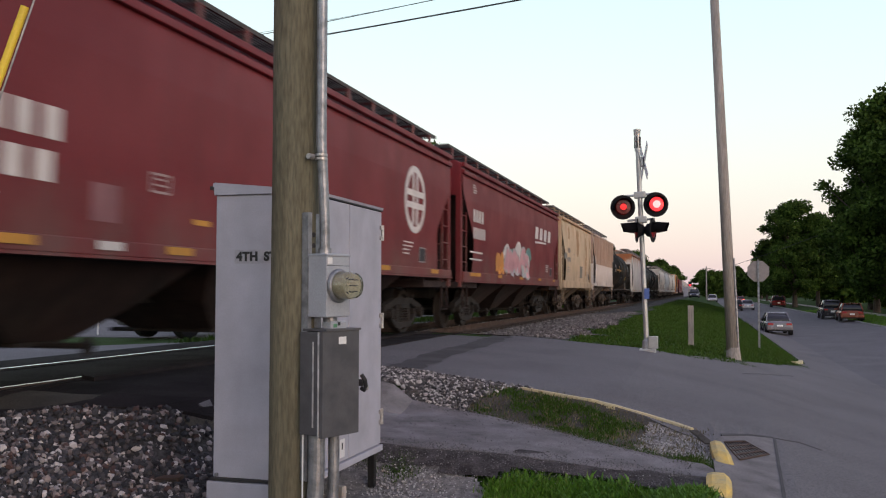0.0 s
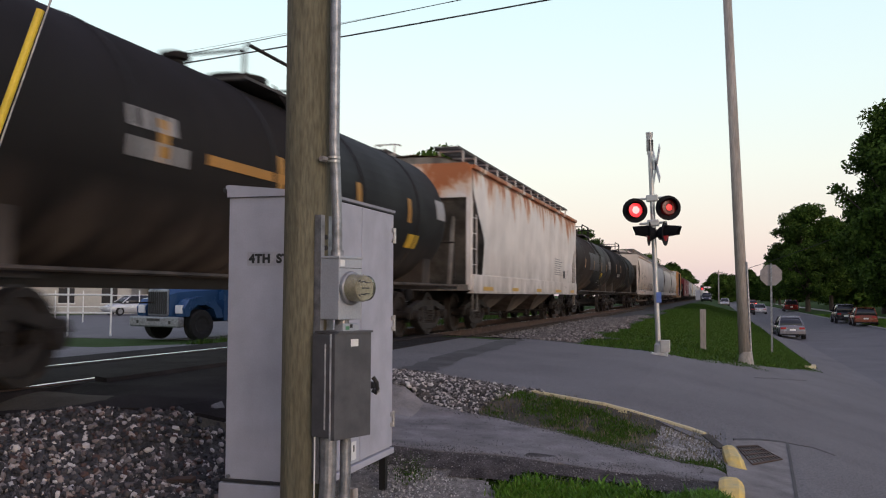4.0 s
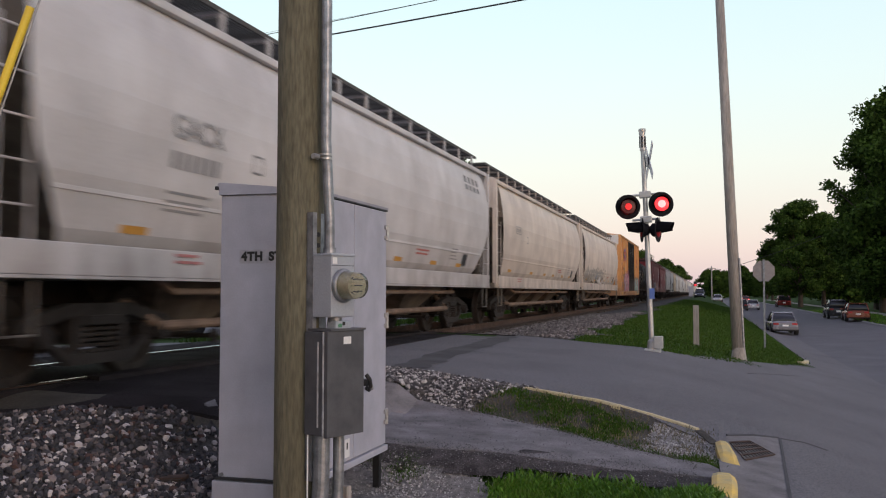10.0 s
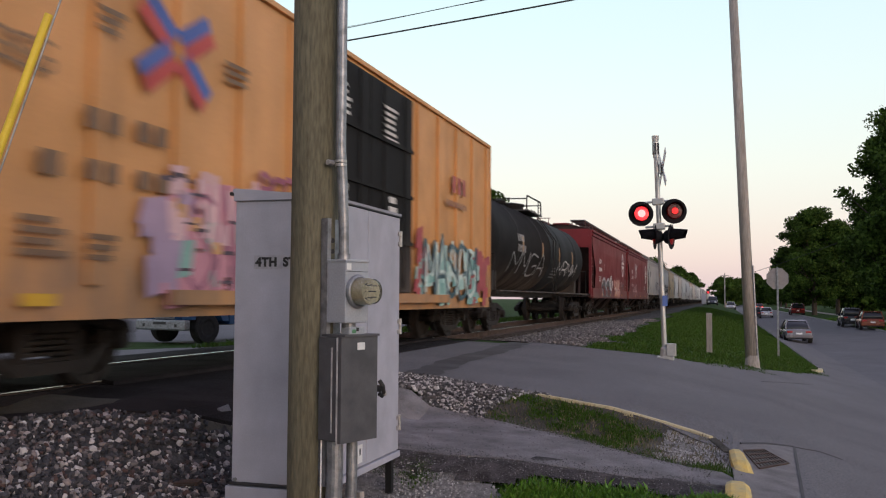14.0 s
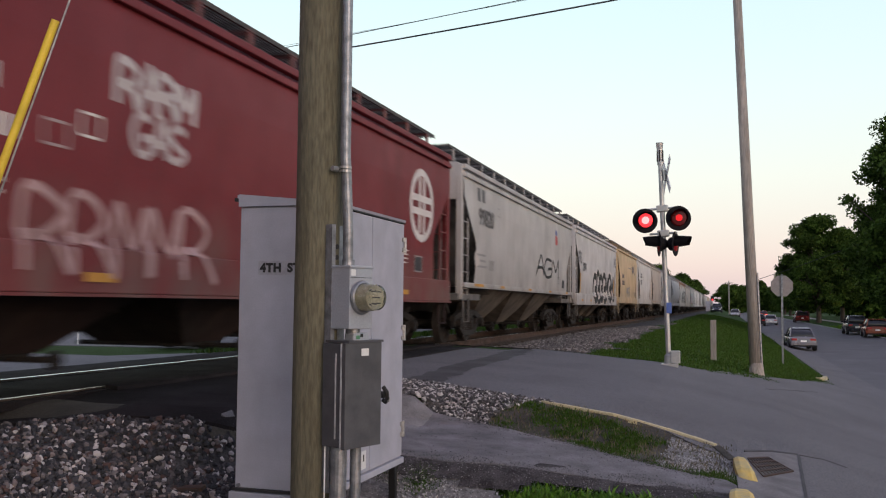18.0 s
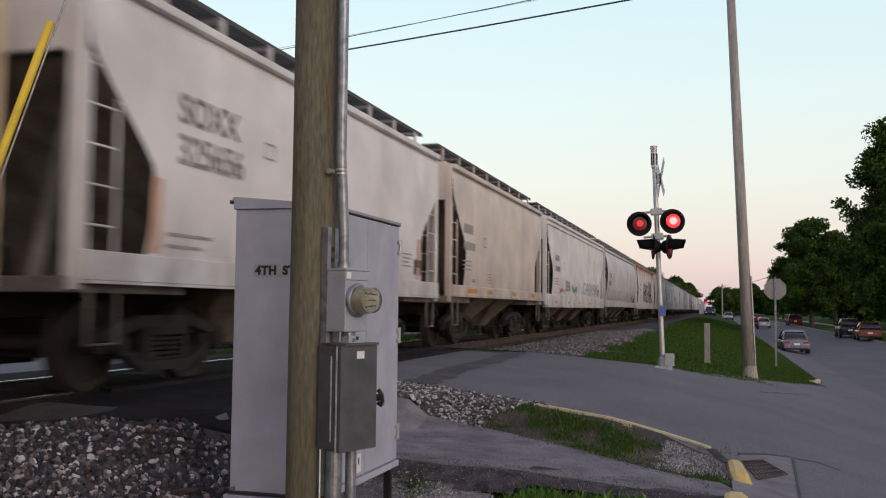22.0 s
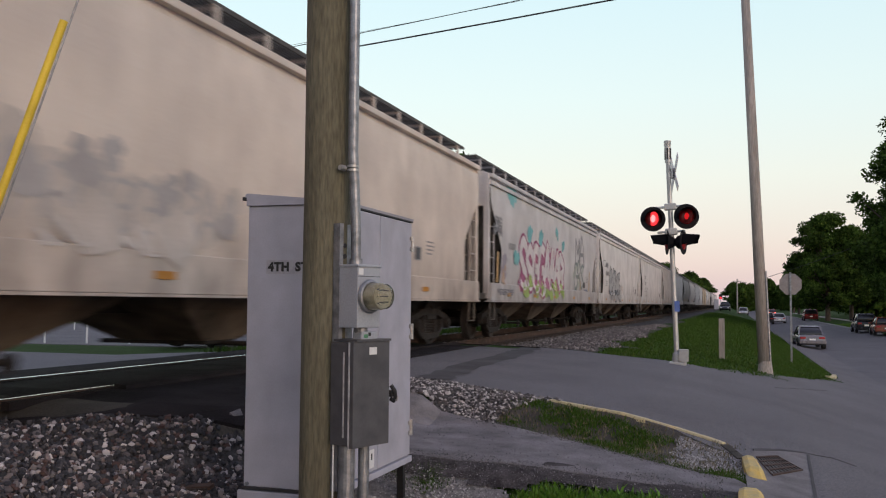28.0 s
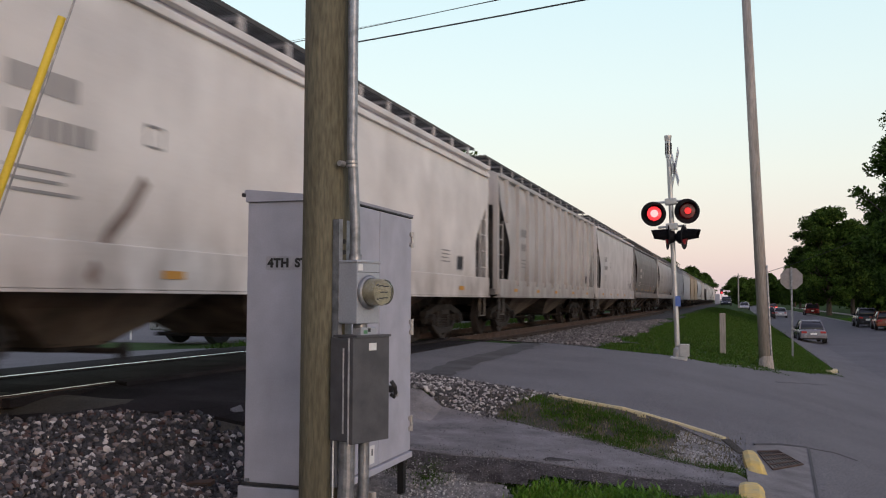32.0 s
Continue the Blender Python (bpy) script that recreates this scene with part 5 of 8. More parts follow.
def blobs(car, prof, y0, y1, z0, z1, col, n, r, seed, lift=0.006):
    """Soft sprayed patches of one colour."""
    rnd = random.Random(seed)
    bm = bmesh.new()
    for _ in range(n):
        cy, cz, q = rnd.uniform(y0, y1), rnd.uniform(z0, z1), r * rnd.uniform(0.5, 1.1)
        rim = [(cy + q * 1.2 * math.cos(k * 0.7) * rnd.uniform(0.7, 1.2), cz + q * math.sin(k * 0.7) * rnd.uniform(0.7, 1.2)) for k in range(9)]
        bm.faces.new([bm.verts.new((deco_x(prof, z) + lift + rnd.uniform(0, 0.002), y, z)) for y, z in rim])
    part("graffiti", bm, ink(col), car, "patch of sprayed paint")


CONSIST = [  # kind, place of its rear end at the start, paint
    ("straight", 18.9, "oxide_red"), ("straight", 34.3, "oxide_red"), ("short", 44.9, "cream"), ("ribbed", 56.2, "tan"), ("tank", 71.2, "black"),
    ("straight", 88.3, "rusty_white"), ("tank", 103.2, "soot"), ("tank", 118.4, "black"), ("curved", 135.5, "beige"), ("curved", 153.1, "light_grey"),
    ("curved", 170.0, "beige"), ("curved", 187.0, "beige"), ("box", 204.3, "yellow"), ("tank", 221.4, "black"), ("straight", 237.1, "oxide_red"),
    ("straight", 253.0, "oxide_red"), ("straight", 268.2, "grey"), ("straight", 282.2, "light_grey"), ("short", 293.6, "buff"), ("short", 305.0, "white"),
    ("short", 315.9, "beige"), ("straight", 331.8, "white"), ("curved", 349.9, "light_grey"), ("straight", 367.0, "rusty_white"), ("straight", 385.6, "beige"),
    ("straight", 403.5, "light_grey"), ("straight", 421.0, "white"), ("straight", 438.8, "white"), ("ribbed", 454.9, "grey"), ("short", 469.8, "light_grey"),
    ("curved", 486.0, "dark_grey"), ("curved", 503.0, "grey"), ("straight", 520.0, "light_grey"), ("straight", 537.0, "white"), ("short", 548.5, "cream"),
    ("short", 560.0, "buff"), ("curved", 577.0, "white"), ("straight", 594.0, "beige"), ("tank", 610.0, "black"), ("straight", 626.0, "light_grey"),
    ("curved", 643.0, "light_grey"), ("straight", 660.0, "grey"), ("curved", 677.0, "white"), ("straight", 693.0, "beige"),
]
WHAT = {0: "dark red covered hopper car with a round white emblem", 1: "dark red covered hopper car with pink and grey spray paint", 2: "short cream hopper car with brown rust stains",
        3: "tan and white ribbed hopper car", 4: "glossy black tank car with worn orange marks", 5: "white hopper car with rust streaks under the roof", 6: "sooty grey-black tank car with a yellow placard",
        7: "black tank car with white marks and orange stripes", 8: "beige round-sided hopper car with black scrawls", 9: "pale grey round-sided hopper car", 10: "beige round-sided hopper car with orange plates",
        11: "dirty beige round-sided hopper car", 12: "yellow ribbed boxcar with black doors and pink graffiti", 13: "black tank car with white scuffs", 14: "dark red hopper car with spray paint along the sill",
        15: "dark red hopper car with white scrawls and emblem", 16: "light grey hopper car with black painted number", 17: "pale grey hopper car with fat black and white graffiti", 18: "short buff hopper car with dark lettering",
        19: "short white hopper car with grey number", 20: "short dusty beige hopper car", 21: "white hopper car with green and red scribbles", 22: "smooth pale grey round-sided hopper car",
        23: "white hopper car with heavy rust and black lettering", 24: "faded beige hopper car with worn patches", 25: "pale hopper car with pink, green and blue graffiti", 26: "white hopper car with black and silver graffiti",
        27: "clean white hopper car with a dark scuff", 28: "grey ribbed hopper car"}
SMOKE, SLATE, BROWN, LEAD = (0.11, 0.105, 0.11), (0.2, 0.195, 0.2), (0.40, 0.23, 0.11), (0.30, 0.29, 0.29)


def decorate(index, kind, car, prof, h, col, colour):
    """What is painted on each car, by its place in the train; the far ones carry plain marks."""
    if kind == "box":
        return
    if kind == "tank":
        if index == 6:
            patch(car, prof, -2.5, 3.45, 2.05, 2.85, (0.050, 0.048, 0.050), "repainted_patch", label="dull grey paint patch")
            patch(car, prof, -1.0, 1.9, 1.55, 2.03, (0.008, 0.008, 0.008), "repainted_patch", label="black paint patch")
            for y in (-4.2, -1.2, 1.66, 3.82):
                patch(car, prof, y, y + 0.2, 2.1, 2.48, BROWN, "stripe", 0.009, "worn orange stripe")
            patch(car, prof, 1.98, 2.74, 1.74, 2.0, (0.62, 0.40, 0.02), "placard", 0.009, "yellow placard with small print")
            lines(car, prof, 2.05, 1.93, 3, 0.6, (0.25, 0.16, 0.02), 0.06, 0.02)
            patch(car, prof, 4.91, 5.8, 2.28, 2.68, (0.24, 0.235, 0.235), "data_panel", label="pale data panel")
            lines(car, prof, 4.95, 2.63, 6, 0.8, SMOKE, 0.06, 0.025)
            lines(car, prof, 1.72, 1.6, 2, 0.85, LEAD, 0.08)
            frame_mark(car, prof, 3.66, 4.25, 1.4, 1.5, LEAD)
        elif index == 7:
            for y in (-6.05, -3.6, 1.0, 4.6):
                patch(car, prof, y, y + 0.2, 2.22, 2.68, BROWN, "stripe", label="worn orange stripe")
            row(car, prof, -5.2, -3.75, 1.97, 8, 0.15, LEAD)
            lines(car, prof, 0.61, 1.68, 1, 0.8, LEAD)
            for y in (-0.34, 0.65, 1.65):
                scrawl(car, prof, y, y + 0.7, 1.38, 1.58, (0.11, 0.10, 0.075), 3, 0.09, 40 + int(y * 10))
        else:
            row(car, prof, -h * 0.62, -h * 0.62 + 0.9, 2.5, 4, 0.2, LEAD)
            row(car, prof, -h * 0.62, -h * 0.62 + 1.1, 2.2, 6, 0.2, LEAD)
            lines(car, prof, h * 0.1, 1.9, 4, 1.2, SLATE)
            for y in (-0.55, -0.18, 0.2, 0.55):
                patch(car, prof, y * h, y * h + 0.18, 2.2, 2.65, BROWN if index != 4 else (0.4, 0.2, 0.03), "stripe", label="worn orange stripe")
            patch(car, prof, h * 0.58, h * 0.58 + 0.6, 1.75, 2.0, (0.6, 0.38, 0.03) if index == 4 else SLATE, "placard", label="warning placard")
        if index == 13:
            scrawl(car, prof, -h * 0.7, -h * 0.1, 1.6, 2.2, (0.3, 0.3, 0.3), 4, 0.05, 31)
            scrawl(car, prof, h * 0.2, h * 0.7, 1.7, 2.2, WHITE, 4, 0.04, 32)
        if index == 4:
            patch(car, prof, -h * 0.42, h * 0.02, 2.3, 2.42, (0.4, 0.19, 0.03), "stripe", label="worn orange bar")
            patch(car, prof, h * 0.8, h * 0.8 + 0.6, 2.4, 2.8, (0.3, 0.3, 0.31), "repainted_patch", label="pale grey panel")
        return
    # marks towards the leading end: letters, number, data lines
    at = {8: -5.3, 9: -5.9, 20: -4.1, 21: -0.78 * h, 22: -7.4, 26: -6.4}.get(index, -0.68 * h)
    if index not in (0, 1, 3, 5, 10, 11, 16, 17, 18, 19, 24, 25):
        if index in (9, 22):
            number(car, prof, "GACX" if index == 9 else "CEFX", at, 2.44, 0.35, col)
        else:
            row(car, prof, at, at + 0.8, 2.48, 4, 0.2, col)
        if index == 22:
            number(car, prof, "471924", at, 2.04, 0.35, col)
        else:
            row(car, prof, at, at + 1.0, 2.12, 6, 0.18, col)
        lines(car, prof, at, 1.86, 3, 0.85, col, 0.09)
        frame_mark(car, prof, at + 1.7, at + 1.95, 2.28, 2.48, col)
    if index not in (5, 24, 25, 20):
        lines(car, prof, h * 0.58, 1.78, 4, 0.6, col, 0.07, 0.025)
        frame_mark(car, prof, h * 0.7, h * 0.7 + 0.4, 1.45, 1.72, LEAD, (0.03, 0.03, 0.035))
    if kind == "curved":
        plates(car, prof, [(y * h - 0.22, y * h + 0.22) for y in (-0.74, -0.33, -0.03, 0.19, 0.45, 0.68)], 1.42)
        lines(car, prof, -h * 0.68, 1.22, 2, 0.6, (0.42, 0.16, 0.15), 0.07, 0.03)
        lines(car, prof, h * 0.3, 1.66, 2, 1.0, (0.45, 0.13, 0.11), 0.07, 0.035)
    elif index not in (0, 1, 2, 3, 5, 14, 15, 16, 18, 19, 20, 24):
        plates(car, prof, [(y * h, y * h + 0.35) for y in (-0.8, -0.45, -0.1, 0.3, 0.7)], 1.04)
    if index == 0:
        row(car, prof, -7.1, -4.42, 2.14, 8, 0.28, WHITE)
        row(car, prof, -6.6, -4.5, 1.78, 6, 0.26, WHITE)
        lines(car, prof, -6.4, 1.62, 2, 1.3, WHITE, 0.13, 0.05)
        patch(car, prof, -4.1, -3.7, 1.5, 1.85, (0.24, 0.10, 0.11), "repainted_patch", label="faded paint patch")
        frame_mark(car, prof, -3.2, -2.87, 1.86, 2.04, (0.4, 0.3, 0.3))
        lines(car, prof, -3.15, 1.98, 2, 0.25, (0.4, 0.3, 0.3), 0.06, 0.02)
        plates(car, prof, [(-6.3, -4.85), (-2.95, -2.47), (-0.2, 0.3), (3.4, 3.9), (6.4, 6.9)], 1.24)
        plates(car, prof, [(-4.05, -3.68), (1.6, 2.0)], 1.24, 0.08, WHITE)
        plates(car, prof, [(-2.4, -2.05)], 1.58, 0.06)
        ring_emblem(car, prof, 5.4, 2.62, 0.58, WHITE)
    if index == 1:
        lines(car, prof, -6.2, 3.42, 4, 0.4, WHITE, 0.06, 0.025)
        row(car, prof, -6.22, -5.1, 2.55, 4, 0.30, WHITE)
        row(car, prof, -6.2, -4.93, 2.15, 6, 0.27, WHITE)
        lines(car, prof, -6.5, 1.8, 2, 1.5, WHITE, 0.17, 0.04)
        plates(car, prof, [(-6.62, -5.58), (-3.6, -3.1), (-0.6, -0.1), (2.6, 3.1), (5.6, 6.1)], 1.24)
        tag(car, prof, -2.6, 0.9, 1.35, 2.1, PINK, (0.42, 0.42, 0.42), 6, 0.26, (TEAL, WHITE), 5)
        tag(car, prof, -3.6, -2.8, 1.35, 1.95, ORANGE, None, 2, 0.3, (), 6)
        row(car, prof, 2.1, 5.4, 2.62, 4, 0.40, WHITE, 0.3)
        bm = bmesh.new()
        stroke(bm, prof, [(2.1, 2.5), (3.2, 2.53), (4.2, 2.55)], 0.06, 0.008)
        part("swoosh", bm, ink(WHITE), car, "white painted bar")
    if index == 2:
        patch(car, prof, -4.3, -3.5, 2.2, 2.46, (0.24, 0.22, 0.19), "repainted_patch", label="dull grey paint patch")
        patch(car, prof, 0.5, 1.4, 1.5, 2.03, (0.21, 0.19, 0.165), "repainted_patch", label="dull grey paint patch")
        for y, w, z0, z1 in ((-0.25, 0.7, 2.4, 3.6), (2.6, 0.5, 1.5, 3.5), (-3.0, 0.35, 2.9, 3.6), (4.0, 0.3, 2.8, 3.6)):
            blobs(car, prof, y - w * 0.4, y + w * 0.4, z0 + 0.2, z1 - 0.15, (0.46, 0.27, 0.14), 26, w * 0.34, int(y * 10) + 77)
    if index == 3:
        for y0, y1, z, n in ((-4.5, -4.1, 2.36, 2), (-3.68, -3.3, 2.37, 2), (-4.41, -4.2, 1.93, 1), (-3.66, -3.34, 1.93, 2)):
            row(car, prof, y0, y1, z, n, 0.14, LEAD)
        lines(car, prof, -4.58, 1.66, 3, 0.45, LEAD, 0.13, 0.06)
        lines(car, prof, -3.69, 1.66, 2, 0.4, LEAD, 0.1, 0.05)
    if index == 5:
        lines(car, prof, 3.0, 2.1, 8, 1.6, LEAD, 0.075, 0.03)
        frame_mark(car, prof, 4.8, 5.27, 1.47, 1.76, (0.5, 0.5, 0.5), (0.02, 0.02, 0.022))
        lines(car, prof, 5.67, 1.76, 3, 0.5, LEAD, 0.07, 0.02)
        plates(car, prof, [(3.0, 4.16), (6.35, 7.15), (-0.5, 0.3), (-4.0, -3.2), (-7.2, -6.2)], 0.97, 0.09, (0.58, 0.36, 0.08))
        lines(car, prof, 5.0, 1.14, 1, 0.3, LEAD, 0.07, 0.05)
    if index == 8:
        for pts, wide in (([(-3.89, 2.55), (-3.44, 2.42), (-3.09, 2.18), (-3.0, 1.95), (-3.17, 1.58), (-3.55, 1.29)], 0.10),
                          ([(-3.09, 2.36), (-2.72, 2.43), (-2.18, 2.4), (-1.98, 2.2), (-2.16, 1.91), (-2.41, 1.76)], 0.075),
                          ([(-1.97, 1.85), (-2.28, 1.51), (-2.51, 1.30), (-2.85, 1.20), (-3.06, 1.25)], 0.06),
                          ([(-1.91, 2.23), (-1.56, 2.35), (-1.14, 2.35), (-0.98, 2.17), (-1.17, 1.85), (-1.62, 1.68)], 0.07),
                          ([(-1.32, 1.67), (-1.47, 1.41), (-1.82, 1.21), (-2.21, 1.18), (-2.45, 1.24)], 0.06),
                          ([(-4.6, 1.50), (-3.69, 1.55), (-3.42, 1.55)], 0.05), ([(-1.65, 1.7), (-1.09, 1.75)], 0.05), ([(-2.77, 2.41), (-2.68, 2.21)], 0.08),
                          ([(-5.0, 2.1), (-4.6, 2.3), (-4.2, 2.2), (-4.1, 1.95), (-4.4, 1.75), (-4.9, 1.8)], 0.07)):
            bm = bmesh.new()
            stroke(bm, prof, rounded(pts), wide, 0.008)
            part("graffiti", bm, ink((0.21, 0.19, 0.185)), car, "thin grey sprayed outline")
        bm = bmesh.new()
        stroke(bm, prof, [(-2.28, 1.74), (-2.22, 1.58), (-2.31, 1.38)], 0.15, 0.010)
        part("stripe", bm, ink((0.56, 0.33, 0.08)), car, "worn orange stripe")
        plates(car, prof, [(-5.6 + 0.5 * k, -5.25 + 0.5 * k) for k in range(5)], 1.10, 0.07, (0.60, 0.34, 0.31))
        scrawl(car, prof, h * 0.3, h * 0.75, 1.4, 1.9, (0.33, 0.27, 0.24), 5, 0.06, 15)
    if index == 9:
        row(car, prof, 5.9, 7.3, 3.2, 4, 0.32, SLATE)
    if index == 10:
        row(car, prof, -5.85, -5.2, 2.57, 3, 0.11, LEAD)
        frame_mark(car, prof, -5.92, -5.15, 2.53, 2.72, LEAD)
        frame_mark(car, prof, -4.32, -4.09, 2.33, 2.5, LEAD)
    if index == 11:
        blobs(car, prof, -7.0, 1.2, 1.45, 1.9, (0.44, 0.40, 0.35), 46, 0.26, 50)
        blobs(car, prof, -7.0, 0.6, 1.38, 1.6, (0.30, 0.26, 0.22), 26, 0.2, 51, 0.009)
        scrawl(car, prof, -6.6, 0.4, 1.45, 1.9, (0.34, 0.33, 0.33), 13, 0.07, 52)
        blobs(car, prof, -2.65, -2.05, 1.52, 1.74, (0.27, 0.30, 0.35), 6, 0.16, 53, 0.012)
        blobs(car, prof, -1.4, -0.9, 1.4, 1.47, (0.05, 0.05, 0.055), 4, 0.1, 54, 0.012)
        lines(car, prof, -2.0, 1.72, 4, 0.8, LEAD, 0.06, 0.03)
    if index == 14:
        for cy in (-3.3, -1.65):
            bm = bmesh.new()
            stroke(bm, prof, [(cy + 0.62 * math.cos(k * 0.26), 1.25 + 0.42 * math.sin(k * 0.26)) for k in range(25)], 0.34, 0.008)
            part("graffiti", bm, ink((0.10, 0.095, 0.10)), car, "dark sprayed ring")
            bm = bmesh.new()
            stroke(bm, prof, [(cy + 0.86 * math.cos(k * 0.26 - 0.5), 1.28 + 0.55 * math.sin(k * 0.26 - 0.5)) for k in range(17)], 0.14, 0.011)
            part("graffiti", bm, ink((0.40, 0.40, 0.42)), car, "silver sprayed edge of a ring")
        blobs(car, prof, -0.68, -0.1, 1.35, 1.95, (0.60, 0.58, 0.55), 12, 0.15, 55)
        scrawl(car, prof, -0.55, -0.02, 1.45, 1.9, (0.13, 0.11, 0.12), 2, 0.07, 56)
        lines(car, prof, 0.0, 1.74, 6, 0.5, WHITE, 0.065, 0.045)
        blobs(car, prof, 0.9, 3.4, 1.05, 1.75, (0.46, 0.22, 0.18), 30, 0.22, 57)
        blobs(car, prof, 1.1, 3.2, 1.15, 1.7, (0.52, 0.40, 0.33), 16, 0.16, 58, 0.009)
        tag(car, prof, 0.9, 3.6, 1.05, 1.85, (0.50, 0.26, 0.22), None, 5, 0.14, (), 8)
        plates(car, prof, [(-1.27, -0.92), (1.3, 1.7), (4.2, 4.6), (-4.4, -4.0)], 1.04)
        ring_emblem(car, prof, 5.2, 2.75, 0.58, WHITE)
    if index == 15:
        scrawl(car, prof, -4.2, -1.4, 1.08, 1.75, (0.44, 0.28, 0.28), 5, 0.08, 11)
        scrawl(car, prof, -3.05, -1.8, 2.66, 3.05, (0.56, 0.50, 0.50), 4, 0.09, 12)
        scrawl(car, prof, -2.8, -1.95, 2.25, 2.6, (0.50, 0.42, 0.42), 3, 0.08, 13)
        frame_mark(car, prof, -3.93, -3.64, 2.14, 2.34, (0.4, 0.3, 0.3))
        plates(car, prof, [(-3.4, -3.0), (0.5, 0.9), (4.5, 4.9)], 1.03)
        ring_emblem(car, prof, 5.65, 2.65, 0.60, WHITE)
    if index == 16:
        row(car, prof, -6.0, -5.2, 3.18, 2, 0.3, SMOKE)
        number(car, prof, "99820", -5.9, 2.66, 0.54, SMOKE)
        frame_mark(car, prof, -4.15, -3.91, 3.0, 3.19, LEAD)
        lines(car, prof, -6.0, 1.96, 3, 1.2, LEAD, 0.13, 0.05)
        patch(car, prof, -4.9, -4.45, 1.66, 1.9, (0.30, 0.285, 0.27), "repainted_patch", label="grey paint patch")
        blobs(car, prof, -6.1, -5.8, 1.6, 1.95, (0.56, 0.50, 0.47), 5, 0.14, 59)
        plates(car, prof, [(-6.32, -5.53), (-3.88, -3.49), (-0.6, -0.2), (2.5, 2.9), (5.6, 6.0)], 1.265, 0.06)
        scrawl(car, prof, 0.6, 4.2, 1.75, 2.3, (0.03, 0.03, 0.03), 3, 0.09, 17)
        patch(car, prof, 3.7, 4.1, 2.83, 3.12, (0.5, 0.1, 0.1), "emblem", label="faded red and blue shield")
        patch(car, prof, 3.7, 4.1, 3.14, 3.3, (0.12, 0.15, 0.35), "emblem", label="faded red and blue shield")
    if index == 17:
        scrawl(car, prof, -6.0, -5.15, 2.5, 2.9, (0.22, 0.21, 0.22), 3, 0.09, 60)
        number(car, prof, "SSW", -4.8, 2.22, 0.48, SLATE)
        patch(car, prof, -5.5, -5.3, 1.36, 2.12, (0.55, 0.29, 0.06), "stripe", label="orange reflective stripe")
        patch(car, prof, 5.12, 5.36, 1.36, 2.12, (0.55, 0.29, 0.06), "stripe", 0.016, "orange reflective stripe")
        tag(car, prof, -h * 0.3, h * 0.76, 1.05, 2.3, BLACKISH, WHITE, 7, 0.28, (WHITE,), 18)
        scrawl(car, prof, 5.4, 6.25, 2.8, 3.2, (0.22, 0.21, 0.22), 2, 0.1, 61)
        blobs(car, prof, 4.4, 5.0, 1.5, 1.9, (0.42, 0.30, 0.26), 6, 0.2, 62, 0.010)
        patch(car, prof, 4.6, 5.2, 1.06, 1.22, (0.05, 0.05, 0.055), "repainted_patch", 0.012, "black paint on the sill")
    if index == 18:
        row(car, prof, -3.35, -2.3, 2.38, 4, 0.22, (0.09, 0.09, 0.13))
        number(car, prof, "243759", -3.35, 2.0, 0.36, (0.09, 0.09, 0.13))
        lines(car, prof, -0.2, 3.0, 1, 2.0, LEAD, 0.1, 0.06)
        row(car, prof, 2.05, 3.3, 2.82, 3, 0.40, (0.09, 0.09, 0.15), 0.2)
        bm = bmesh.new()
        for a, b in ((1.97, 1.86), (3.42, 3.53)):
            stroke(bm, prof, [(a, 3.4), (b, 3.34), (b, 2.74), (a, 2.68)], 0.05, 0.008)
        part("bracket_mark", bm, ink((0.1, 0.1, 0.13)), car, "dark painted brackets")
        scrawl(car, prof, -1.1, 0.8, 1.4, 1.9, (0.30, 0.31, 0.34), 3, 0.07, 19)
    if index == 19:
        number(car, prof, "SOXX", -3.8, 2.72, 0.44, SLATE)
        number(car, prof, "325656", -3.8, 2.3, 0.44, SLATE)
        frame_mark(car, prof, -1.97, -1.72, 2.64, 2.82, LEAD)
        lines(car, prof, -3.92, 1.55, 2, 1.0, LEAD, 0.12, 0.035)
        for y in (-4.2, 3.9):
            patch(car, prof, y, y + 0.17, 1.36, 2.1, (0.56, 0.35, 0.25), "stripe", label="faded orange stripe")
    if index == 20:
        lines(car, prof, -1.9, 1.64, 4, 0.5, (0.48, 0.2, 0.17), 0.065, 0.025)
        patch(car, prof, -3.3, -3.04, 1.42, 1.5, LEAD, "placard_holder", label="small grey placard holder")
        plates(car, prof, [(-3.83, -3.0), (-2.09, -1.58), (0.6, 1.1), (3.2, 3.7)], 1.18, 0.09, (0.55, 0.24, 0.05))
    if index == 21:
        tag(car, prof, -4.9, -4.2, 1.4, 1.62, (0.55, 0.13, 0.2), None, 3, 0.08, (), 20)
        scrawl(car, prof, -3.75, -2.67, 1.5, 1.84, (0.28, 0.26, 0.29), 4, 0.06, 21)
        tag(car, prof, -2.23, -0.96, 1.45, 1.75, (0.22, 0.42, 0.24), None, 5, 0.07, (), 22)
        scrawl(car, prof, h * 0.1, h * 0.75, 1.45, 1.9, (0.36, 0.37, 0.44), 7, 0.06, 23)
    if index == 22:
        for y, z1 in ((-7.85, 2.26), (-5.7, 1.86), (-2.4, 1.8), (1.0, 1.8), (4.4, 1.86), (7.4, 2.2)):
            bm = bmesh.new()
            stroke(bm, prof, [(y - 0.08, 1.48), (y, (1.48 + z1) / 2), (y + 0.08, z1)], 0.16, 0.008)
            part("stripe", bm, ink((0.42, 0.28, 0.17)), car, "faded brown reflective stripe")
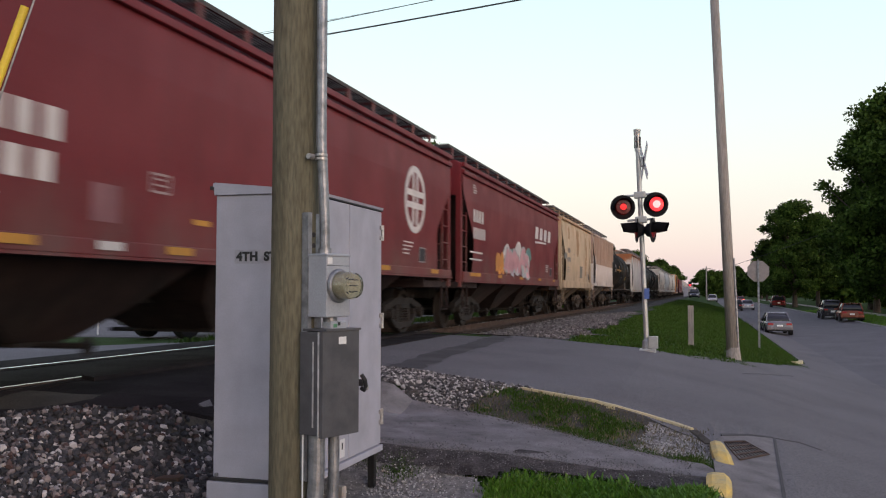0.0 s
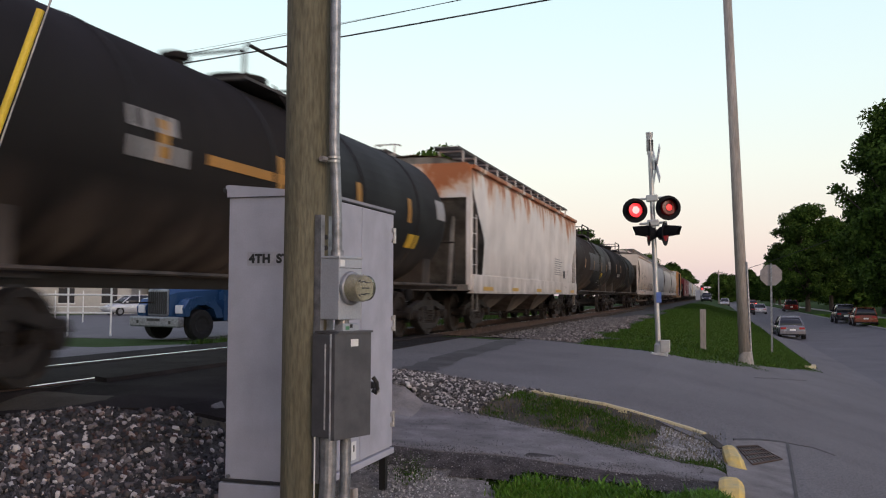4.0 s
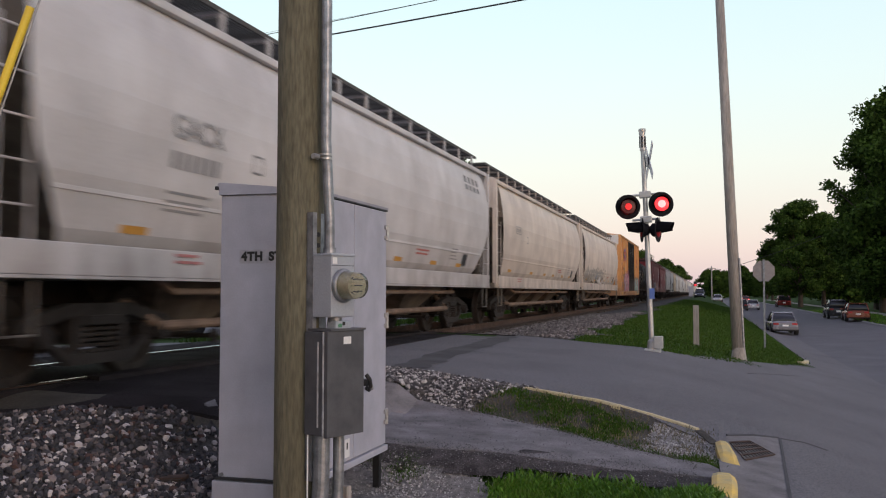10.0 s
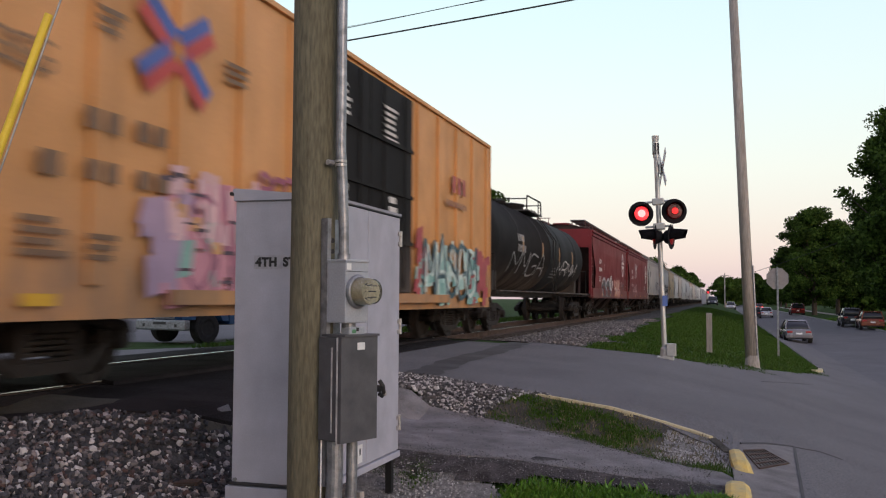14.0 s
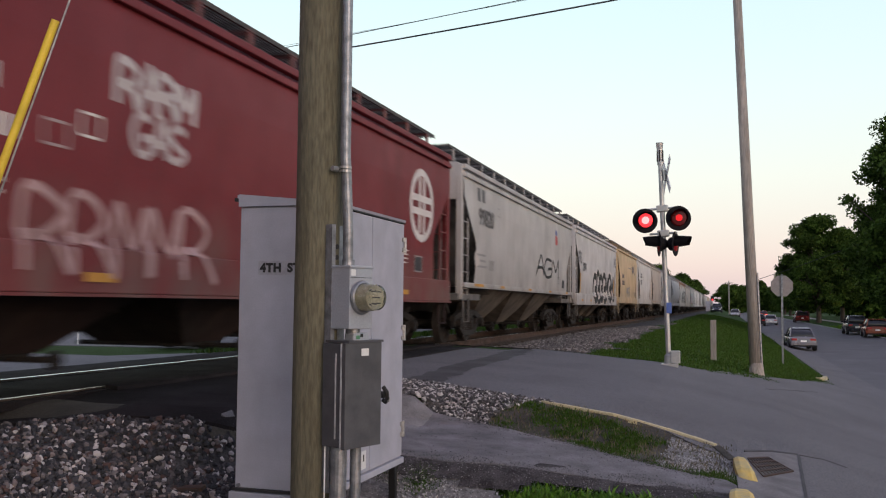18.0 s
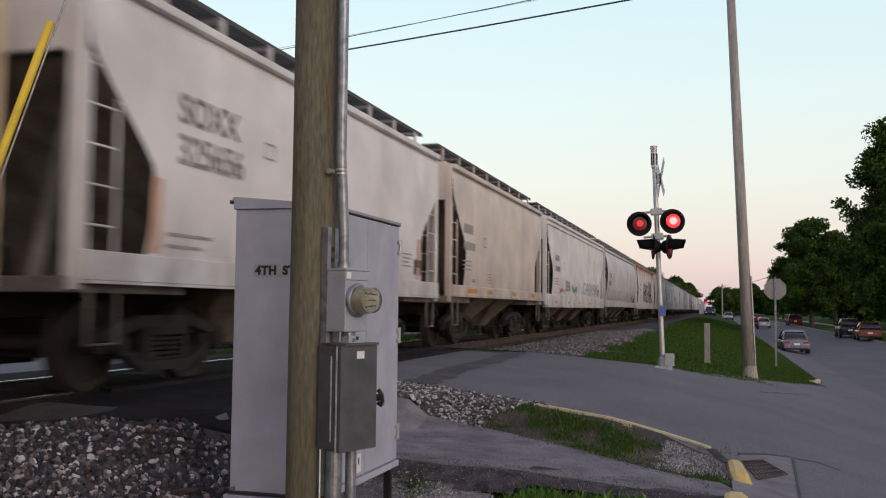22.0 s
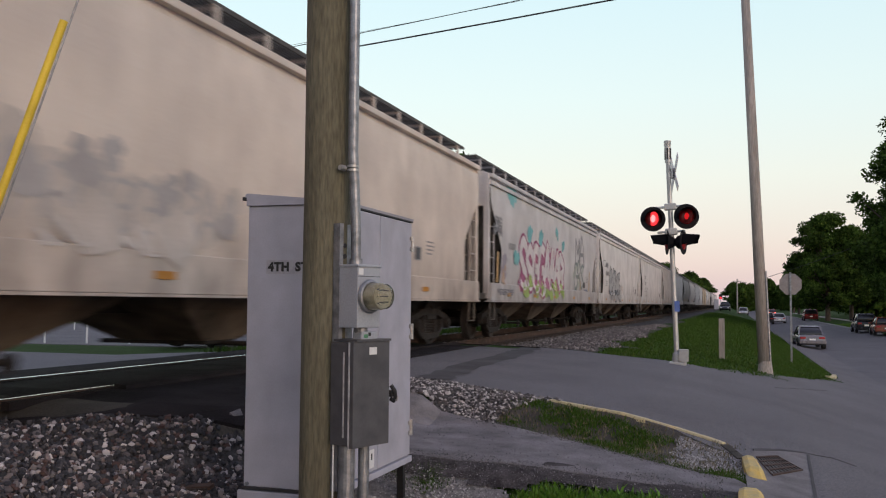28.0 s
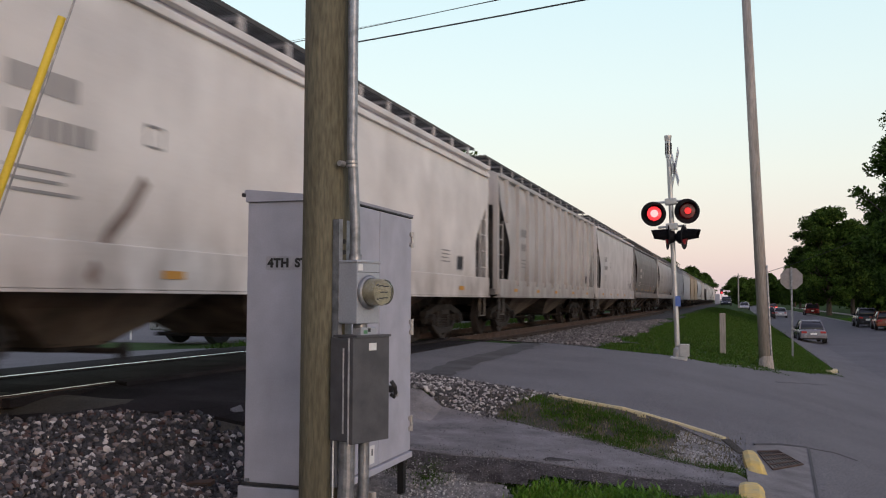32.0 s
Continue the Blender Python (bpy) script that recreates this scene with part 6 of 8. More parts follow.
    if index == 23:
        scrawl(car, prof, -h * 0.35, h * 0.15, 1.45, 2.65, (0.04, 0.04, 0.045), 6, 0.16, 24)
        scrawl(car, prof, h * 0.22, h * 0.65, 1.4, 2.8, (0.04, 0.04, 0.045), 4, 0.19, 25)
    if index == 24:
        blobs(car, prof, -4.7, -1.3, 1.5, 2.1, (0.53, 0.475, 0.43), 34, 0.3, 63)
        for y, z, q in ((-4.5, 1.85, 0.16), (-3.8, 2.1, 0.15), (-3.4, 2.15, 0.1), (-2.6, 1.8, 0.13), (-1.5, 1.62, 0.12), (-2.55, 1.98, 0.07), (-2.2, 2.05, 0.08)):
            blobs(car, prof, y - q, y + q, z - q, z + q, (0.41, 0.385, 0.38), 5, q, int(z * 90), 0.010)
        scrawl(car, prof, -4.6, -1.3, 1.5, 1.95, (0.42, 0.40, 0.40), 9, 0.05, 33)
        patch(car, prof, -3.62, -3.48, 1.56, 1.66, (0.45, 0.36, 0.16), "stripe", 0.012, "small yellow mark")
        plates(car, prof, [(-2.8, -2.45), (1.2, 1.55), (5.0, 5.35)], 1.07, 0.08, (0.5, 0.22, 0.03))
        frame_mark(car, prof, 4.7, 5.0, 1.62, 1.84, LEAD, (0.08, 0.08, 0.09))
        lines(car, prof, 5.3, 1.95, 4, 0.5, LEAD, 0.07, 0.03)
    if index == 25:
        for z in (2.68, 2.46):
            scrawl(car, prof, -8.1, -7.4, z, z + 0.2, (0.24, 0.235, 0.25), 5, 0.05, 64 + int(z * 10))
        blobs(car, prof, -6.7, -5.9, 3.45, 3.7, AQUA, 8, 0.22, 66)
        blobs(car, prof, -6.45, -6.2, 3.2, 3.5, AQUA, 4, 0.14, 67)
        for y in (-7.84, 6.38):
            patch(car, prof, y, y + 0.2, 1.36, 2.08, (0.50, 0.33, 0.15), "stripe", label="faded orange stripe")
        blobs(car, prof, -7.4, -6.9, 1.5, 1.95, (0.36, 0.33, 0.38), 8, 0.16, 68)
        blobs(car, prof, -7.3, -6.95, 1.4, 1.85, (0.50, 0.34, 0.25), 5, 0.12, 69, 0.009)
        row(car, prof, -6.7, -5.9, 2.2, 4, 0.16, LEAD)
        blobs(car, prof, -5.4, 0.8, 1.3, 2.3, (0.46, 0.16, 0.28), 46, 0.26, 70)
        blobs(car, prof, -5.4, 0.8, 1.1, 1.5, (0.34, 0.46, 0.13), 36, 0.2, 71, 0.008)
        tag(car, prof, -5.5, 0.9, 1.25, 2.5, (0.66, 0.62, 0.62), (0.40, 0.10, 0.22), 8, 0.3, (), 26)
        for y, z in ((-5.9, 2.05), (-2.7, 2.75), (-0.4, 3.0), (-4.2, 2.75), (0.7, 2.7)):
            blobs(car, prof, y - 0.25, y + 0.25, z - 0.12, z + 0.12, AQUA, 5, 0.18, int(z * 50), 0.016)
        scrawl(car, prof, -7.9, -6.3, 1.08, 1.2, (0.25, 0.24, 0.26), 8, 0.03, 72)
        scrawl(car, prof, 3.1, 5.0, 2.25, 3.2, (0.30, 0.295, 0.31), 2, 0.15, 28)
        scrawl(car, prof, 3.0, 5.0, 1.42, 2.3, (0.27, 0.30, 0.29), 3, 0.12, 73)
        blobs(car, prof, 2.8, 4.9, 1.45, 2.4, (0.45, 0.48, 0.42), 20, 0.14, 74)
        patch(car, prof, 4.3, 4.45, 1.36, 1.7, (0.45, 0.29, 0.12), "stripe", 0.012, "faded orange stripe")
        frame_mark(car, prof, 5.04, 5.46, 1.44, 1.68, (0.55, 0.54, 0.53), (0.04, 0.04, 0.045))
        lines(car, prof, 5.62, 1.84, 4, 0.65, LEAD, 0.055, 0.02)
        for y in (5.16, 5.5, 5.89):
            blobs(car, prof, y - 0.03, y + 0.03, 1.37, 1.42, (0.33, 0.35, 0.42), 3, 0.07, int(y * 10))
    if index == 26:
        tag(car, prof, -5.3, -1.3, 1.05, 2.4, (0.45, 0.45, 0.46), BLACKISH, 7, 0.24, (BLACKISH, WHITE), 29)
        frame_mark(car, prof, -7.2, -6.5, 2.5, 2.74, LEAD)
        lines(car, prof, -1.15, 1.74, 4, 0.65, LEAD, 0.07, 0.025)
        patch(car, prof, -0.36, -0.2, 1.36, 1.74, (0.56, 0.36, 0.17), "stripe", label="faded orange stripe")
    if index == 27:
        bm = bmesh.new()
        stroke(bm, prof, [(-4.9, 1.0), (-4.6, 1.42), (-4.35, 1.65), (-4.12, 1.96)], 0.13, 0.010)
        part("scuff", bm, ink((0.2, 0.15, 0.13)), car, "dark slanting scuff")


CARS = []
front = 1.9
for index, (kind, rear, colour) in enumerate(CONSIST):
    length = rear - front - 0.65
    label = WHAT.get(index) or ("dirty %s tank car far down the train" if kind == "tank" else "dusty %s covered hopper car far down the train") % colour.replace("_", " ")
    prof = "curved" if kind == "curved" else "box" if kind == "box" else "tank" if kind == "tank" else "straight"
    if kind == "tank":
        car = tank_car(length, colour, label)
    elif kind == "box":
        car = box_car(length, colour, label)
    else:
        car = hopper_car(prof, length, colour, 2 if kind in ("short", "ribbed") else 3 if kind == "straight" else 4, kind == "ribbed", label,
                         2 if colour in ("oxide_red", "grey", "white", "light_grey") and kind == "straight" else 1, airpipe=index in (8, 9, 10, 11), ledge=index != 22, sill={0: 1.19, 1: 1.12, 2: 1.08, 3: 1.22, 16: 1.26, 18: 1.06, 19: 1.07, 20: 1.12}.get(index))
    CARS.append((car, (front + rear) / 2 + (0.88 if index in (6, 7) else 0.625)))
    front = rear
    h = length / 2
    dark = BLACKISH if colour in ("soot",) else GREYISH
    pale = colour in ("oxide_red", "black", "soot", "dark_grey")
    col = WHITE if pale else (0.27, 0.26, 0.26)
    if index > 32:
        continue
    decorate(index, kind, car, prof, h, col, colour)

# spray paint, doors and lettering of the boxcar
van, van_h = CARS[12][0], (CONSIST[12][1] - CONSIST[11][1] - 0.65) / 2
PROFILES["box"] = [(1.645, 0.8), (1.645, 4.36)]
LILAC, ROSE, MINT = (0.42, 0.30, 0.42), (0.60, 0.27, 0.33), (0.26, 0.46, 0.40)


def shards(y0, y1, z0, z1, col, n, w, h, seed, lift):
    """Angular patches of sprayed paint."""
    rnd = random.Random(seed)
    bm = bmesh.new()
    for _ in range(n):
        cy, cz, a, b, k = rnd.uniform(y0, y1), rnd.uniform(z0, z1), w * rnd.uniform(0.4, 1), h * rnd.uniform(0.4, 1), rnd.uniform(-0.3, 0.3)
        x = side_x("box", cz) + lift + rnd.uniform(0, 0.0015)
        bm.faces.new([bm.verts.new((x, cy + p * a + k * q * b, max(0.70, cz + q * b))) for p, q in ((-0.5, -0.5), (0.5, -0.4), (0.45, 0.5), (-0.4, 0.42))])
    part("graffiti", bm, ink(col), van, "angular patch of sprayed paint")


shards(-5.3, -1.9, 0.85, 1.95, ROSE, 60, 0.62, 0.62, 80, -0.002)
shards(-5.75, -4.9, 0.95, 1.75, LILAC, 14, 0.4, 0.6, 81, 0.001)
shards(-5.4, -2.0, 0.9, 1.6, MINT, 12, 0.34, 0.42, 82, 0.004)
shards(-5.2, -2.0, 1.3, 2.1, (0.66, 0.44, 0.47), 24, 0.3, 0.4, 83, 0.006)
shards(-5.3, -2.0, 1.0, 2.1, (0.09, 0.06, 0.08), 20, 0.30, 0.05, 84, 0.009)
shards(-5.3, -2.0, 0.9, 2.1, (0.09, 0.06, 0.08), 14, 0.05, 0.34, 85, 0.009)
shards(-5.3, -2.0, 0.9, 1.9, (0.62, 0.34, 0.14), 8, 0.2, 0.2, 86, 0.008)
scrawl(van, "box", -4.9, -2.2, 0.95, 1.95, (0.34, 0.13, 0.20), 6, 0.06, 87)
scrawl(van, "box", -3.4, -1.9, 1.95, 2.3, (0.34, 0.10, 0.16), 5, 0.07, 44)
shards(2.35, 6.6, 0.85, 1.7, (0.42, 0.62, 0.58), 30, 0.5, 0.55, 88, -0.001)
shards(2.4, 6.6, 0.85, 1.6, (0.24, 0.46, 0.42), 18, 0.4, 0.4, 89, 0.003)
shards(6.1, 7.6, 0.85, 1.9, (0.40, 0.08, 0.09), 20, 0.4, 0.5, 90, 0.002)
shards(2.3, 2.9, 0.9, 2.0, (0.40, 0.07, 0.08), 9, 0.3, 0.5, 91, 0.004)
scrawl(van, "box", 2.7, 6.4, 0.9, 1.95, (0.04, 0.09, 0.11), 5, 0.11, 42)
scrawl(van, "box", 2.8, 6.3, 0.95, 1.9, (0.62, 0.72, 0.68), 5, 0.09, 43)
# crossed emblem: each arm in two bands, red and blue
for (ay, az), flip in (((-0.56, 0.36), 1), ((0.53, -0.42), 1), ((-0.57, -0.40), -1), ((0.60, 0.36), -1)):
    d = Vector((ay, az)).normalized()
    nrm = Vector((-d.y, d.x)) * 0.085
    for side, c in ((1, BLUE if (ay < 0) == (flip < 0) else RED), (-1, RED if (ay < 0) == (flip < 0) else BLUE)):
        side *= -1 if flip < 0 else 1
        bm = bmesh.new()
        stroke(bm, "box", [(-5.13 + 0.10 * d.x + side * nrm.x, 3.31 + 0.10 * d.y + side * nrm.y), (-5.13 + ay + side * nrm.x, 3.31 + az + side * nrm.y)], 0.165, 0.006)
        part("emblem", bm, ink(c), van, "crossed red and blue emblem")
UMBER = (0.20, 0.12, 0.07)
for y0, y1, z, n, q in ((-6.46, -5.9, 2.3, 2, 0.19), (-5.74, -5.19, 2.3, 2, 0.19), (-7.0, -6.64, 1.84, 1, 0.2), (-6.44, -5.92, 1.86, 2, 0.18), (-5.72, -5.14, 1.86, 2, 0.17)):
    row(van, "box", y0, y1, z, n, q, UMBER)
for y0, z, n, w in ((-6.34, 3.36, 3, 0.42), (-4.2, 3.4, 3, 0.5), (-7.2, 1.45, 4, 0.6), (-6.4, 1.35, 3, 0.5)):
    lines(van, "box", y0, z, n, w, UMBER, 0.09, 0.05)
scrawl(van, "box", -7.6, -6.9, 2.65, 2.9, UMBER, 3, 0.035, 45)
plates(van, "box", [(-7.16, -6.77), (-3.4, -3.0), (3.4, 3.8), (6.6, 7.0)], 0.78, 0.1, (0.62, 0.38, 0.03))
row(van, "box", van_h * 0.55, van_h * 0.55 + 1.1, 3.0, 3, 0.34, (0.42, 0.10, 0.08))
row(van, "box", van_h * 0.5, van_h * 0.5 + 1.5, 2.7, 9, 0.12, (0.3, 0.15, 0.1))
PROFILES["box"] = [(1.69, 0.8), (1.69, 4.36)]
for y in (-1.5, 0.5):
    lines(van, "box", y, 3.9, 6, 0.7, WHITE, 0.1, 0.05)
    lines(van, "box", y + 0.3, 2.4, 3, 0.4, WHITE, 0.16, 0.1)
for z in (1.75, 2.55, 3.35):
    part("door_bar", box(bmesh.new(), 1.67, 1.72, -1.95, 1.95, z, z + 0.06), PAINT["black"], van)
for y in (-1.5, -0.5, 0.5, 1.5):
    part("lock_rod", tube(bmesh.new(), (1.72, y, 1.0), (1.72, y, 4.25), 0.02, n=6), PAINT["black"], van)
part("end_top", box(bmesh.new(), -1.5, 1.5, -van_h + 0.34, -van_h + 0.37, 3.85, 4.46), PAINT["white"], van, "white painted panel above the end ribs")

for ob in bpy.data.objects:
    if ob.name.startswith("graffiti"):
        tagged(ob, kind="stuff")
# ---- kerbs, drain and patches of ground ----
def kerb(points, w, h, material, label, drop=0.12):
    ob = thing("kerb", None, label, "kerb", "", "structure")
    for k, ((ax, ay), (bx, by)) in enumerate(zip(points, points[1:])):
        d = Vector((bx - ax, by - ay, 0)).normalized()
        nrm = Vector((-d.y, d.x, 0)) * w / 2
        secs = []
        for x, y in ((ax, ay), (bx, by)):
            z = land(x, y)
            secs.append([Vector((x, y, z - drop)) - nrm, Vector((x, y, z - drop)) + nrm, Vector((x, y, z + h - 0.015)) + nrm, Vector((x, y, z + h)) + nrm * 0.8, Vector((x, y, z + h)) - nrm * 0.8, Vector((x, y, z + h - 0.015)) - nrm])
        secs[1] = [p - d * 0.006 for p in secs[1]]
        part("kerb_stone", loft(bmesh.new(), secs), material, ob)
    return ob


kerb([(-1.98, 10.16), (-1.70, 10.05), (-1.42, 9.97), (-1.16, 9.92), (-0.92, 9.88), (-0.6, 9.82), (-0.33, 9.73), (-0.11, 9.60)], 0.07, 0.03, M["yellow_kerb"], "low kerb with faded yellow paint")
kerb([(-0.1, 9.53), (-0.02, 9.25), (0.05, 8.98)], 0.10, 0.03, M["soil"], "broken dark kerb end")
M["apron"] = mat("worn_apron_concrete", (0.25, 0.235, 0.235), 0.9, vary=0.3, size=0.3, fine=0.3, fine_size=0.01, bump=0.4)
drain = thing("storm_drain", pose(0.36, 8.5, land(0.36, 8.5)), "concrete street drain with an iron grate and yellow kerb hood", "storm drain")


def drain_part(name, pts, z0, z1, material, label=""):
    bm = bmesh.new()
    loft(bm, [[(x - 0.36, y - 8.5, z + (land(x, y) - land(0.36, 8.5))) for x, y in pts] for z in (z0, z1)])
    return part(name, bm, material, drain, label)


drain_part("apron", [(0.10, 6.2), (0.50, 6.2), (0.56, 7.42), (0.63, 8.86), (0.69, 10.14), (0.44, 9.88), (0.17, 9.52), (0.06, 9.0)], -0.1, 0.032, M["apron"], "pale worn concrete apron")
# no hole here: a black slab gives the shade of the opening
drain_part("pit", [(0.295, 8.36), (0.575, 8.98), (0.385, 9.46), (0.185, 9.16)], -0.05, 0.035, M["black"], "black slab painted for the shade in the drain opening")
GRATE = [Vector((0.295, 8.36)), Vector((0.575, 8.98)), Vector((0.385, 9.46)), Vector((0.185, 9.16))]


def on_grate(u, v):
    p = GRATE[0].lerp(GRATE[1], u).lerp(GRATE[3].lerp(GRATE[2], u), v)
    return (p.x, p.y)


for k in range(10):
    u = k / 9
    drain_part("grate_bar", [on_grate(u - 0.016, 0), on_grate(u + 0.016, 0), on_grate(u + 0.016, 1), on_grate(u - 0.016, 1)], 0.034, 0.042, M["rail"])
for k in range(5):
    v = k / 4
    drain_part("grate_bar", [on_grate(0, v - 0.03), on_grate(1, v - 0.03), on_grate(1, v + 0.03), on_grate(0, v + 0.03)], 0.034, 0.044, M["rail"])
for k, pts in enumerate(([(0.17, 9.52), (0.44, 9.88), (0.69, 10.14), (0.70, 10.22), (0.43, 9.95), (0.16, 9.6)], [(0.69, 10.14), (0.63, 8.86), (0.655, 8.86), (0.72, 10.16)], [(0.63, 8.86), (0.56, 7.42), (0.50, 6.2), (0.525, 6.2), (0.585, 7.42), (0.655, 8.86)])):
    drain_part("joint", pts, 0.0, 0.036, M["patch"], "dark crack round the apron")


def hood(points, label):
    bm = bmesh.new()
    secs = []
    for (x0, x1, y, h) in points:
        z = land(x0, y) - land(0.36, 8.5)
        secs.append([(x0 - 0.36, y - 8.5, z - 0.1), (x1 - 0.36, y - 8.5, z - 0.1), (x1 - 0.36, y - 8.5, z + h * 0.55), (x1 - 0.40, y - 8.5, z + h * 0.95), (x0 - 0.32, y - 8.5, z + h), (x0 - 0.36, y - 8.5, z + h * 0.8)])
    part("kerb_hood", loft(bm, secs), M["yellow_bright2"], drain, label)


M["yellow_bright2"] = mat("thick_yellow_paint", (0.74, 0.55, 0.11), 0.6, vary=0.22, size=0.12, fine=0.2, fine_size=0.008, second=(0.50, 0.42, 0.20), bump=0.35)
hood([(0.06, 0.15, 8.95, 0.03), (0.05, 0.18, 8.78, 0.09), (0.05, 0.18, 8.62, 0.115), (0.06, 0.20, 8.45, 0.10), (0.07, 0.22, 8.25, 0.085), (0.10, 0.24, 8.05, 0.02)], "chipped yellow concrete kerb hood")
hood([(0.03, 0.17, 7.40, 0.02), (0.02, 0.18, 7.3, 0.075), (0.01, 0.19, 7.1, 0.09), (0.01, 0.19, 6.9, 0.08), (0.02, 0.18, 6.7, 0.02)], "chipped yellow concrete kerb end")


def zone(name, x0, x1, y0, y1, d, material, keep, lift, label, category):
    xs, ys = steps((x0, x1, d)), steps((y0, y1, d))
    ob = sheet(name, xs, ys, lambda x, y: land(x, y) + lift + 0.02 * noise.noise((x * 2.2, y * 2.2, 0.3)), material, keep=keep)
    return tagged(ob, label, category)


def wob(x, y, s=1.2, a=0.25):
    return a * noise.noise((x * s, y * s, 7.7))


def in_ballast(x, y):
    return y < lerp(x, (-5.8, -5.43, -5.08, -4.9, -4.39, -4.11, -3.94, -3.6), (6.1, 6.02, 6.2, 6.3, 6.4, 6.6, 6.8, 6.9)) + wob(x, y, 3, 0.08) and x < -2.75 + wob(x, y) - 0.1 * max(0, y - 5)


def in_grit(x, y):
    return -3.3 < x < -1.62 + wob(x, y, 2.5, 0.25) - 0.75 * (y - 6.67) and 2.0 < y < 7.12 + wob(x, y, 2.5, 0.18)


def in_stones(x, y):
    return -3.9 < x < -2.1 + wob(x, y, 2, 0.7) and path_top(x) + wob(x, y, 2, 0.1) < y < 10.85 - 0.28 * (x + 3.9)


def path_top(x):
    return lerp(x, (-3.24, -2.84, -2.1, -1.6, -1.25, -0.62, -0.27, 0.0), (9.40, 9.36, 9.16, 8.80, 8.52, 8.10, 7.9, 7.7))


zone("ballast_bed", -9.2, -2.4, -3, 7.0, 0.2, M["ballast"], in_ballast, 0.015, "bed of grey and pink crushed stone", "ballast")
zone("ballast_bank", -10.6, -2.2, 19.3, 300, 0.6, M["ballast"], lambda x, y: -10.3 + wob(x, y, 0.5, 0.4) < x < -2.75 + wob(x, y, 0.6, 0.5) - 0.4 * ease(y, 22, 60), 0.02, "crushed stone bank along the track", "ballast")
zone("ballast_behind", -10.6, -2.2, -60, -3, 1.2, M["ballast"], lambda x, y: -10.3 < x < -2.75, 0.02, "crushed stone bank along the track", "ballast")
zone("gravel_patch", -3.4, -0.4, 3.4, 7.2, 0.05, M["grit"], in_grit, 0.012, "pale fine gravel round the signal case", "gravel")
zone("stone_patch", -4.0, -0.8, 9.0, 10.9, 0.1, M["ballast"], in_stones, 0.012, "loose grey stones between footpath and street", "gravel")
zone("bare_ground", -2.7, 0.3, 7.4, 10.2, 0.1, M["soil"], lambda x, y: path_top(x) - 0.1 < y < 9.85 - 0.36 * (x + 1.0), 0.008, "bare soil between tufts of grass", "soil")
zone("grit_corner", -0.60, 0.1, 7.7, 9.7, 0.06, M["grit"], lambda x, y: x > -0.5 + wob(x, y, 4, 0.2) and y > 8.0 - 0.5 * x + wob(x, y, 3, 0.2) and y < 9.35 - 0.5 * x, 0.016, "pale gravel in the street corner", "gravel")

zone("path_shoulder", -3.6, 0.06, 6.7, 7.8, 0.08, M["shoulder"], lambda x, y: 6.96 + wob(x, y, 2.6, 0.22) + 0.25 * max(0, x + 0.5) < y < 7.5, 0.022, "dark rough edge of the asphalt footpath", "footpath")
zone("lip_soil", -9.0, -2.6, 5.4, 7.2, 0.1, M["soil"], lambda x, y: y < 6.95 and x < -3.3, 0.004, "dark soil along the crossing edge", "soil")

# dark patched seam on the street
bm = bmesh.new()
rows = []
for k in range(29):
    y = 10.9 + 8.0 * k / 28
    c = lerp(y, (10.9, 11.7, 13.2, 16.4, 19.0), (-3.62, -3.70, -3.80, -3.92, -4.05)) + 0.10 * noise.noise((y * 0.8, 3, 0))
    w = 0.22 + 0.12 * noise.noise((y * 2.3, 9, 0))
    rows.append([bm.verts.new((x, y, land(x, y) + 0.0245)) for x in (c - w, c - w * 0.3, c + w * 0.4, c + w)])
for a, b in zip(rows, rows[1:]):
    for i in range(3):
        bm.faces.new((a[i], a[i + 1], b[i + 1], b[i]))
tagged(part("tar_patch", bm, M["patch"]), "black tar patch along the crossing edge", "patch", kind="structure")
bm = bmesh.new()
for pts in ([(0.71, 18.2), (1.2, 19.8), (2.1, 22.5)], [(0.71, 10.2), (0.95, 10.5), (1.2, 10.45)]):
    prev = None
    for k in range(len(pts) - 1):
        for i in range(7):
            f = i / 6
            x, y = pts[k][0] + (pts[k + 1][0] - pts[k][0]) * f, pts[k][1] + (pts[k + 1][1] - pts[k][1]) * f
            x, y = x + 0.06 * noise.noise((x * 4, y * 4, 1)), y + 0.06 * noise.noise((x * 4, y * 4, 5))
            pair = [bm.verts.new((x + s * 0.012, y + s * 0.016, land(x, y) + 0.025)) for s in (-1, 1)]
            if prev:
                bm.faces.new((prev[0], prev[1], pair[1], pair[0]))
            prev = pair
tagged(part("road_crack", bm, M["patch"]), "thin dark cracks in the asphalt", "crack", kind="structure")
kerb([(2.5, 27.9), (2.68, 28.35), (2.78, 28.9), (2.84, 29.6)], 0.14, 0.08, M["yellow_kerb"], "worn yellow kerb end at the corner")
M["far_kerb"] = mat("pale_kerb", (0.30, 0.29, 0.28), 0.9, vary=0.2, size=0.3)
kerb([(10.45, -10 + 12 * k) for k in range(18)], 0.15, 0.1, M["far_kerb"], "low concrete kerb of the side street")
yard = ribbon("yard", fine([((-70, 26.5), (-70, 75)), ((-24, 26), (-24, 75)), ((-15, 25.5), (-15, 60))], 4), M["asphalt"], 0.1, 0.02, "grey paved yard behind the pipe fence", "yard")
walkway = ribbon("sidewalk", fine([((14.0, -40), (15.3, -40)), ((14.0, 40), (15.3, 40)), ((14.3, 250), (15.6, 250))], 6), M["concrete"], 0.1, 0.03, "pale concrete sidewalk under the trees", "sidewalk")

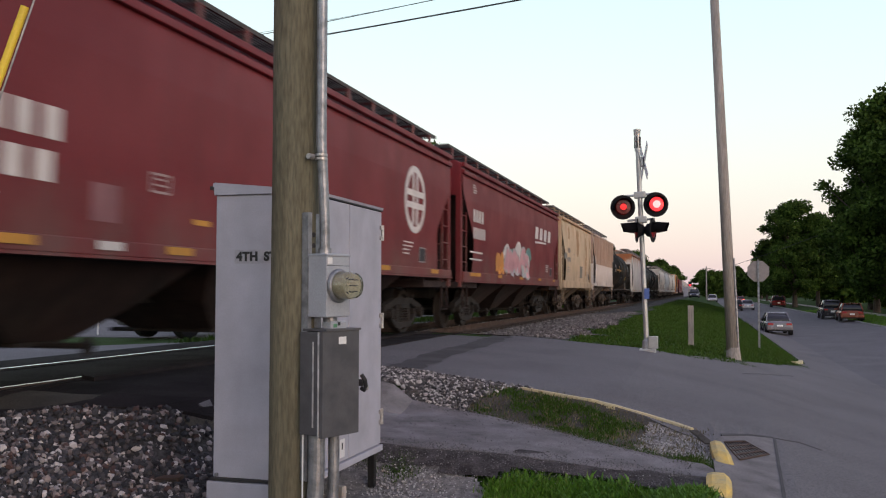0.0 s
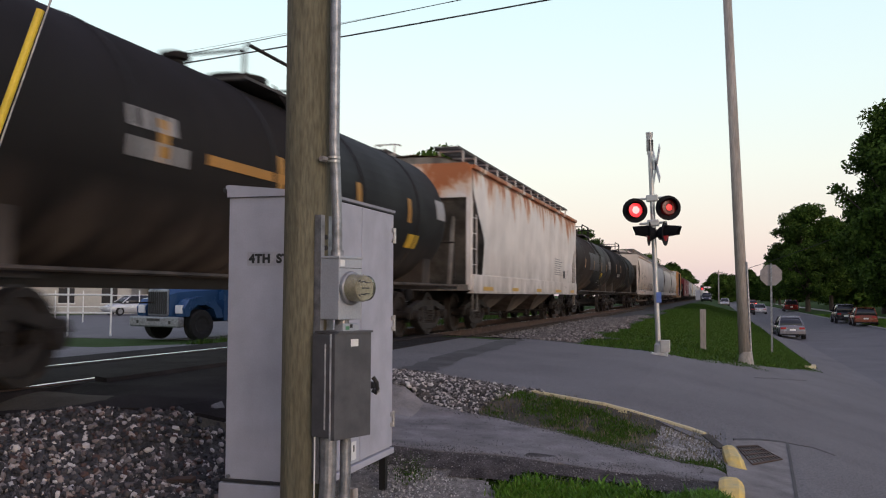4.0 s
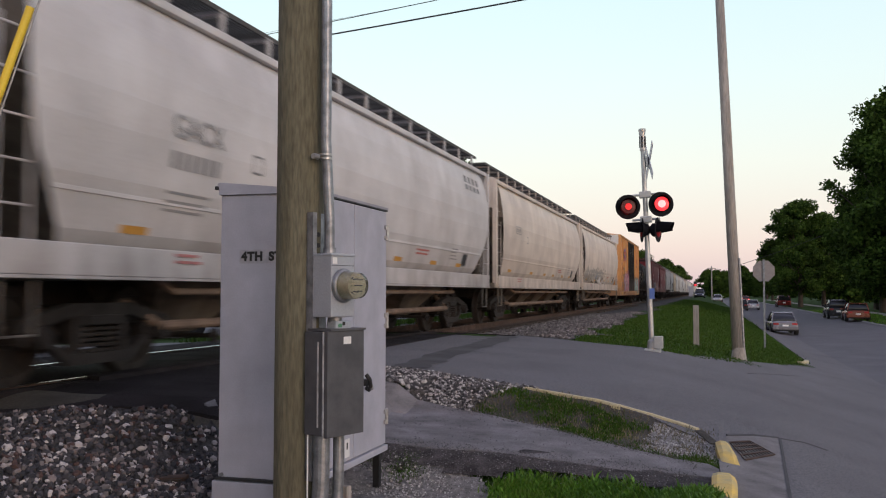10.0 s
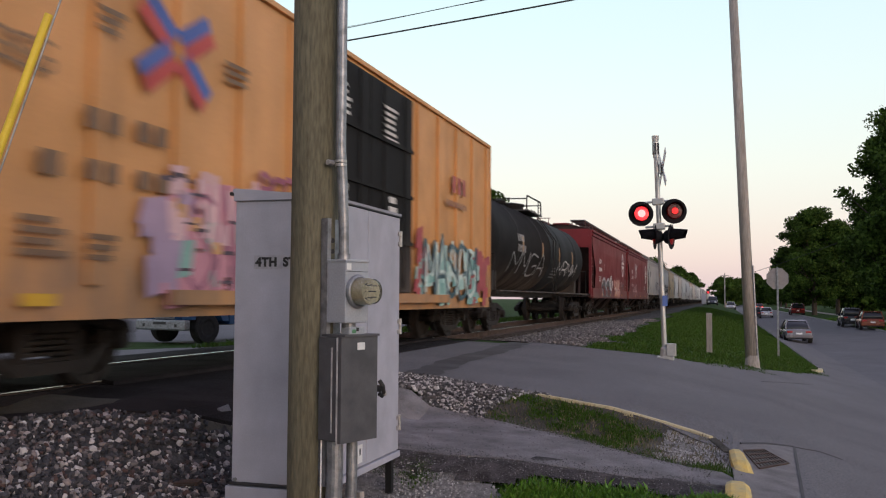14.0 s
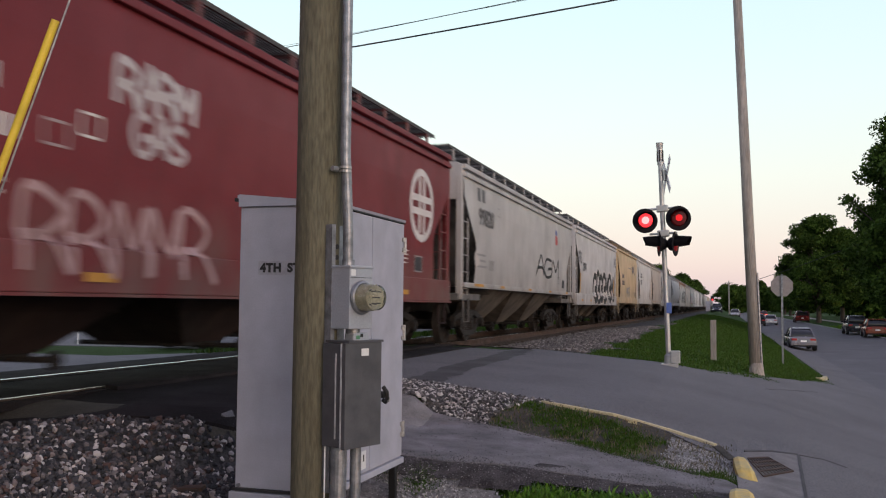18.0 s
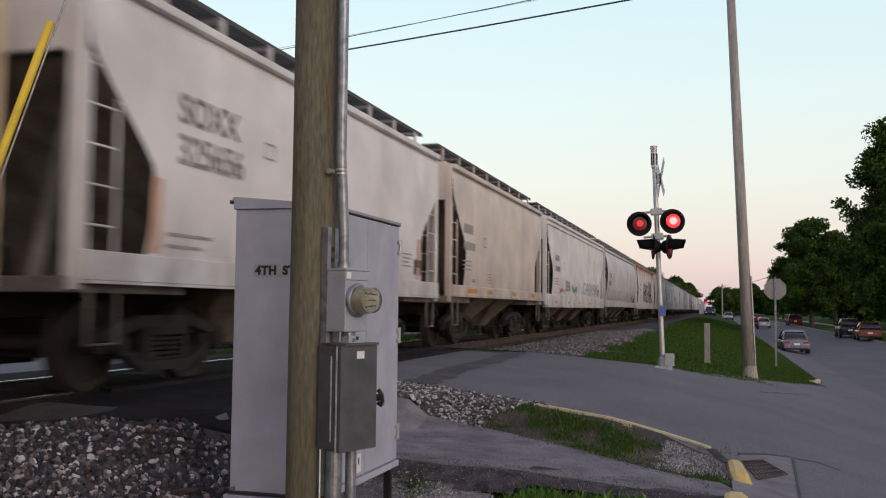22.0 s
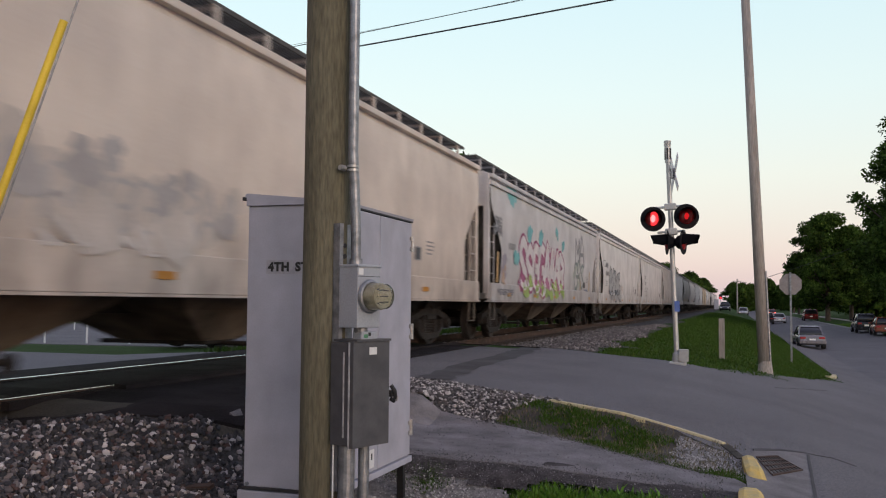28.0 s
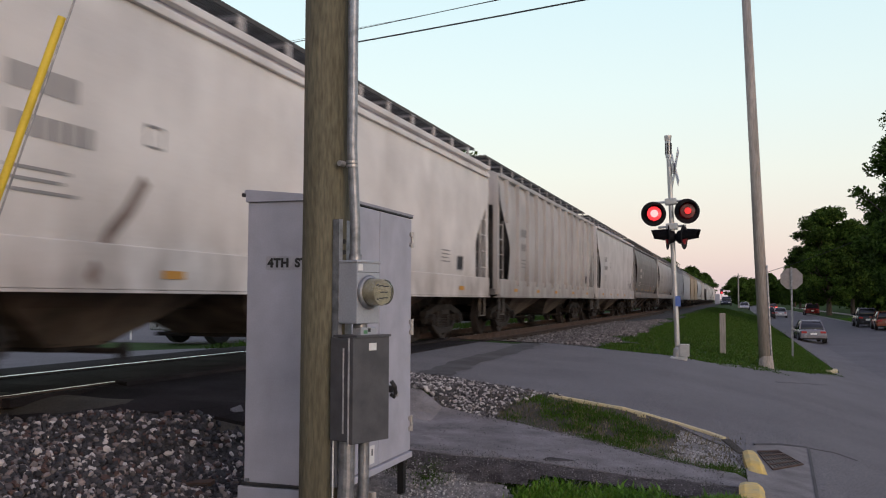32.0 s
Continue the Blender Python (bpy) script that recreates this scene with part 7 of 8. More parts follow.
# crossing: flange strip beside the rails, and the tie ends at its edge
for x in (-0.90, -0.60, 0.60, 0.90):
    part("flange_strip", box(bmesh.new(), TRACK_X + x - 0.045, TRACK_X + x + 0.045, 6.25, 19.5, -0.08, -0.004), M["asphalt_dark"], crossing, "black rubber strip along the rail")
tie_mesh = mesh_of("tie", box(bmesh.new(), -1.3, 1.3, -0.115, 0.115, -0.17, 0, 0.012), M["tie"])
ties = thing("track_ties", None, "row of dark weathered wooden ties", "tie", "", "structure")
rnd = random.Random(5)
for k in range(8):
    place("tie", tie_mesh, ties, m=pose(TRACK_X + rnd.uniform(-0.04, 0.04), 5.95 - 0.52 * k, -0.16, 0, 0, rnd.uniform(-1, 1)))
for k in range(110):
    place("tie", tie_mesh, ties, m=pose(TRACK_X + rnd.uniform(-0.04, 0.04), 19.9 + 0.52 * k, -0.16, 0, 0, rnd.uniform(-1, 1)))

# ---- loose stones and grass ----
def island_mat(name, cols, rough=0.9, bump=0.3):
    m = mat(name, cols[0], rough, vary=0.25, size=0.04, fine=0.2, fine_size=0.006, bump=bump)
    n, l = m.node_tree.nodes, m.node_tree.links
    b = n["Principled BSDF"]
    geo = n.new("ShaderNodeNewGeometry")
    rp = n.new("ShaderNodeValToRGB")
    rp.color_ramp.interpolation = "CONSTANT"
    rp.color_ramp.elements[0].color = (*cols[0], 1)
    rp.color_ramp.elements[1].position, rp.color_ramp.elements[1].color = 1 / len(cols), (*cols[1], 1)
    for k, c in enumerate(cols[2:]):
        rp.color_ramp.elements.new((k + 2) / len(cols)).color = (*c, 1)
    l.new(geo.outputs["Random Per Island"], rp.inputs[0])
    mx = n.new("ShaderNodeMix")
    mx.data_type, mx.blend_type = "RGBA", "MULTIPLY"
    mx.inputs[0].default_value = 0.55
    old = b.inputs["Base Color"].links[0].from_socket
    l.new(rp.outputs[0], mx.inputs[6])
    t = n.new("ShaderNodeTexNoise")
    t.inputs["Scale"].default_value = 60
    l.new(t.outputs["Fac"], mx.inputs[7])
    l.new(mx.outputs[2], b.inputs["Base Color"])
    return m


ICO = None


def scatter(name, spots, sizes, material, label, category, seed=1):
    """Stones: rough lumps, turned and squashed at random, all in one mesh."""
    global ICO
    if ICO is None:
        bm = bmesh.new()
        bmesh.ops.create_icosphere(bm, subdivisions=1, radius=1)
        bm.verts.ensure_lookup_table()
        ICO = (np.array([v.co for v in bm.verts]), np.array([[v.index for v in f.verts] for f in bm.faces]))
        bm.free()
    v0, f0 = ICO
    rng = np.random.default_rng(seed)
    n = len(spots)
    s = rng.uniform(sizes[0], sizes[1], (n, 1, 1)) * rng.uniform(0.6, 1.15, (n, 1, 3))
    v = v0[None] * rng.uniform(0.55, 1.25, (n, len(v0), 1)) * s
    a = rng.uniform(0, 2 * np.pi, (n, 3))
    c, d = np.cos(a), np.sin(a)
    rz = np.zeros((n, 3, 3))
    rz[:, 0, 0], rz[:, 0, 1], rz[:, 1, 0], rz[:, 1, 1], rz[:, 2, 2] = c[:, 0], -d[:, 0], d[:, 0], c[:, 0], 1
    rx = np.zeros((n, 3, 3))
    rx[:, 0, 0], rx[:, 1, 1], rx[:, 1, 2], rx[:, 2, 1], rx[:, 2, 2] = 1, c[:, 1], -d[:, 1], d[:, 1], c[:, 1]
    v = np.einsum("nij,njk,nlk->nli", rz, rx, v) + np.array(spots)[:, None, :]
    f = (f0[None] + (np.arange(n) * len(v0))[:, None, None]).reshape(-1, 3)
    me = bpy.data.meshes.new(name)
    me.from_pydata(v.reshape(-1, 3).tolist(), [], f.tolist())
    me.materials.append(material)
    return tagged(new(name, me), label, category, kind="stuff")


def spread(x0, x1, y0, y1, n, keep, lift, seed):
    rnd = random.Random(seed)
    out = []
    while len(out) < n:
        x, y = rnd.uniform(x0, x1), rnd.uniform(y0, y1)
        if keep(x, y):
            out.append((x, y, land(x, y) + lift * rnd.uniform(0.2, 1.4)))
    return out


M["ballast_stone"] = island_mat("ballast_stone", [(0.075, 0.072, 0.082), (0.42, 0.385, 0.39), (0.030, 0.030, 0.036), (0.13, 0.115, 0.122), (0.052, 0.053, 0.064), (0.66, 0.62, 0.62), (0.042, 0.041, 0.046), (0.10, 0.060, 0.056), (0.034, 0.036, 0.044), (0.30, 0.25, 0.245), (0.056, 0.057, 0.068), (0.20, 0.18, 0.185), (0.040, 0.041, 0.050), (0.075, 0.072, 0.082)])
M["bank_stone"] = island_mat("bank_stone", [(0.16, 0.145, 0.14), (0.24, 0.215, 0.21), (0.10, 0.09, 0.088), (0.19, 0.165, 0.155), (0.34, 0.31, 0.30), (0.13, 0.115, 0.11), (0.075, 0.066, 0.064)])
M["pale_stone"] = island_mat("pale_stone", [(0.12, 0.115, 0.115), (0.50, 0.47, 0.46), (0.04, 0.038, 0.040), (0.66, 0.63, 0.61), (0.07, 0.066, 0.067), (0.26, 0.24, 0.24), (0.035, 0.034, 0.036), (0.10, 0.09, 0.09)])
M["grit_stone"] = island_mat("grit_stone", [(0.40, 0.39, 0.39), (0.62, 0.61, 0.61), (0.24, 0.23, 0.23), (0.48, 0.46, 0.455), (0.14, 0.135, 0.135)])
scatter("ballast_stones", spread(-7.6, -2.5, 2.6, 7.0, 23000, in_ballast, 0.032, 11), (0.013, 0.037), M["ballast_stone"], "loose crushed ballast stones, grey, pink and white", "ballast", 1)
scatter("bank_stones", spread(-5.6, -2.5, 19.5, 45, 26000, lambda x, y: x < -2.9 + wob(x, y, 0.6, 0.5) - 0.4 * ease(y, 22, 60), 0.03, 12), (0.022, 0.052), M["bank_stone"], "loose crushed ballast stones beside the track", "ballast", 2)
scatter("loose_stones", spread(-3.9, -1.0, 8.7, 10.8, 6000, in_stones, 0.014, 13), (0.010, 0.032), M["pale_stone"], "loose grey and white stones by the street", "gravel", 3)
scatter("gravel", spread(-3.3, -0.3, 4.6, 7.2, 16000, lambda x, y: in_grit(x - 0.3 * abs(noise.noise((x * 40, y * 40, 2))), y), 0.012, 14), (0.005, 0.012), M["grit_stone"], "pale fine gravel chips", "gravel", 4)
scatter("corner_gravel", spread(-0.62, 0.05, 7.8, 9.6, 3600, lambda x, y: x > -0.55 + wob(x, y, 4, 0.2) and y > 8.0 - 0.5 * x + wob(x, y, 3, 0.2) and y < 9.3 - 0.5 * x, 0.010, 15), (0.005, 0.012), M["grit_stone"], "pale gravel chips in the corner", "gravel", 5)


def grass(name, spots, h, material, label, seed=1, w=0.006, tuft=1):
    rng = np.random.default_rng(seed)
    n = len(spots)
    p = np.array(spots)
    a = rng.uniform(0, 2 * np.pi, n)
    hh = rng.uniform(h * 0.4, h, n)
    lean = rng.uniform(0.1, 0.75, n) * hh
    b = rng.uniform(0, 2 * np.pi, n)
    side = np.stack([np.cos(a), np.sin(a), 0 * a], 1) * w
    tip = np.stack([np.cos(b) * lean, np.sin(b) * lean, hh], 1)
    mid = np.stack([np.cos(b) * lean * 0.35, np.sin(b) * lean * 0.35, hh * 0.6], 1)
    v = np.stack([p - side, p + side, p + mid + side * 0.7, p + mid - side * 0.7, p + tip], 1).reshape(-1, 3)
    base = np.arange(n) * 5
    faces = [(i, i + 1, i + 2, i + 3) for i in base.tolist()] + [(i + 3, i + 2, i + 4) for i in base.tolist()]
    me = bpy.data.meshes.new(name)
    me.from_pydata(v.tolist(), [], faces)
    me.materials.append(material)
    return tagged(new(name, me), label, "grass", kind="stuff")


M["blade"] = island_mat("grass_blade", [(0.085, 0.21, 0.02), (0.12, 0.27, 0.026), (0.065, 0.16, 0.016), (0.135, 0.28, 0.035), (0.17, 0.25, 0.055)], 0.6, 0.0)
M["blade"].node_tree.nodes["Principled BSDF"].inputs["Specular IOR Level"].default_value = 0.12


M["path_chip"] = island_mat("path_chip", [(0.13, 0.125, 0.13), (0.24, 0.23, 0.235), (0.08, 0.078, 0.083), (0.17, 0.16, 0.165), (0.34, 0.33, 0.33), (0.10, 0.096, 0.10)])
M["blade_dry"] = island_mat("dry_grass_blade", [(0.19, 0.16, 0.085), (0.13, 0.115, 0.06), (0.24, 0.20, 0.115), (0.09, 0.10, 0.04)], 0.7, 0.0)
M["weed"] = island_mat("weed_leaf", [(0.10, 0.26, 0.022), (0.075, 0.20, 0.018), (0.13, 0.30, 0.03), (0.06, 0.16, 0.015)], 0.6, 0.0)
M["blade_deep"] = island_mat("deep_grass_blade", [(0.046, 0.110, 0.013), (0.062, 0.135, 0.016), (0.036, 0.086, 0.011), (0.072, 0.140, 0.022), (0.085, 0.120, 0.03)], 0.7, 0.0)
M["blade_deep"].node_tree.nodes["Principled BSDF"].inputs["Specular IOR Level"].default_value = 0.1

scatter("path_gravel", spread(-4.0, -0.1, 6.85, 9.4, 15000, lambda x, y: y < path_top(x) + 0.1 and (y < 7.5 + wob(x, y, 3, 0.3) or y > path_top(x) - 0.12 or random.Random(int(x * 997) + int(y * 8831)).random() < 0.07), 0.030, 16), (0.0025, 0.0065), M["path_chip"], "scattered chips on the footpath edge", "gravel", 6)


def tufts(x0, x1, y0, y1, n, keep, seed, r=0.07, per=14):
    rnd = random.Random(seed)
    out = []
    while len(out) < n:
        x, y = rnd.uniform(x0, x1), rnd.uniform(y0, y1)
        if keep(x, y):
            for _ in range(per):
                xx, yy = x + rnd.gauss(0, r), y + rnd.gauss(0, r)
                out.append((xx, yy, land(xx, yy)))
    return out


near_grass = lambda x, y: noise.noise((x * 2.9, y * 2.9, 4)) > -0.08 and x > -2.2 and not in_grit(x, y) and y < 6.80 + wob(x, y, 2.6, 0.25) - 0.10 * max(0, x + 1.2) and x < 0.0
grass("grass_tufts", tufts(-2.3, 0.0, 5.2, 7.3, 26000, near_grass, 21, 0.05, 22), 0.095, M["blade"], "rough green grass beside the footpath", 1, 0.0075)
lush = lambda x, y: near_grass(x, y) and noise.noise((x * 2.2, y * 2.2, 14)) > 0.05
grass("weed_leaves", tufts(-2.2, 0.0, 5.6, 7.2, 7000, lush, 26, 0.06, 30), 0.10, M["weed"], "bright broad-leaved weeds in the grass", 6, 0.014)
edge_tuft = lambda x, y: in_grit(x, y) and y > 6.8 and noise.noise((x * 4.0, y * 4.0, 5)) > 0.2
grass("edge_grass", tufts(-3.0, -1.5, 6.7, 7.2, 1500, edge_tuft, 27, 0.06, 6), 0.035, M["blade_deep"], "thin grass at the edge of the gravel", 7, 0.005)
strip_grass = lambda x, y: path_top(x) + 0.03 + wob(x, y, 2, 0.15) < y < 9.62 - 0.36 * (x + 1.0) and not (x > -0.62 and y > 8.2) and noise.noise((x * 3.6, y * 3.6, 2)) > 0.0 and x > -2.35
grass("strip_grass", tufts(-2.4, 0.05, 7.5, 10.2, 8000, strip_grass, 22, 0.06, 14), 0.045, M["blade_deep"], "patchy grass between footpath and kerb", 2, 0.006)
grass("dry_grass", tufts(-2.6, 0.0, 7.6, 10.3, 2600, lambda x, y: path_top(x) < y < 9.85 - 0.36 * (x + 1.0), 28, 0.08, 8), 0.05, M["blade_dry"], "dry yellowed grass between footpath and kerb", 8, 0.005)
verge_ok = lambda x, y: x > -2.75 + wob(x, y, 0.6, 0.5) and y > 19.2 + 0.75 * max(0, x + 0.6) * (3.2 if x > 0.9 else 1.6) and x < 2.75
grass("verge_grass", tufts(-3.0, 2.8, 19.2, 60, 90000, verge_ok, 23, 0.12, 10), 0.06, M["blade_deep"], "short mown grass of the verge", 3, 0.012)
grass("long_verge_grass", tufts(-3.0, 2.8, 58, 130, 30000, lambda x, y: x > -3.0 + wob(x, y, 0.6, 0.5), 29, 0.2, 10), 0.08, M["blade_deep"], "short mown grass of the long verge", 9, 0.03)
grass("far_verge_grass", tufts(10.6, 14, 40, 110, 9000, lambda x, y: True, 24, 0.2, 10), 0.16, M["blade"], "grass edge along the side street", 4, 0.02)
grass("beyond_grass", tufts(-13.0, -9.6, 20, 70, 12000, lambda x, y: True, 25, 0.2, 10), 0.2, M["blade_deep"], "grass beyond the railway", 5, 0.02)
plank = thing("tie_plate", pose(-3.75, 5.79, land(-3.75, 5.79) + 0.03, 4, -3, 12), "rust-brown scrap of wood lying in the ballast", "scrap")
part("board", box(bmesh.new(), -0.14, 0.14, -0.05, 0.05, 0.0, 0.03, 0.006), M["rail"], plank)
part("splinter", box(bmesh.new(), -0.06, 0.12, -0.068, -0.046, 0.004, 0.02, 0.004), M["tie"], plank)
# ---- trees ----
M["bark"] = mat("bark", (0.085, 0.065, 0.05), 0.95, vary=0.35, size=0.2, fine=0.3, fine_size=0.03, bump=0.8, stretch=(1, 1, 0.25))
M["leaf"] = island_mat("leaf", [(0.052, 0.100, 0.017), (0.078, 0.138, 0.024), (0.032, 0.066, 0.012), (0.094, 0.156, 0.031)], 0.8, 0.0)
leaf_nodes, leaf_links = M["leaf"].node_tree.nodes, M["leaf"].node_tree.links
leaf_noise, leaf_range, leaf_hsv, leaf_co = (leaf_nodes.new(k) for k in ("ShaderNodeTexNoise", "ShaderNodeMapRange", "ShaderNodeHueSaturation", "ShaderNodeTexCoord"))
leaf_noise.inputs["Scale"].default_value, leaf_noise.inputs["Detail"].default_value = 0.45, 3.0
leaf_range.inputs[1].default_value, leaf_range.inputs[2].default_value, leaf_range.inputs[3].default_value, leaf_range.inputs[4].default_value = 0.35, 0.68, 0.45, 1.35
leaf_links.new(leaf_co.outputs["Object"], leaf_noise.inputs["Vector"])
leaf_links.new(leaf_noise.outputs["Fac"], leaf_range.inputs[0])
leaf_links.new(leaf_range.outputs[0], leaf_hsv.inputs["Value"])
leaf_links.new(M["leaf"].node_tree.nodes["Principled BSDF"].inputs["Base Color"].links[0].from_socket, leaf_hsv.inputs["Color"])
leaf_links.new(leaf_hsv.outputs[0], M["leaf"].node_tree.nodes["Principled BSDF"].inputs["Base Color"])
M["leaf"].node_tree.nodes["Principled BSDF"].inputs["Specular IOR Level"].default_value = 0.08


def tree_meshes(seed, height, radius, leaves, leaf, low=0.25):
    """A trunk with limbs, and a crown of leaves gathered in uneven clumps."""
    rnd = random.Random(seed)
    rng = np.random.default_rng(seed)
    bm = bmesh.new()
    top = Vector((rnd.uniform(-0.4, 0.4), rnd.uniform(-0.4, 0.4), height * 0.8))
    pts = [Vector((0, 0, -0.3)), Vector((0, 0, height * 0.12)), top * 0.45, top * 0.75, top]
    r = height * 0.022
    for k, (a, b) in enumerate(zip(pts, pts[1:])):
        tube(bm, a, b, r * (1.25, 0.95, 0.7, 0.45)[k], r * (0.95, 0.7, 0.45, 0.15)[k], 10, caps=False)
    clumps = []
    for k in range(130):
        f = rnd.uniform(low, 1.0)
        a = rnd.uniform(0, 2 * math.pi)
        env = math.sin(math.pi * min(1.0, (f - low) / (1 - low) * 0.86 + 0.14)) ** 0.7
        d = radius * env * (rnd.uniform(0.03, 1.0) ** 0.5) * rnd.choice((0.86, 0.93, 1.0, 1.04))
        c = Vector((d * math.cos(a), d * math.sin(a), height * (0.06 + 0.90 * f)))
        clumps.append((c, radius * rnd.uniform(0.10, 0.27) * (1.25 - 0.5 * d / radius)))
        if k < 34:
            s = top * min(0.95, max(0.2, f - 0.2))
            mid = (s + c) / 2 + Vector((0, 0, -0.3))
            tube(bm, s, mid, r * 0.32, r * 0.2, 6, caps=False)
            tube(bm, mid, c, r * 0.2, r * 0.06, 6, caps=False)
    trunk = mesh_of("trunk", bm, M["bark"], smooth=True)
    cs = np.array([c for c, _ in clumps])
    rs = np.array([q for _, q in clumps])
    pick = rng.choice(len(cs), leaves, p=rs ** 2 / (rs ** 2).sum())
    d = rng.normal(size=(leaves, 3))
    d /= np.linalg.norm(d, axis=1)[:, None]
    p = cs[pick] + d * (rs[pick] * rng.uniform(0.1, 1.25, leaves) ** 0.8)[:, None] * np.array([1.1, 1.1, 0.7])
    u = rng.normal(size=(leaves, 3))
    u /= np.linalg.norm(u, axis=1)[:, None]
    w = np.cross(u, rng.normal(size=(leaves, 3)))
    w /= np.linalg.norm(w, axis=1)[:, None]
    s = leaf * rng.uniform(0.6, 1.3, (leaves, 1))
    v = np.stack([p - u * s, p + w * s * 0.55, p + u * s, p - w * s * 0.55], 1).reshape(-1, 3)
    f = (np.arange(leaves)[:, None] * 4 + np.arange(4)[None]).tolist()
    me = bpy.data.meshes.new("crown")
    me.from_pydata(v.tolist(), [], f)
    me.materials.append(M["leaf"])
    return trunk, me


KINDS = [tree_meshes(1, 18.0, 6.0, 60000, 0.19, 0.16), tree_meshes(2, 15.0, 5.2, 46000, 0.19, 0.10), tree_meshes(3, 11.0, 4.2, 26000, 0.17, 0.15), tree_meshes(4, 9.0, 4.5, 11000, 0.34, 0.05)]


def tree(kind, x, y, turn, size=1.0, label="tall leafy green tree"):
    t = thing("tree", pose(x, y, land(x, y), 0, 0, turn), label, "tree", "trees")
    for name, me in zip(("trunk", "crown"), KINDS[kind]):
        place(name, me, t).scale = (size, size, size)


tree(0, 15.3, 79, 10, 1.02, "tall dark green tree over the side street")
tree(1, 19.5, 70, 80, 1.1, "broad leafy tree beside the side street")
tree(1, 16.2, 96, 200, 0.9, "broad leafy tree beside the side street")
tree(0, 16.0, 87, 310, 0.86, "broad leafy tree beside the side street")
tree(0, 18.3, 112, 130, 0.8, "broad leafy tree beside the side street")
tree(1, 12.0, 131, 40, 0.98, "leafy tree leaning over the side street")
tree(0, 16.5, 145, 250, 0.75)
tree(2, 13.0, 160, 300, 1.0)
tree(1, 14.0, 190, 20, 0.85)
tree(1, 14.5, 225, 90, 0.8)
tree(0, 16.0, 270, 10, 0.7)
tree(2, -17.2, 57.5, 15, 1.0, "rounded tree behind the railway")
tree(2, -19.0, 71, 115, 0.95, "rounded tree behind the railway")
tree(2, -23.0, 62, 215, 0.9, "rounded tree behind the railway")
tree(1, -17.0, 121, 70, 0.70, "tree behind the railway")
tree(2, -20.0, 135, 170, 0.85, "tree behind the railway")
tree(1, -16.0, 164, 270, 0.66, "tree behind the railway")
tree(2, -14.0, 205, 30, 0.95, "tree behind the railway")
tree(1, -12.5, 250, 150, 0.62, "tree behind the railway")
tree(2, -15.0, 262, 250, 0.9, "tree behind the railway")
rnd = random.Random(8)
for k in range(26):
    x = -30 + 3.4 * k + rnd.uniform(-1, 1)
    if not -9 < x < -2:
        tree(3, x, 330 + rnd.uniform(0, 60) + (0 if x > 0 else -30), rnd.uniform(0, 360), rnd.uniform(0.85, 1.3), "distant tree in a row")
for k in range(10):
    tree(3, -34 - 6 * k + rnd.uniform(-2, 2), 70 + rnd.uniform(0, 30), rnd.uniform(0, 360), rnd.uniform(0.6, 0.9), "distant tree beyond the railway")
for k in range(8):
    tree(3, 20 + rnd.uniform(0, 6), 60 + 24 * k, rnd.uniform(0, 360), rnd.uniform(0.9, 1.3), "dense tree behind the side street")

# ---- parked cars ----
M["car_glass"] = mat("dark_car_glass", (0.02, 0.022, 0.026), 0.08, vary=0.0, fine=0.0, bump=0.0)
M["tyre"] = mat("tyre_rubber", (0.015, 0.015, 0.016), 0.85, vary=0.2, size=0.1)
M["tail"] = mat("red_tail_lamp", (0.32, 0.02, 0.02), 0.25, vary=0.0, bump=0.0)
M["tail_lit"] = mat("lit_tail_lamp", (1.0, 0.08, 0.05), 0.25, vary=0.0, bump=0.0, emit=3.0)
M["head"] = mat("headlamp_glass", (0.7, 0.7, 0.72), 0.1, vary=0.0, bump=0.0)
CAR_PAINT = {}


def car_paint(col):
    if col not in CAR_PAINT:
        CAR_PAINT[col] = mat("car_paint", col, 0.25, 0.25, vary=0.05, size=0.5, fine=0.02, bump=0.0)
    return CAR_PAINT[col]


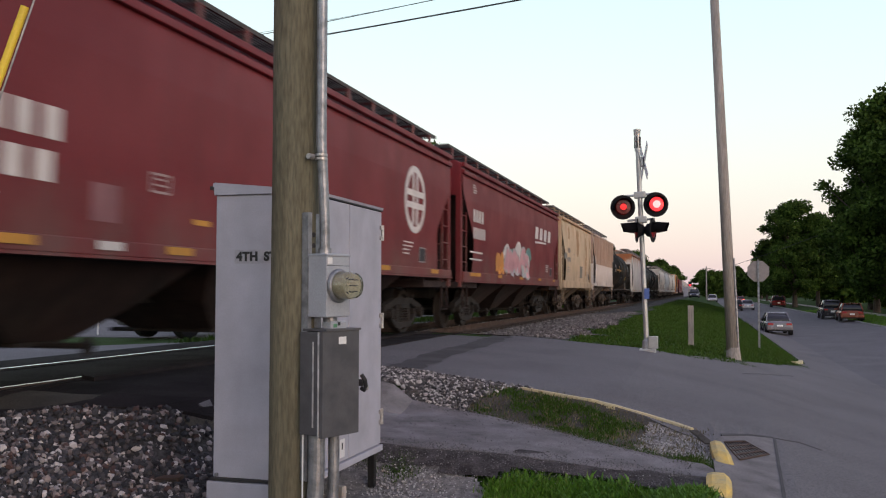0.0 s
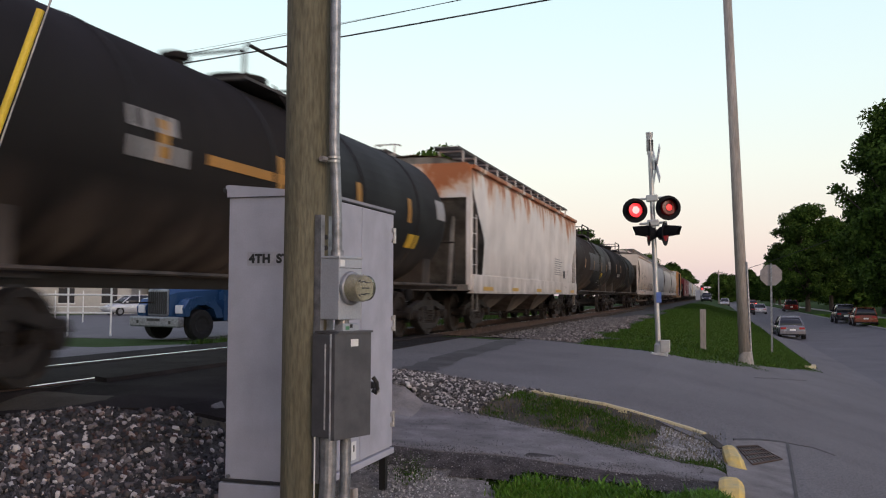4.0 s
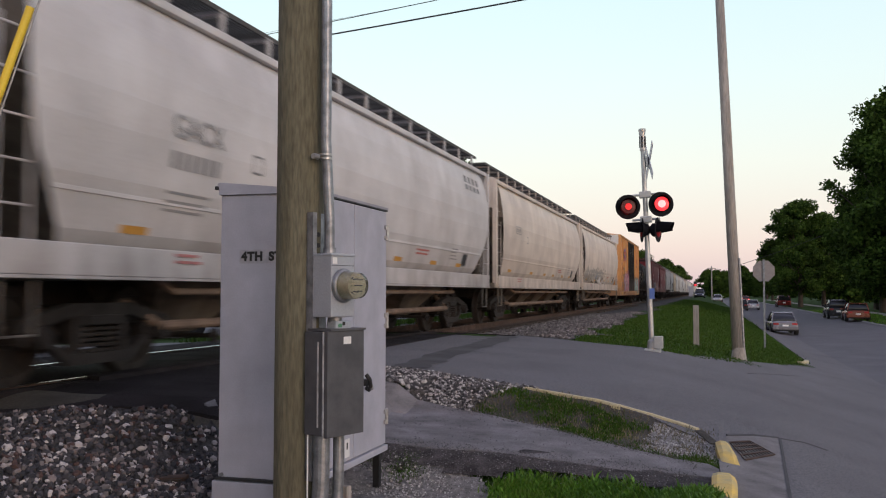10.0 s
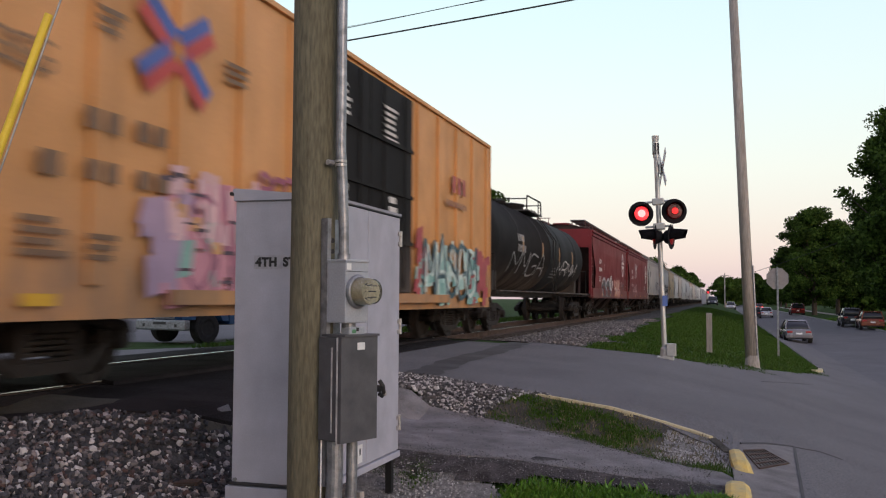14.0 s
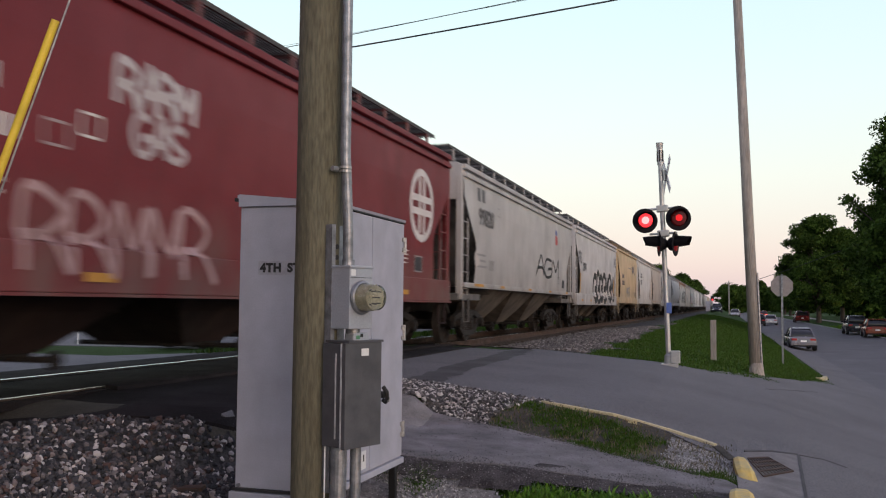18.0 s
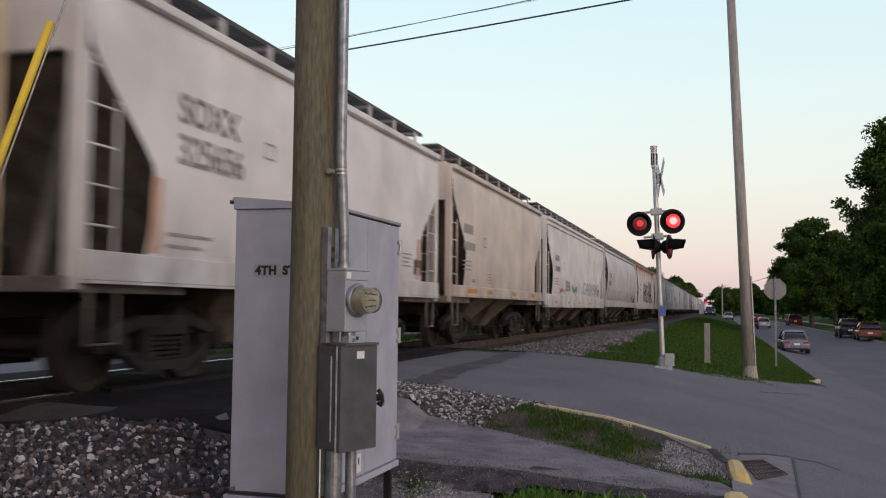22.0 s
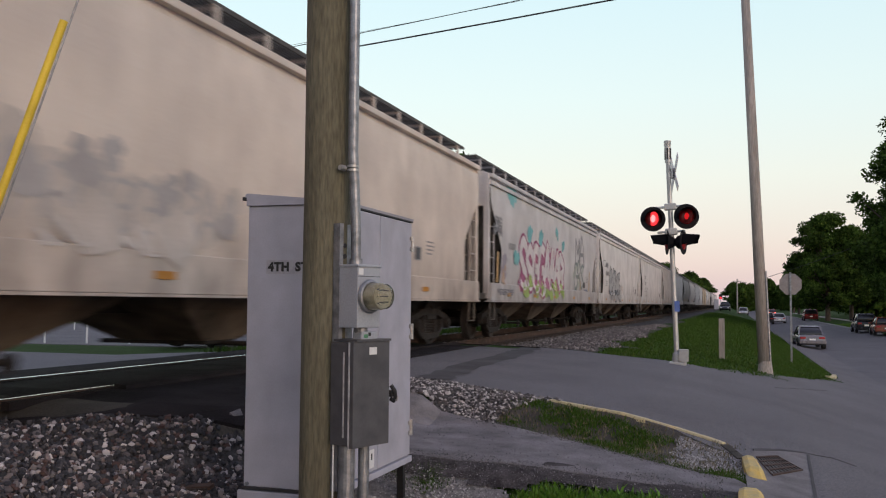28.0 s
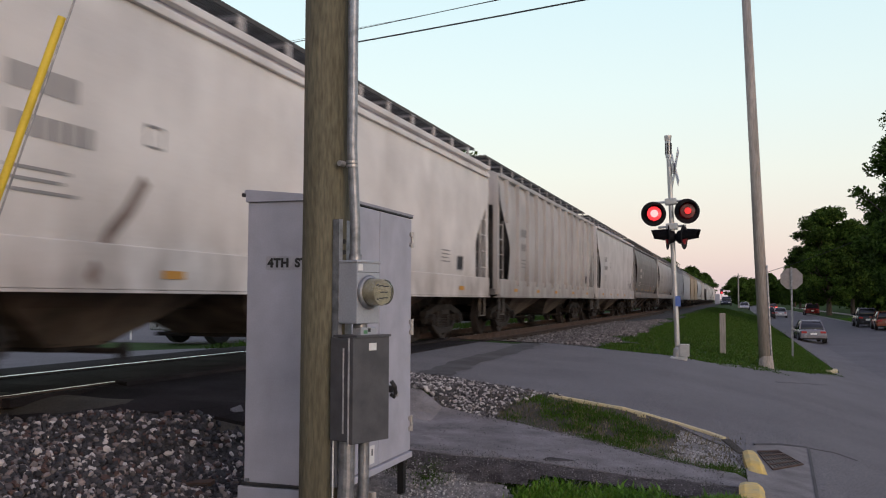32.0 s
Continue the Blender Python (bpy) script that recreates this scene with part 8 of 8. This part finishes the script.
def car(x, y, turn, col, label, tall=1.42, long=4.6, wide=1.76, wagon=False, lit=False, z=None):
    """A parked car facing +y before its turn."""
    c = thing("car", pose(x, y, (land(x, y) if z is None else z) + 0.02, 0, 0, turn), label, "car", "cars along the streets")
    h, w = long / 2, wide / 2
    belt = tall * 0.62
    bm = bmesh.new()
    secs = []
    for fy, fw, z0, z1 in ((-1.0, 0.80, 0.40, belt * 0.80), (-0.985, 0.88, 0.30, belt * 0.92), (-0.95, 0.94, 0.25, belt * 0.985), (-0.85, 0.98, 0.22, belt * 1.01), (-0.6, 1.0, 0.21, belt * 1.01), (-0.2, 1.0, 0.20, belt), (0.35, 1.0, 0.20, belt * 0.98), (0.6, 0.99, 0.21, belt * 0.92), (0.8, 0.96, 0.23, belt * 0.84), (0.95, 0.88, 0.3, belt * 0.72), (1.0, 0.76, 0.40, belt * 0.60)):
        a, mid = fw * w, (z0 + z1) * 0.5
        half = [(0.78, z0), (0.92, z0 + 0.05), (0.985, mid - 0.08), (1.0, mid + 0.05), (0.97, z1 - 0.11), (0.92, z1 - 0.045), (0.80, z1 - 0.012), (0.45, z1 + 0.01)]
        secs.append([(a * p, fy * h, q) for p, q in half] + [(-a * p, fy * h, q) for p, q in half[::-1]])
    body = part("body", loft(bm, secs), car_paint(col), c, smooth=True)
    rear0, rear1 = (-0.94, -0.84) if wagon else (-0.66, -0.38)
    cabin = [(rear0 * h, belt - 0.03), (rear0 * h * 0.62 + rear1 * h * 0.38, belt + (tall - belt) * 0.5), (rear1 * h, tall * 0.985), (-0.12 * h, tall * 1.005), (0.14 * h, tall * 0.985), (0.32 * h, belt + (tall - belt) * 0.55), (0.56 * h, belt - 0.03)]
    bm = bmesh.new()
    loft(bm, [[(f * w * lerp(z, (belt, tall), (0.90, 0.70)) * g, yy, z - dz) for yy, z in cabin] for f, g, dz in ((-1, 1, 0.03), (-1, 0.93, 0.0), (1, 0.93, 0.0), (1, 1, 0.03))])
    part("cabin", bm, M["car_glass"], c, "dark glass cabin", smooth=True)
    part("roof", loft(bmesh.new(), [[(f * w * 0.70 * g, yy, tall + dz) for yy, dz in ((rear1 * h - 0.06, -0.03), (rear1 * h + 0.12, 0.022), (-0.12 * h, 0.034), (0.10 * h, 0.02), (0.19 * h, -0.03), (0.0, -0.05), (rear1 * h + 0.1, -0.05))] for f, g in ((-1, 1.0), (-1, 0.9), (1, 0.9), (1, 1.0))]), car_paint(col), c)
    for s in (-1, 1):
        for (ya, za), (yb, zb) in (((rear0 * h, belt), (rear1 * h, tall)), ((0.52 * h, belt), (0.16 * h, tall))):
            part("pillar", tube(bmesh.new(), (s * w * 0.87, ya, za), (s * w * 0.69, yb, zb), 0.045, n=6), car_paint(col), c)
        for yy in (-0.62, 0.62):
            wheel = part("wheel", lathe(bmesh.new(), [(0.0, 0.0), (0.2, 0.02), (0.22, 0.05), (0.30, 0.06), (0.315, 0.0), (0.315, -0.12), (0.3, -0.16), (0, -0.16)], 20, pose(s * (w - 0.04), yy * h, 0.315, 0, s * 90)), M["tyre"], c)
            part("rim", lathe(bmesh.new(), [(0, 0.035), (0.1, 0.03), (0.19, 0.045)], 12, pose(s * (w - 0.03), yy * h, 0.315, 0, s * 90)), M["zinc"], wheel)
        part("tail_lamp", box(bmesh.new(), min(s * w * 0.46, s * w * 0.86), max(s * w * 0.46, s * w * 0.86), -h - 0.004, -h * 0.94, belt * 0.74, belt * 0.89, 0.02), M["tail_lit"] if lit else M["tail"], c, "red tail lamp")
        part("headlamp", box(bmesh.new(), min(s * w * 0.5, s * w * 0.86), max(s * w * 0.5, s * w * 0.86), h * 0.95, h + 0.005, belt * 0.52, belt * 0.66, 0.02), M["head"], c, "clear headlamp")
        part("mirror", box(bmesh.new(), min(s * w * 0.95, s * (w + 0.14)), max(s * w * 0.95, s * (w + 0.14)), 0.36 * h, 0.42 * h, belt, belt + 0.12, 0.02), car_paint(col), c)
    part("rear_bumper", box(bmesh.new(), -w * 0.93, w * 0.93, -h - 0.06, -h * 0.93, 0.30, 0.50, 0.04), car_paint(col), c)
    part("bumper_band", box(bmesh.new(), -w * 0.8, w * 0.8, -h - 0.066, -h - 0.05, 0.25, 0.32, 0.01), M["tyre"], c)
    part("number_plate", box(bmesh.new(), -0.16, 0.16, -h - 0.02, -h + 0.02, belt * 0.58, belt * 0.58 + 0.14), M["white"], c, "pale blank number plate")
    return c


car(4.1, 56.5, 2, (0.20, 0.19, 0.205), "dusty silver sedan parked in the side street", 1.24, 4.2, 1.48)
car(10.3, 72.0, -2, (0.20, 0.055, 0.028), "rust-red hatchback parked by the trees", 1.30, 3.8, 1.62, wagon=True)
car(9.95, 80.0, 0, (0.018, 0.018, 0.022), "black off-road car parked by the trees", 1.50, 4.0, 1.52, wagon=True)
car(5.9, 132, 0, (0.50, 0.51, 0.54), "pale silver sedan parked far down the side street", 1.36, 4.4, 1.7)
car(4.6, 150, 0, (0.10, 0.11, 0.13), "dark sedan parked far down the side street")
car(4.2, 128, 0, (0.03, 0.03, 0.035), "black car at the kerb", 1.5, wagon=True)
car(10.3, 138, 0, (0.13, 0.015, 0.014), "dark red car parked far down the street", 1.6, 4.8, 1.9, wagon=True)
car(8.2, 215, 0, (0.30, 0.05, 0.04), "far car with its tail lamps lit", lit=True)
car(-1.5, 190, 178, (0.04, 0.045, 0.06), "dark pickup far beside the track", 1.8, 5.2, 1.95, wagon=True)
car(1.9, 185, 178, (0.45, 0.45, 0.47), "pale car far beside the track", 1.5)
car(-41.3, 58, 150, (0.66, 0.66, 0.68), "white hatchback far beyond the railway", 1.5, 4.3, wagon=True)

# ---- conventional lorry waiting beyond the track ----
truck_col = (0.030, 0.085, 0.20)
lorry = thing("lorry", pose(-15.85, 26.85, land(-15.85, 26.85) + 0.02, 0, 0, 163), "blue lorry with a chrome bumper waiting beyond the track", "lorry")
part("chassis", box(bmesh.new(), -0.45, 0.45, -4.2, 2.4, 0.55, 0.8, 0.02), M["black"], lorry)
bm = bmesh.new()
hood = []
for fy, z0, z1, a in ((0.7, 0.75, 1.75, 0.78), (1.5, 0.75, 1.72, 0.72), (2.2, 0.72, 1.66, 0.58), (2.4, 0.72, 1.58, 0.5)):
    hood.append([(-a, fy, z0), (a, fy, z0), (a, fy, z1 - 0.18), (a * 0.82, fy, z1), (-a * 0.82, fy, z1), (-a, fy, z1 - 0.18)])
part("hood", loft(bm, hood), car_paint(truck_col), lorry)
bm = bmesh.new()
loft(bm, [[(s * (1.08 if z < 1.9 else 0.95), yy, z) for yy, z in ((-0.8, 0.6), (-0.8, 2.75), (0.35, 2.75), (0.72, 1.75), (0.72, 0.6))] for s in (-1, 1)])
part("cab", bm, car_paint(truck_col), lorry)
part("windscreen", box(bmesh.new(), -0.9, 0.9, -0.015, 0.015, -0.45, 0.45, 0.02, pose(0, 0.565, 2.22, 20)), M["car_glass"], lorry)
part("cargo_box", box(bmesh.new(), -1.2, 1.2, -6.6, -1.0, 0.95, 3.3, 0.03), M["case"], lorry, "pale grey cargo box")
grille = part("grille", box(bmesh.new(), -0.47, 0.47, 2.36, 2.45, 0.76, 1.58, 0.05), M["zinc"], lorry, "chrome grille frame")
for k in range(9):
    x = -0.4 + 0.1 * k
    part("grille_bar", box(bmesh.new(), x - 0.03, x + 0.03, 2.45, 2.47, 0.82, 1.5), M["case_dark"], grille)
part("front_bumper", box(bmesh.new(), -1.16, 1.16, 2.38, 2.6, 0.42, 0.74, 0.05), M["zinc"], lorry, "bright chrome front bumper")
part("plate_holder", box(bmesh.new(), -0.3, 0.3, 2.595, 2.61, 0.6, 0.68), M["case_dark"], lorry)
for s in (-1, 1):
    part("tow_eye", box(bmesh.new(), s * 0.75 - 0.05, s * 0.75 + 0.05, 2.595, 2.608, 0.52, 0.62), M["black"], lorry)
    arch = [(2.3, 0.75), (2.35, 1.0), (2.15, 1.28), (1.7, 1.36), (1.2, 1.28), (0.85, 0.95), (0.8, 0.7), (1.05, 0.7), (1.2, 0.98), (1.5, 1.1), (1.8, 1.1), (2.1, 0.95), (2.15, 0.75)]
    part("fender", extrude(bmesh.new(), arch, "x", min(s * 0.7, s * 1.13), max(s * 0.7, s * 1.13)), car_paint(truck_col), lorry)
    part("headlamp", box(bmesh.new(), s * 0.87 - 0.15, s * 0.87 + 0.15, 2.25, 2.38, 0.84, 1.1, 0.03), M["head"], lorry, "clear headlamp")
    for yy in (-3.4, 1.62):
        part("wheel", lathe(bmesh.new(), [(0, 0.02), (0.22, 0.03), (0.28, 0.06), (0.44, 0.06), (0.48, 0), (0.48, -0.25), (0, -0.25)], 20, pose(s * 1.05, yy, 0.48, 0, s * 90)), M["tyre"], lorry)

# ---- beyond the railway: pipe fences, houses ----
for x, y, n in ((-20.1, 27.0, 10), (-29.5, 42.0, 12)):
    fence = thing("pipe_fence", pose(x, y, land(x, y)), "white pipe fence beyond the railway", "fence", "pipe fences of the yard")
    for k in range(n):
        part("fence_post", tube(bmesh.new(), (-1.56 * k, -0.28 * k, -0.2), (-1.56 * k, -0.28 * k, 1.7), 0.035, n=8), M["white"], fence)
    for z in (0.82, 1.45):
        part("fence_rail", tube(bmesh.new(), (0, 0, z), (-1.56 * (n - 1), -0.28 * (n - 1), z), 0.03, n=8), M["white"], fence)
M["siding"] = mat("pale_siding", (0.50, 0.47, 0.43), 0.8, vary=0.1, size=0.6)
M["shingle"] = mat("grey_shingle", (0.12, 0.115, 0.115), 0.9, vary=0.25, size=0.3)


def house(x, y, turn, w, d, h, label):
    ob = thing("house", pose(x, y, land(x, y), 0, 0, turn), label, "house", "houses beyond the railway")
    part("wall", box(bmesh.new(), -w / 2, w / 2, -d / 2, d / 2, -0.3, h), M["siding"], ob)
    part("roof", extrude(bmesh.new(), [(-d / 2 - 0.4, h), (0, h + d * 0.32), (d / 2 + 0.4, h)], "x", -w / 2 - 0.3, w / 2 + 0.3), M["shingle"], ob)
    for k in range(4):
        xx = -w / 2 + w * (k + 0.5) / 4
        if k == 1:
            part("door", box(bmesh.new(), xx - 0.45, xx + 0.45, -d / 2 - 0.05, -d / 2 + 0.02, 0.1, 2.15), M["old_wood"], ob, "wooden front door")
        else:
            win = part("window", box(bmesh.new(), xx - 0.6, xx + 0.6, -d / 2 - 0.03, -d / 2 + 0.02, 0.9, 2.1), M["car_glass"], ob, "dark window")
            part("frame", box(bmesh.new(), xx - 0.68, xx + 0.68, -d / 2 - 0.06, -d / 2 - 0.03, 0.82, 0.92), M["white"], win)
    return ob


house(-52, 63, 25, 13, 8, 2.9, "pale single-storey house beyond the railway")
house(-60, 54, 40, 12, 8, 2.9, "pale house with a grey roof far off")
house(-34, 88, 15, 12, 8, 3.0, "pale house behind trees far off")

# ---- far along the track: wayside signal, its case and a pole ----
sig = thing("wayside_signal", pose(-3.2, 258, land(-3.2, 258)), "distant railway signal showing red", "railway signal")
part("signal_mast", tube(bmesh.new(), (0, 0, 0), (0, 0, 4.2), 0.08, n=10), M["alu"], sig)
part("signal_head", box(bmesh.new(), -0.45, 0.45, -0.15, 0.15, 2.7, 4.0, 0.05), M["black"], sig)
part("lens", lathe(bmesh.new(), [(0, 0.05), (0.2, 0.03), (0.3, 0)], 16, pose(0, -0.16, 3.0, 90)), M["red_lamp"], sig, "glowing red lens")
far_case = thing("signal_case", pose(-4.3, 256, land(-4.3, 256)), "distant pale railway signal case", "signal case")
part("cabinet", box(bmesh.new(), -0.6, 0.6, -0.6, 0.6, 0, 2.6, 0.03), M["case"], far_case)
part("roof", box(bmesh.new(), -0.65, 0.65, -0.65, 0.65, 2.6, 2.7, 0.02), M["case"], far_case)
for x, y, hgt in ((0.9, 208, 7.4), (3.75, 120, 6.0)):
    p = thing("utility_pole", pose(x, y, land(x, y)), "distant wooden pole beside the track", "utility pole")
    part("trunk", tube(bmesh.new(), (0, 0, -0.3), (0, 0, hgt), 0.16, 0.11, 10), M["old_wood"], p)
    if hgt > 7:
        part("crossarm", box(bmesh.new(), -0.9, 0.9, -0.06, 0.06, hgt - 0.6, hgt - 0.45), M["old_wood"], p)


# ---- what moves: the train rolls by, its wheels turn ----
def motions():
    for car, y in CARS:
        walk(car, [(t, pose(TRACK_X, y - SPEED * t, 0.0)) for t in (0.0, 8.0, 16.0, 24.0, 32.0)])
    for dy, sets in WHEELS.items():
        first = sets[0]
        walk(first, [(k / FPS, pose(0, dy, 0.457, math.degrees(SPEED * k / FPS / 0.457))) for k in range(32 * FPS + 1)])
        for other in sets[1:]:
            other.rotation_mode = "QUATERNION"
            keys = other.animation_data_create()
            keys.action = first.animation_data.action
            keys.action_slot = first.animation_data.action_slot
    # each flash is the added glowing disc turning over
    for first_angle, (ob, m) in zip((180, 0), FLASH_DISCS):
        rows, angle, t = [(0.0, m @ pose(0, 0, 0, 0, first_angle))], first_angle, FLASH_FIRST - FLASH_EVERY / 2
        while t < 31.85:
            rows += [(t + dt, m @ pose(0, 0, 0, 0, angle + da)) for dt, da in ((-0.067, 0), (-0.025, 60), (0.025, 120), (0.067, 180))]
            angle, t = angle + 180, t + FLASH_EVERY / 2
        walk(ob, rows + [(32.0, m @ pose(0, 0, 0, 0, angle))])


motions()
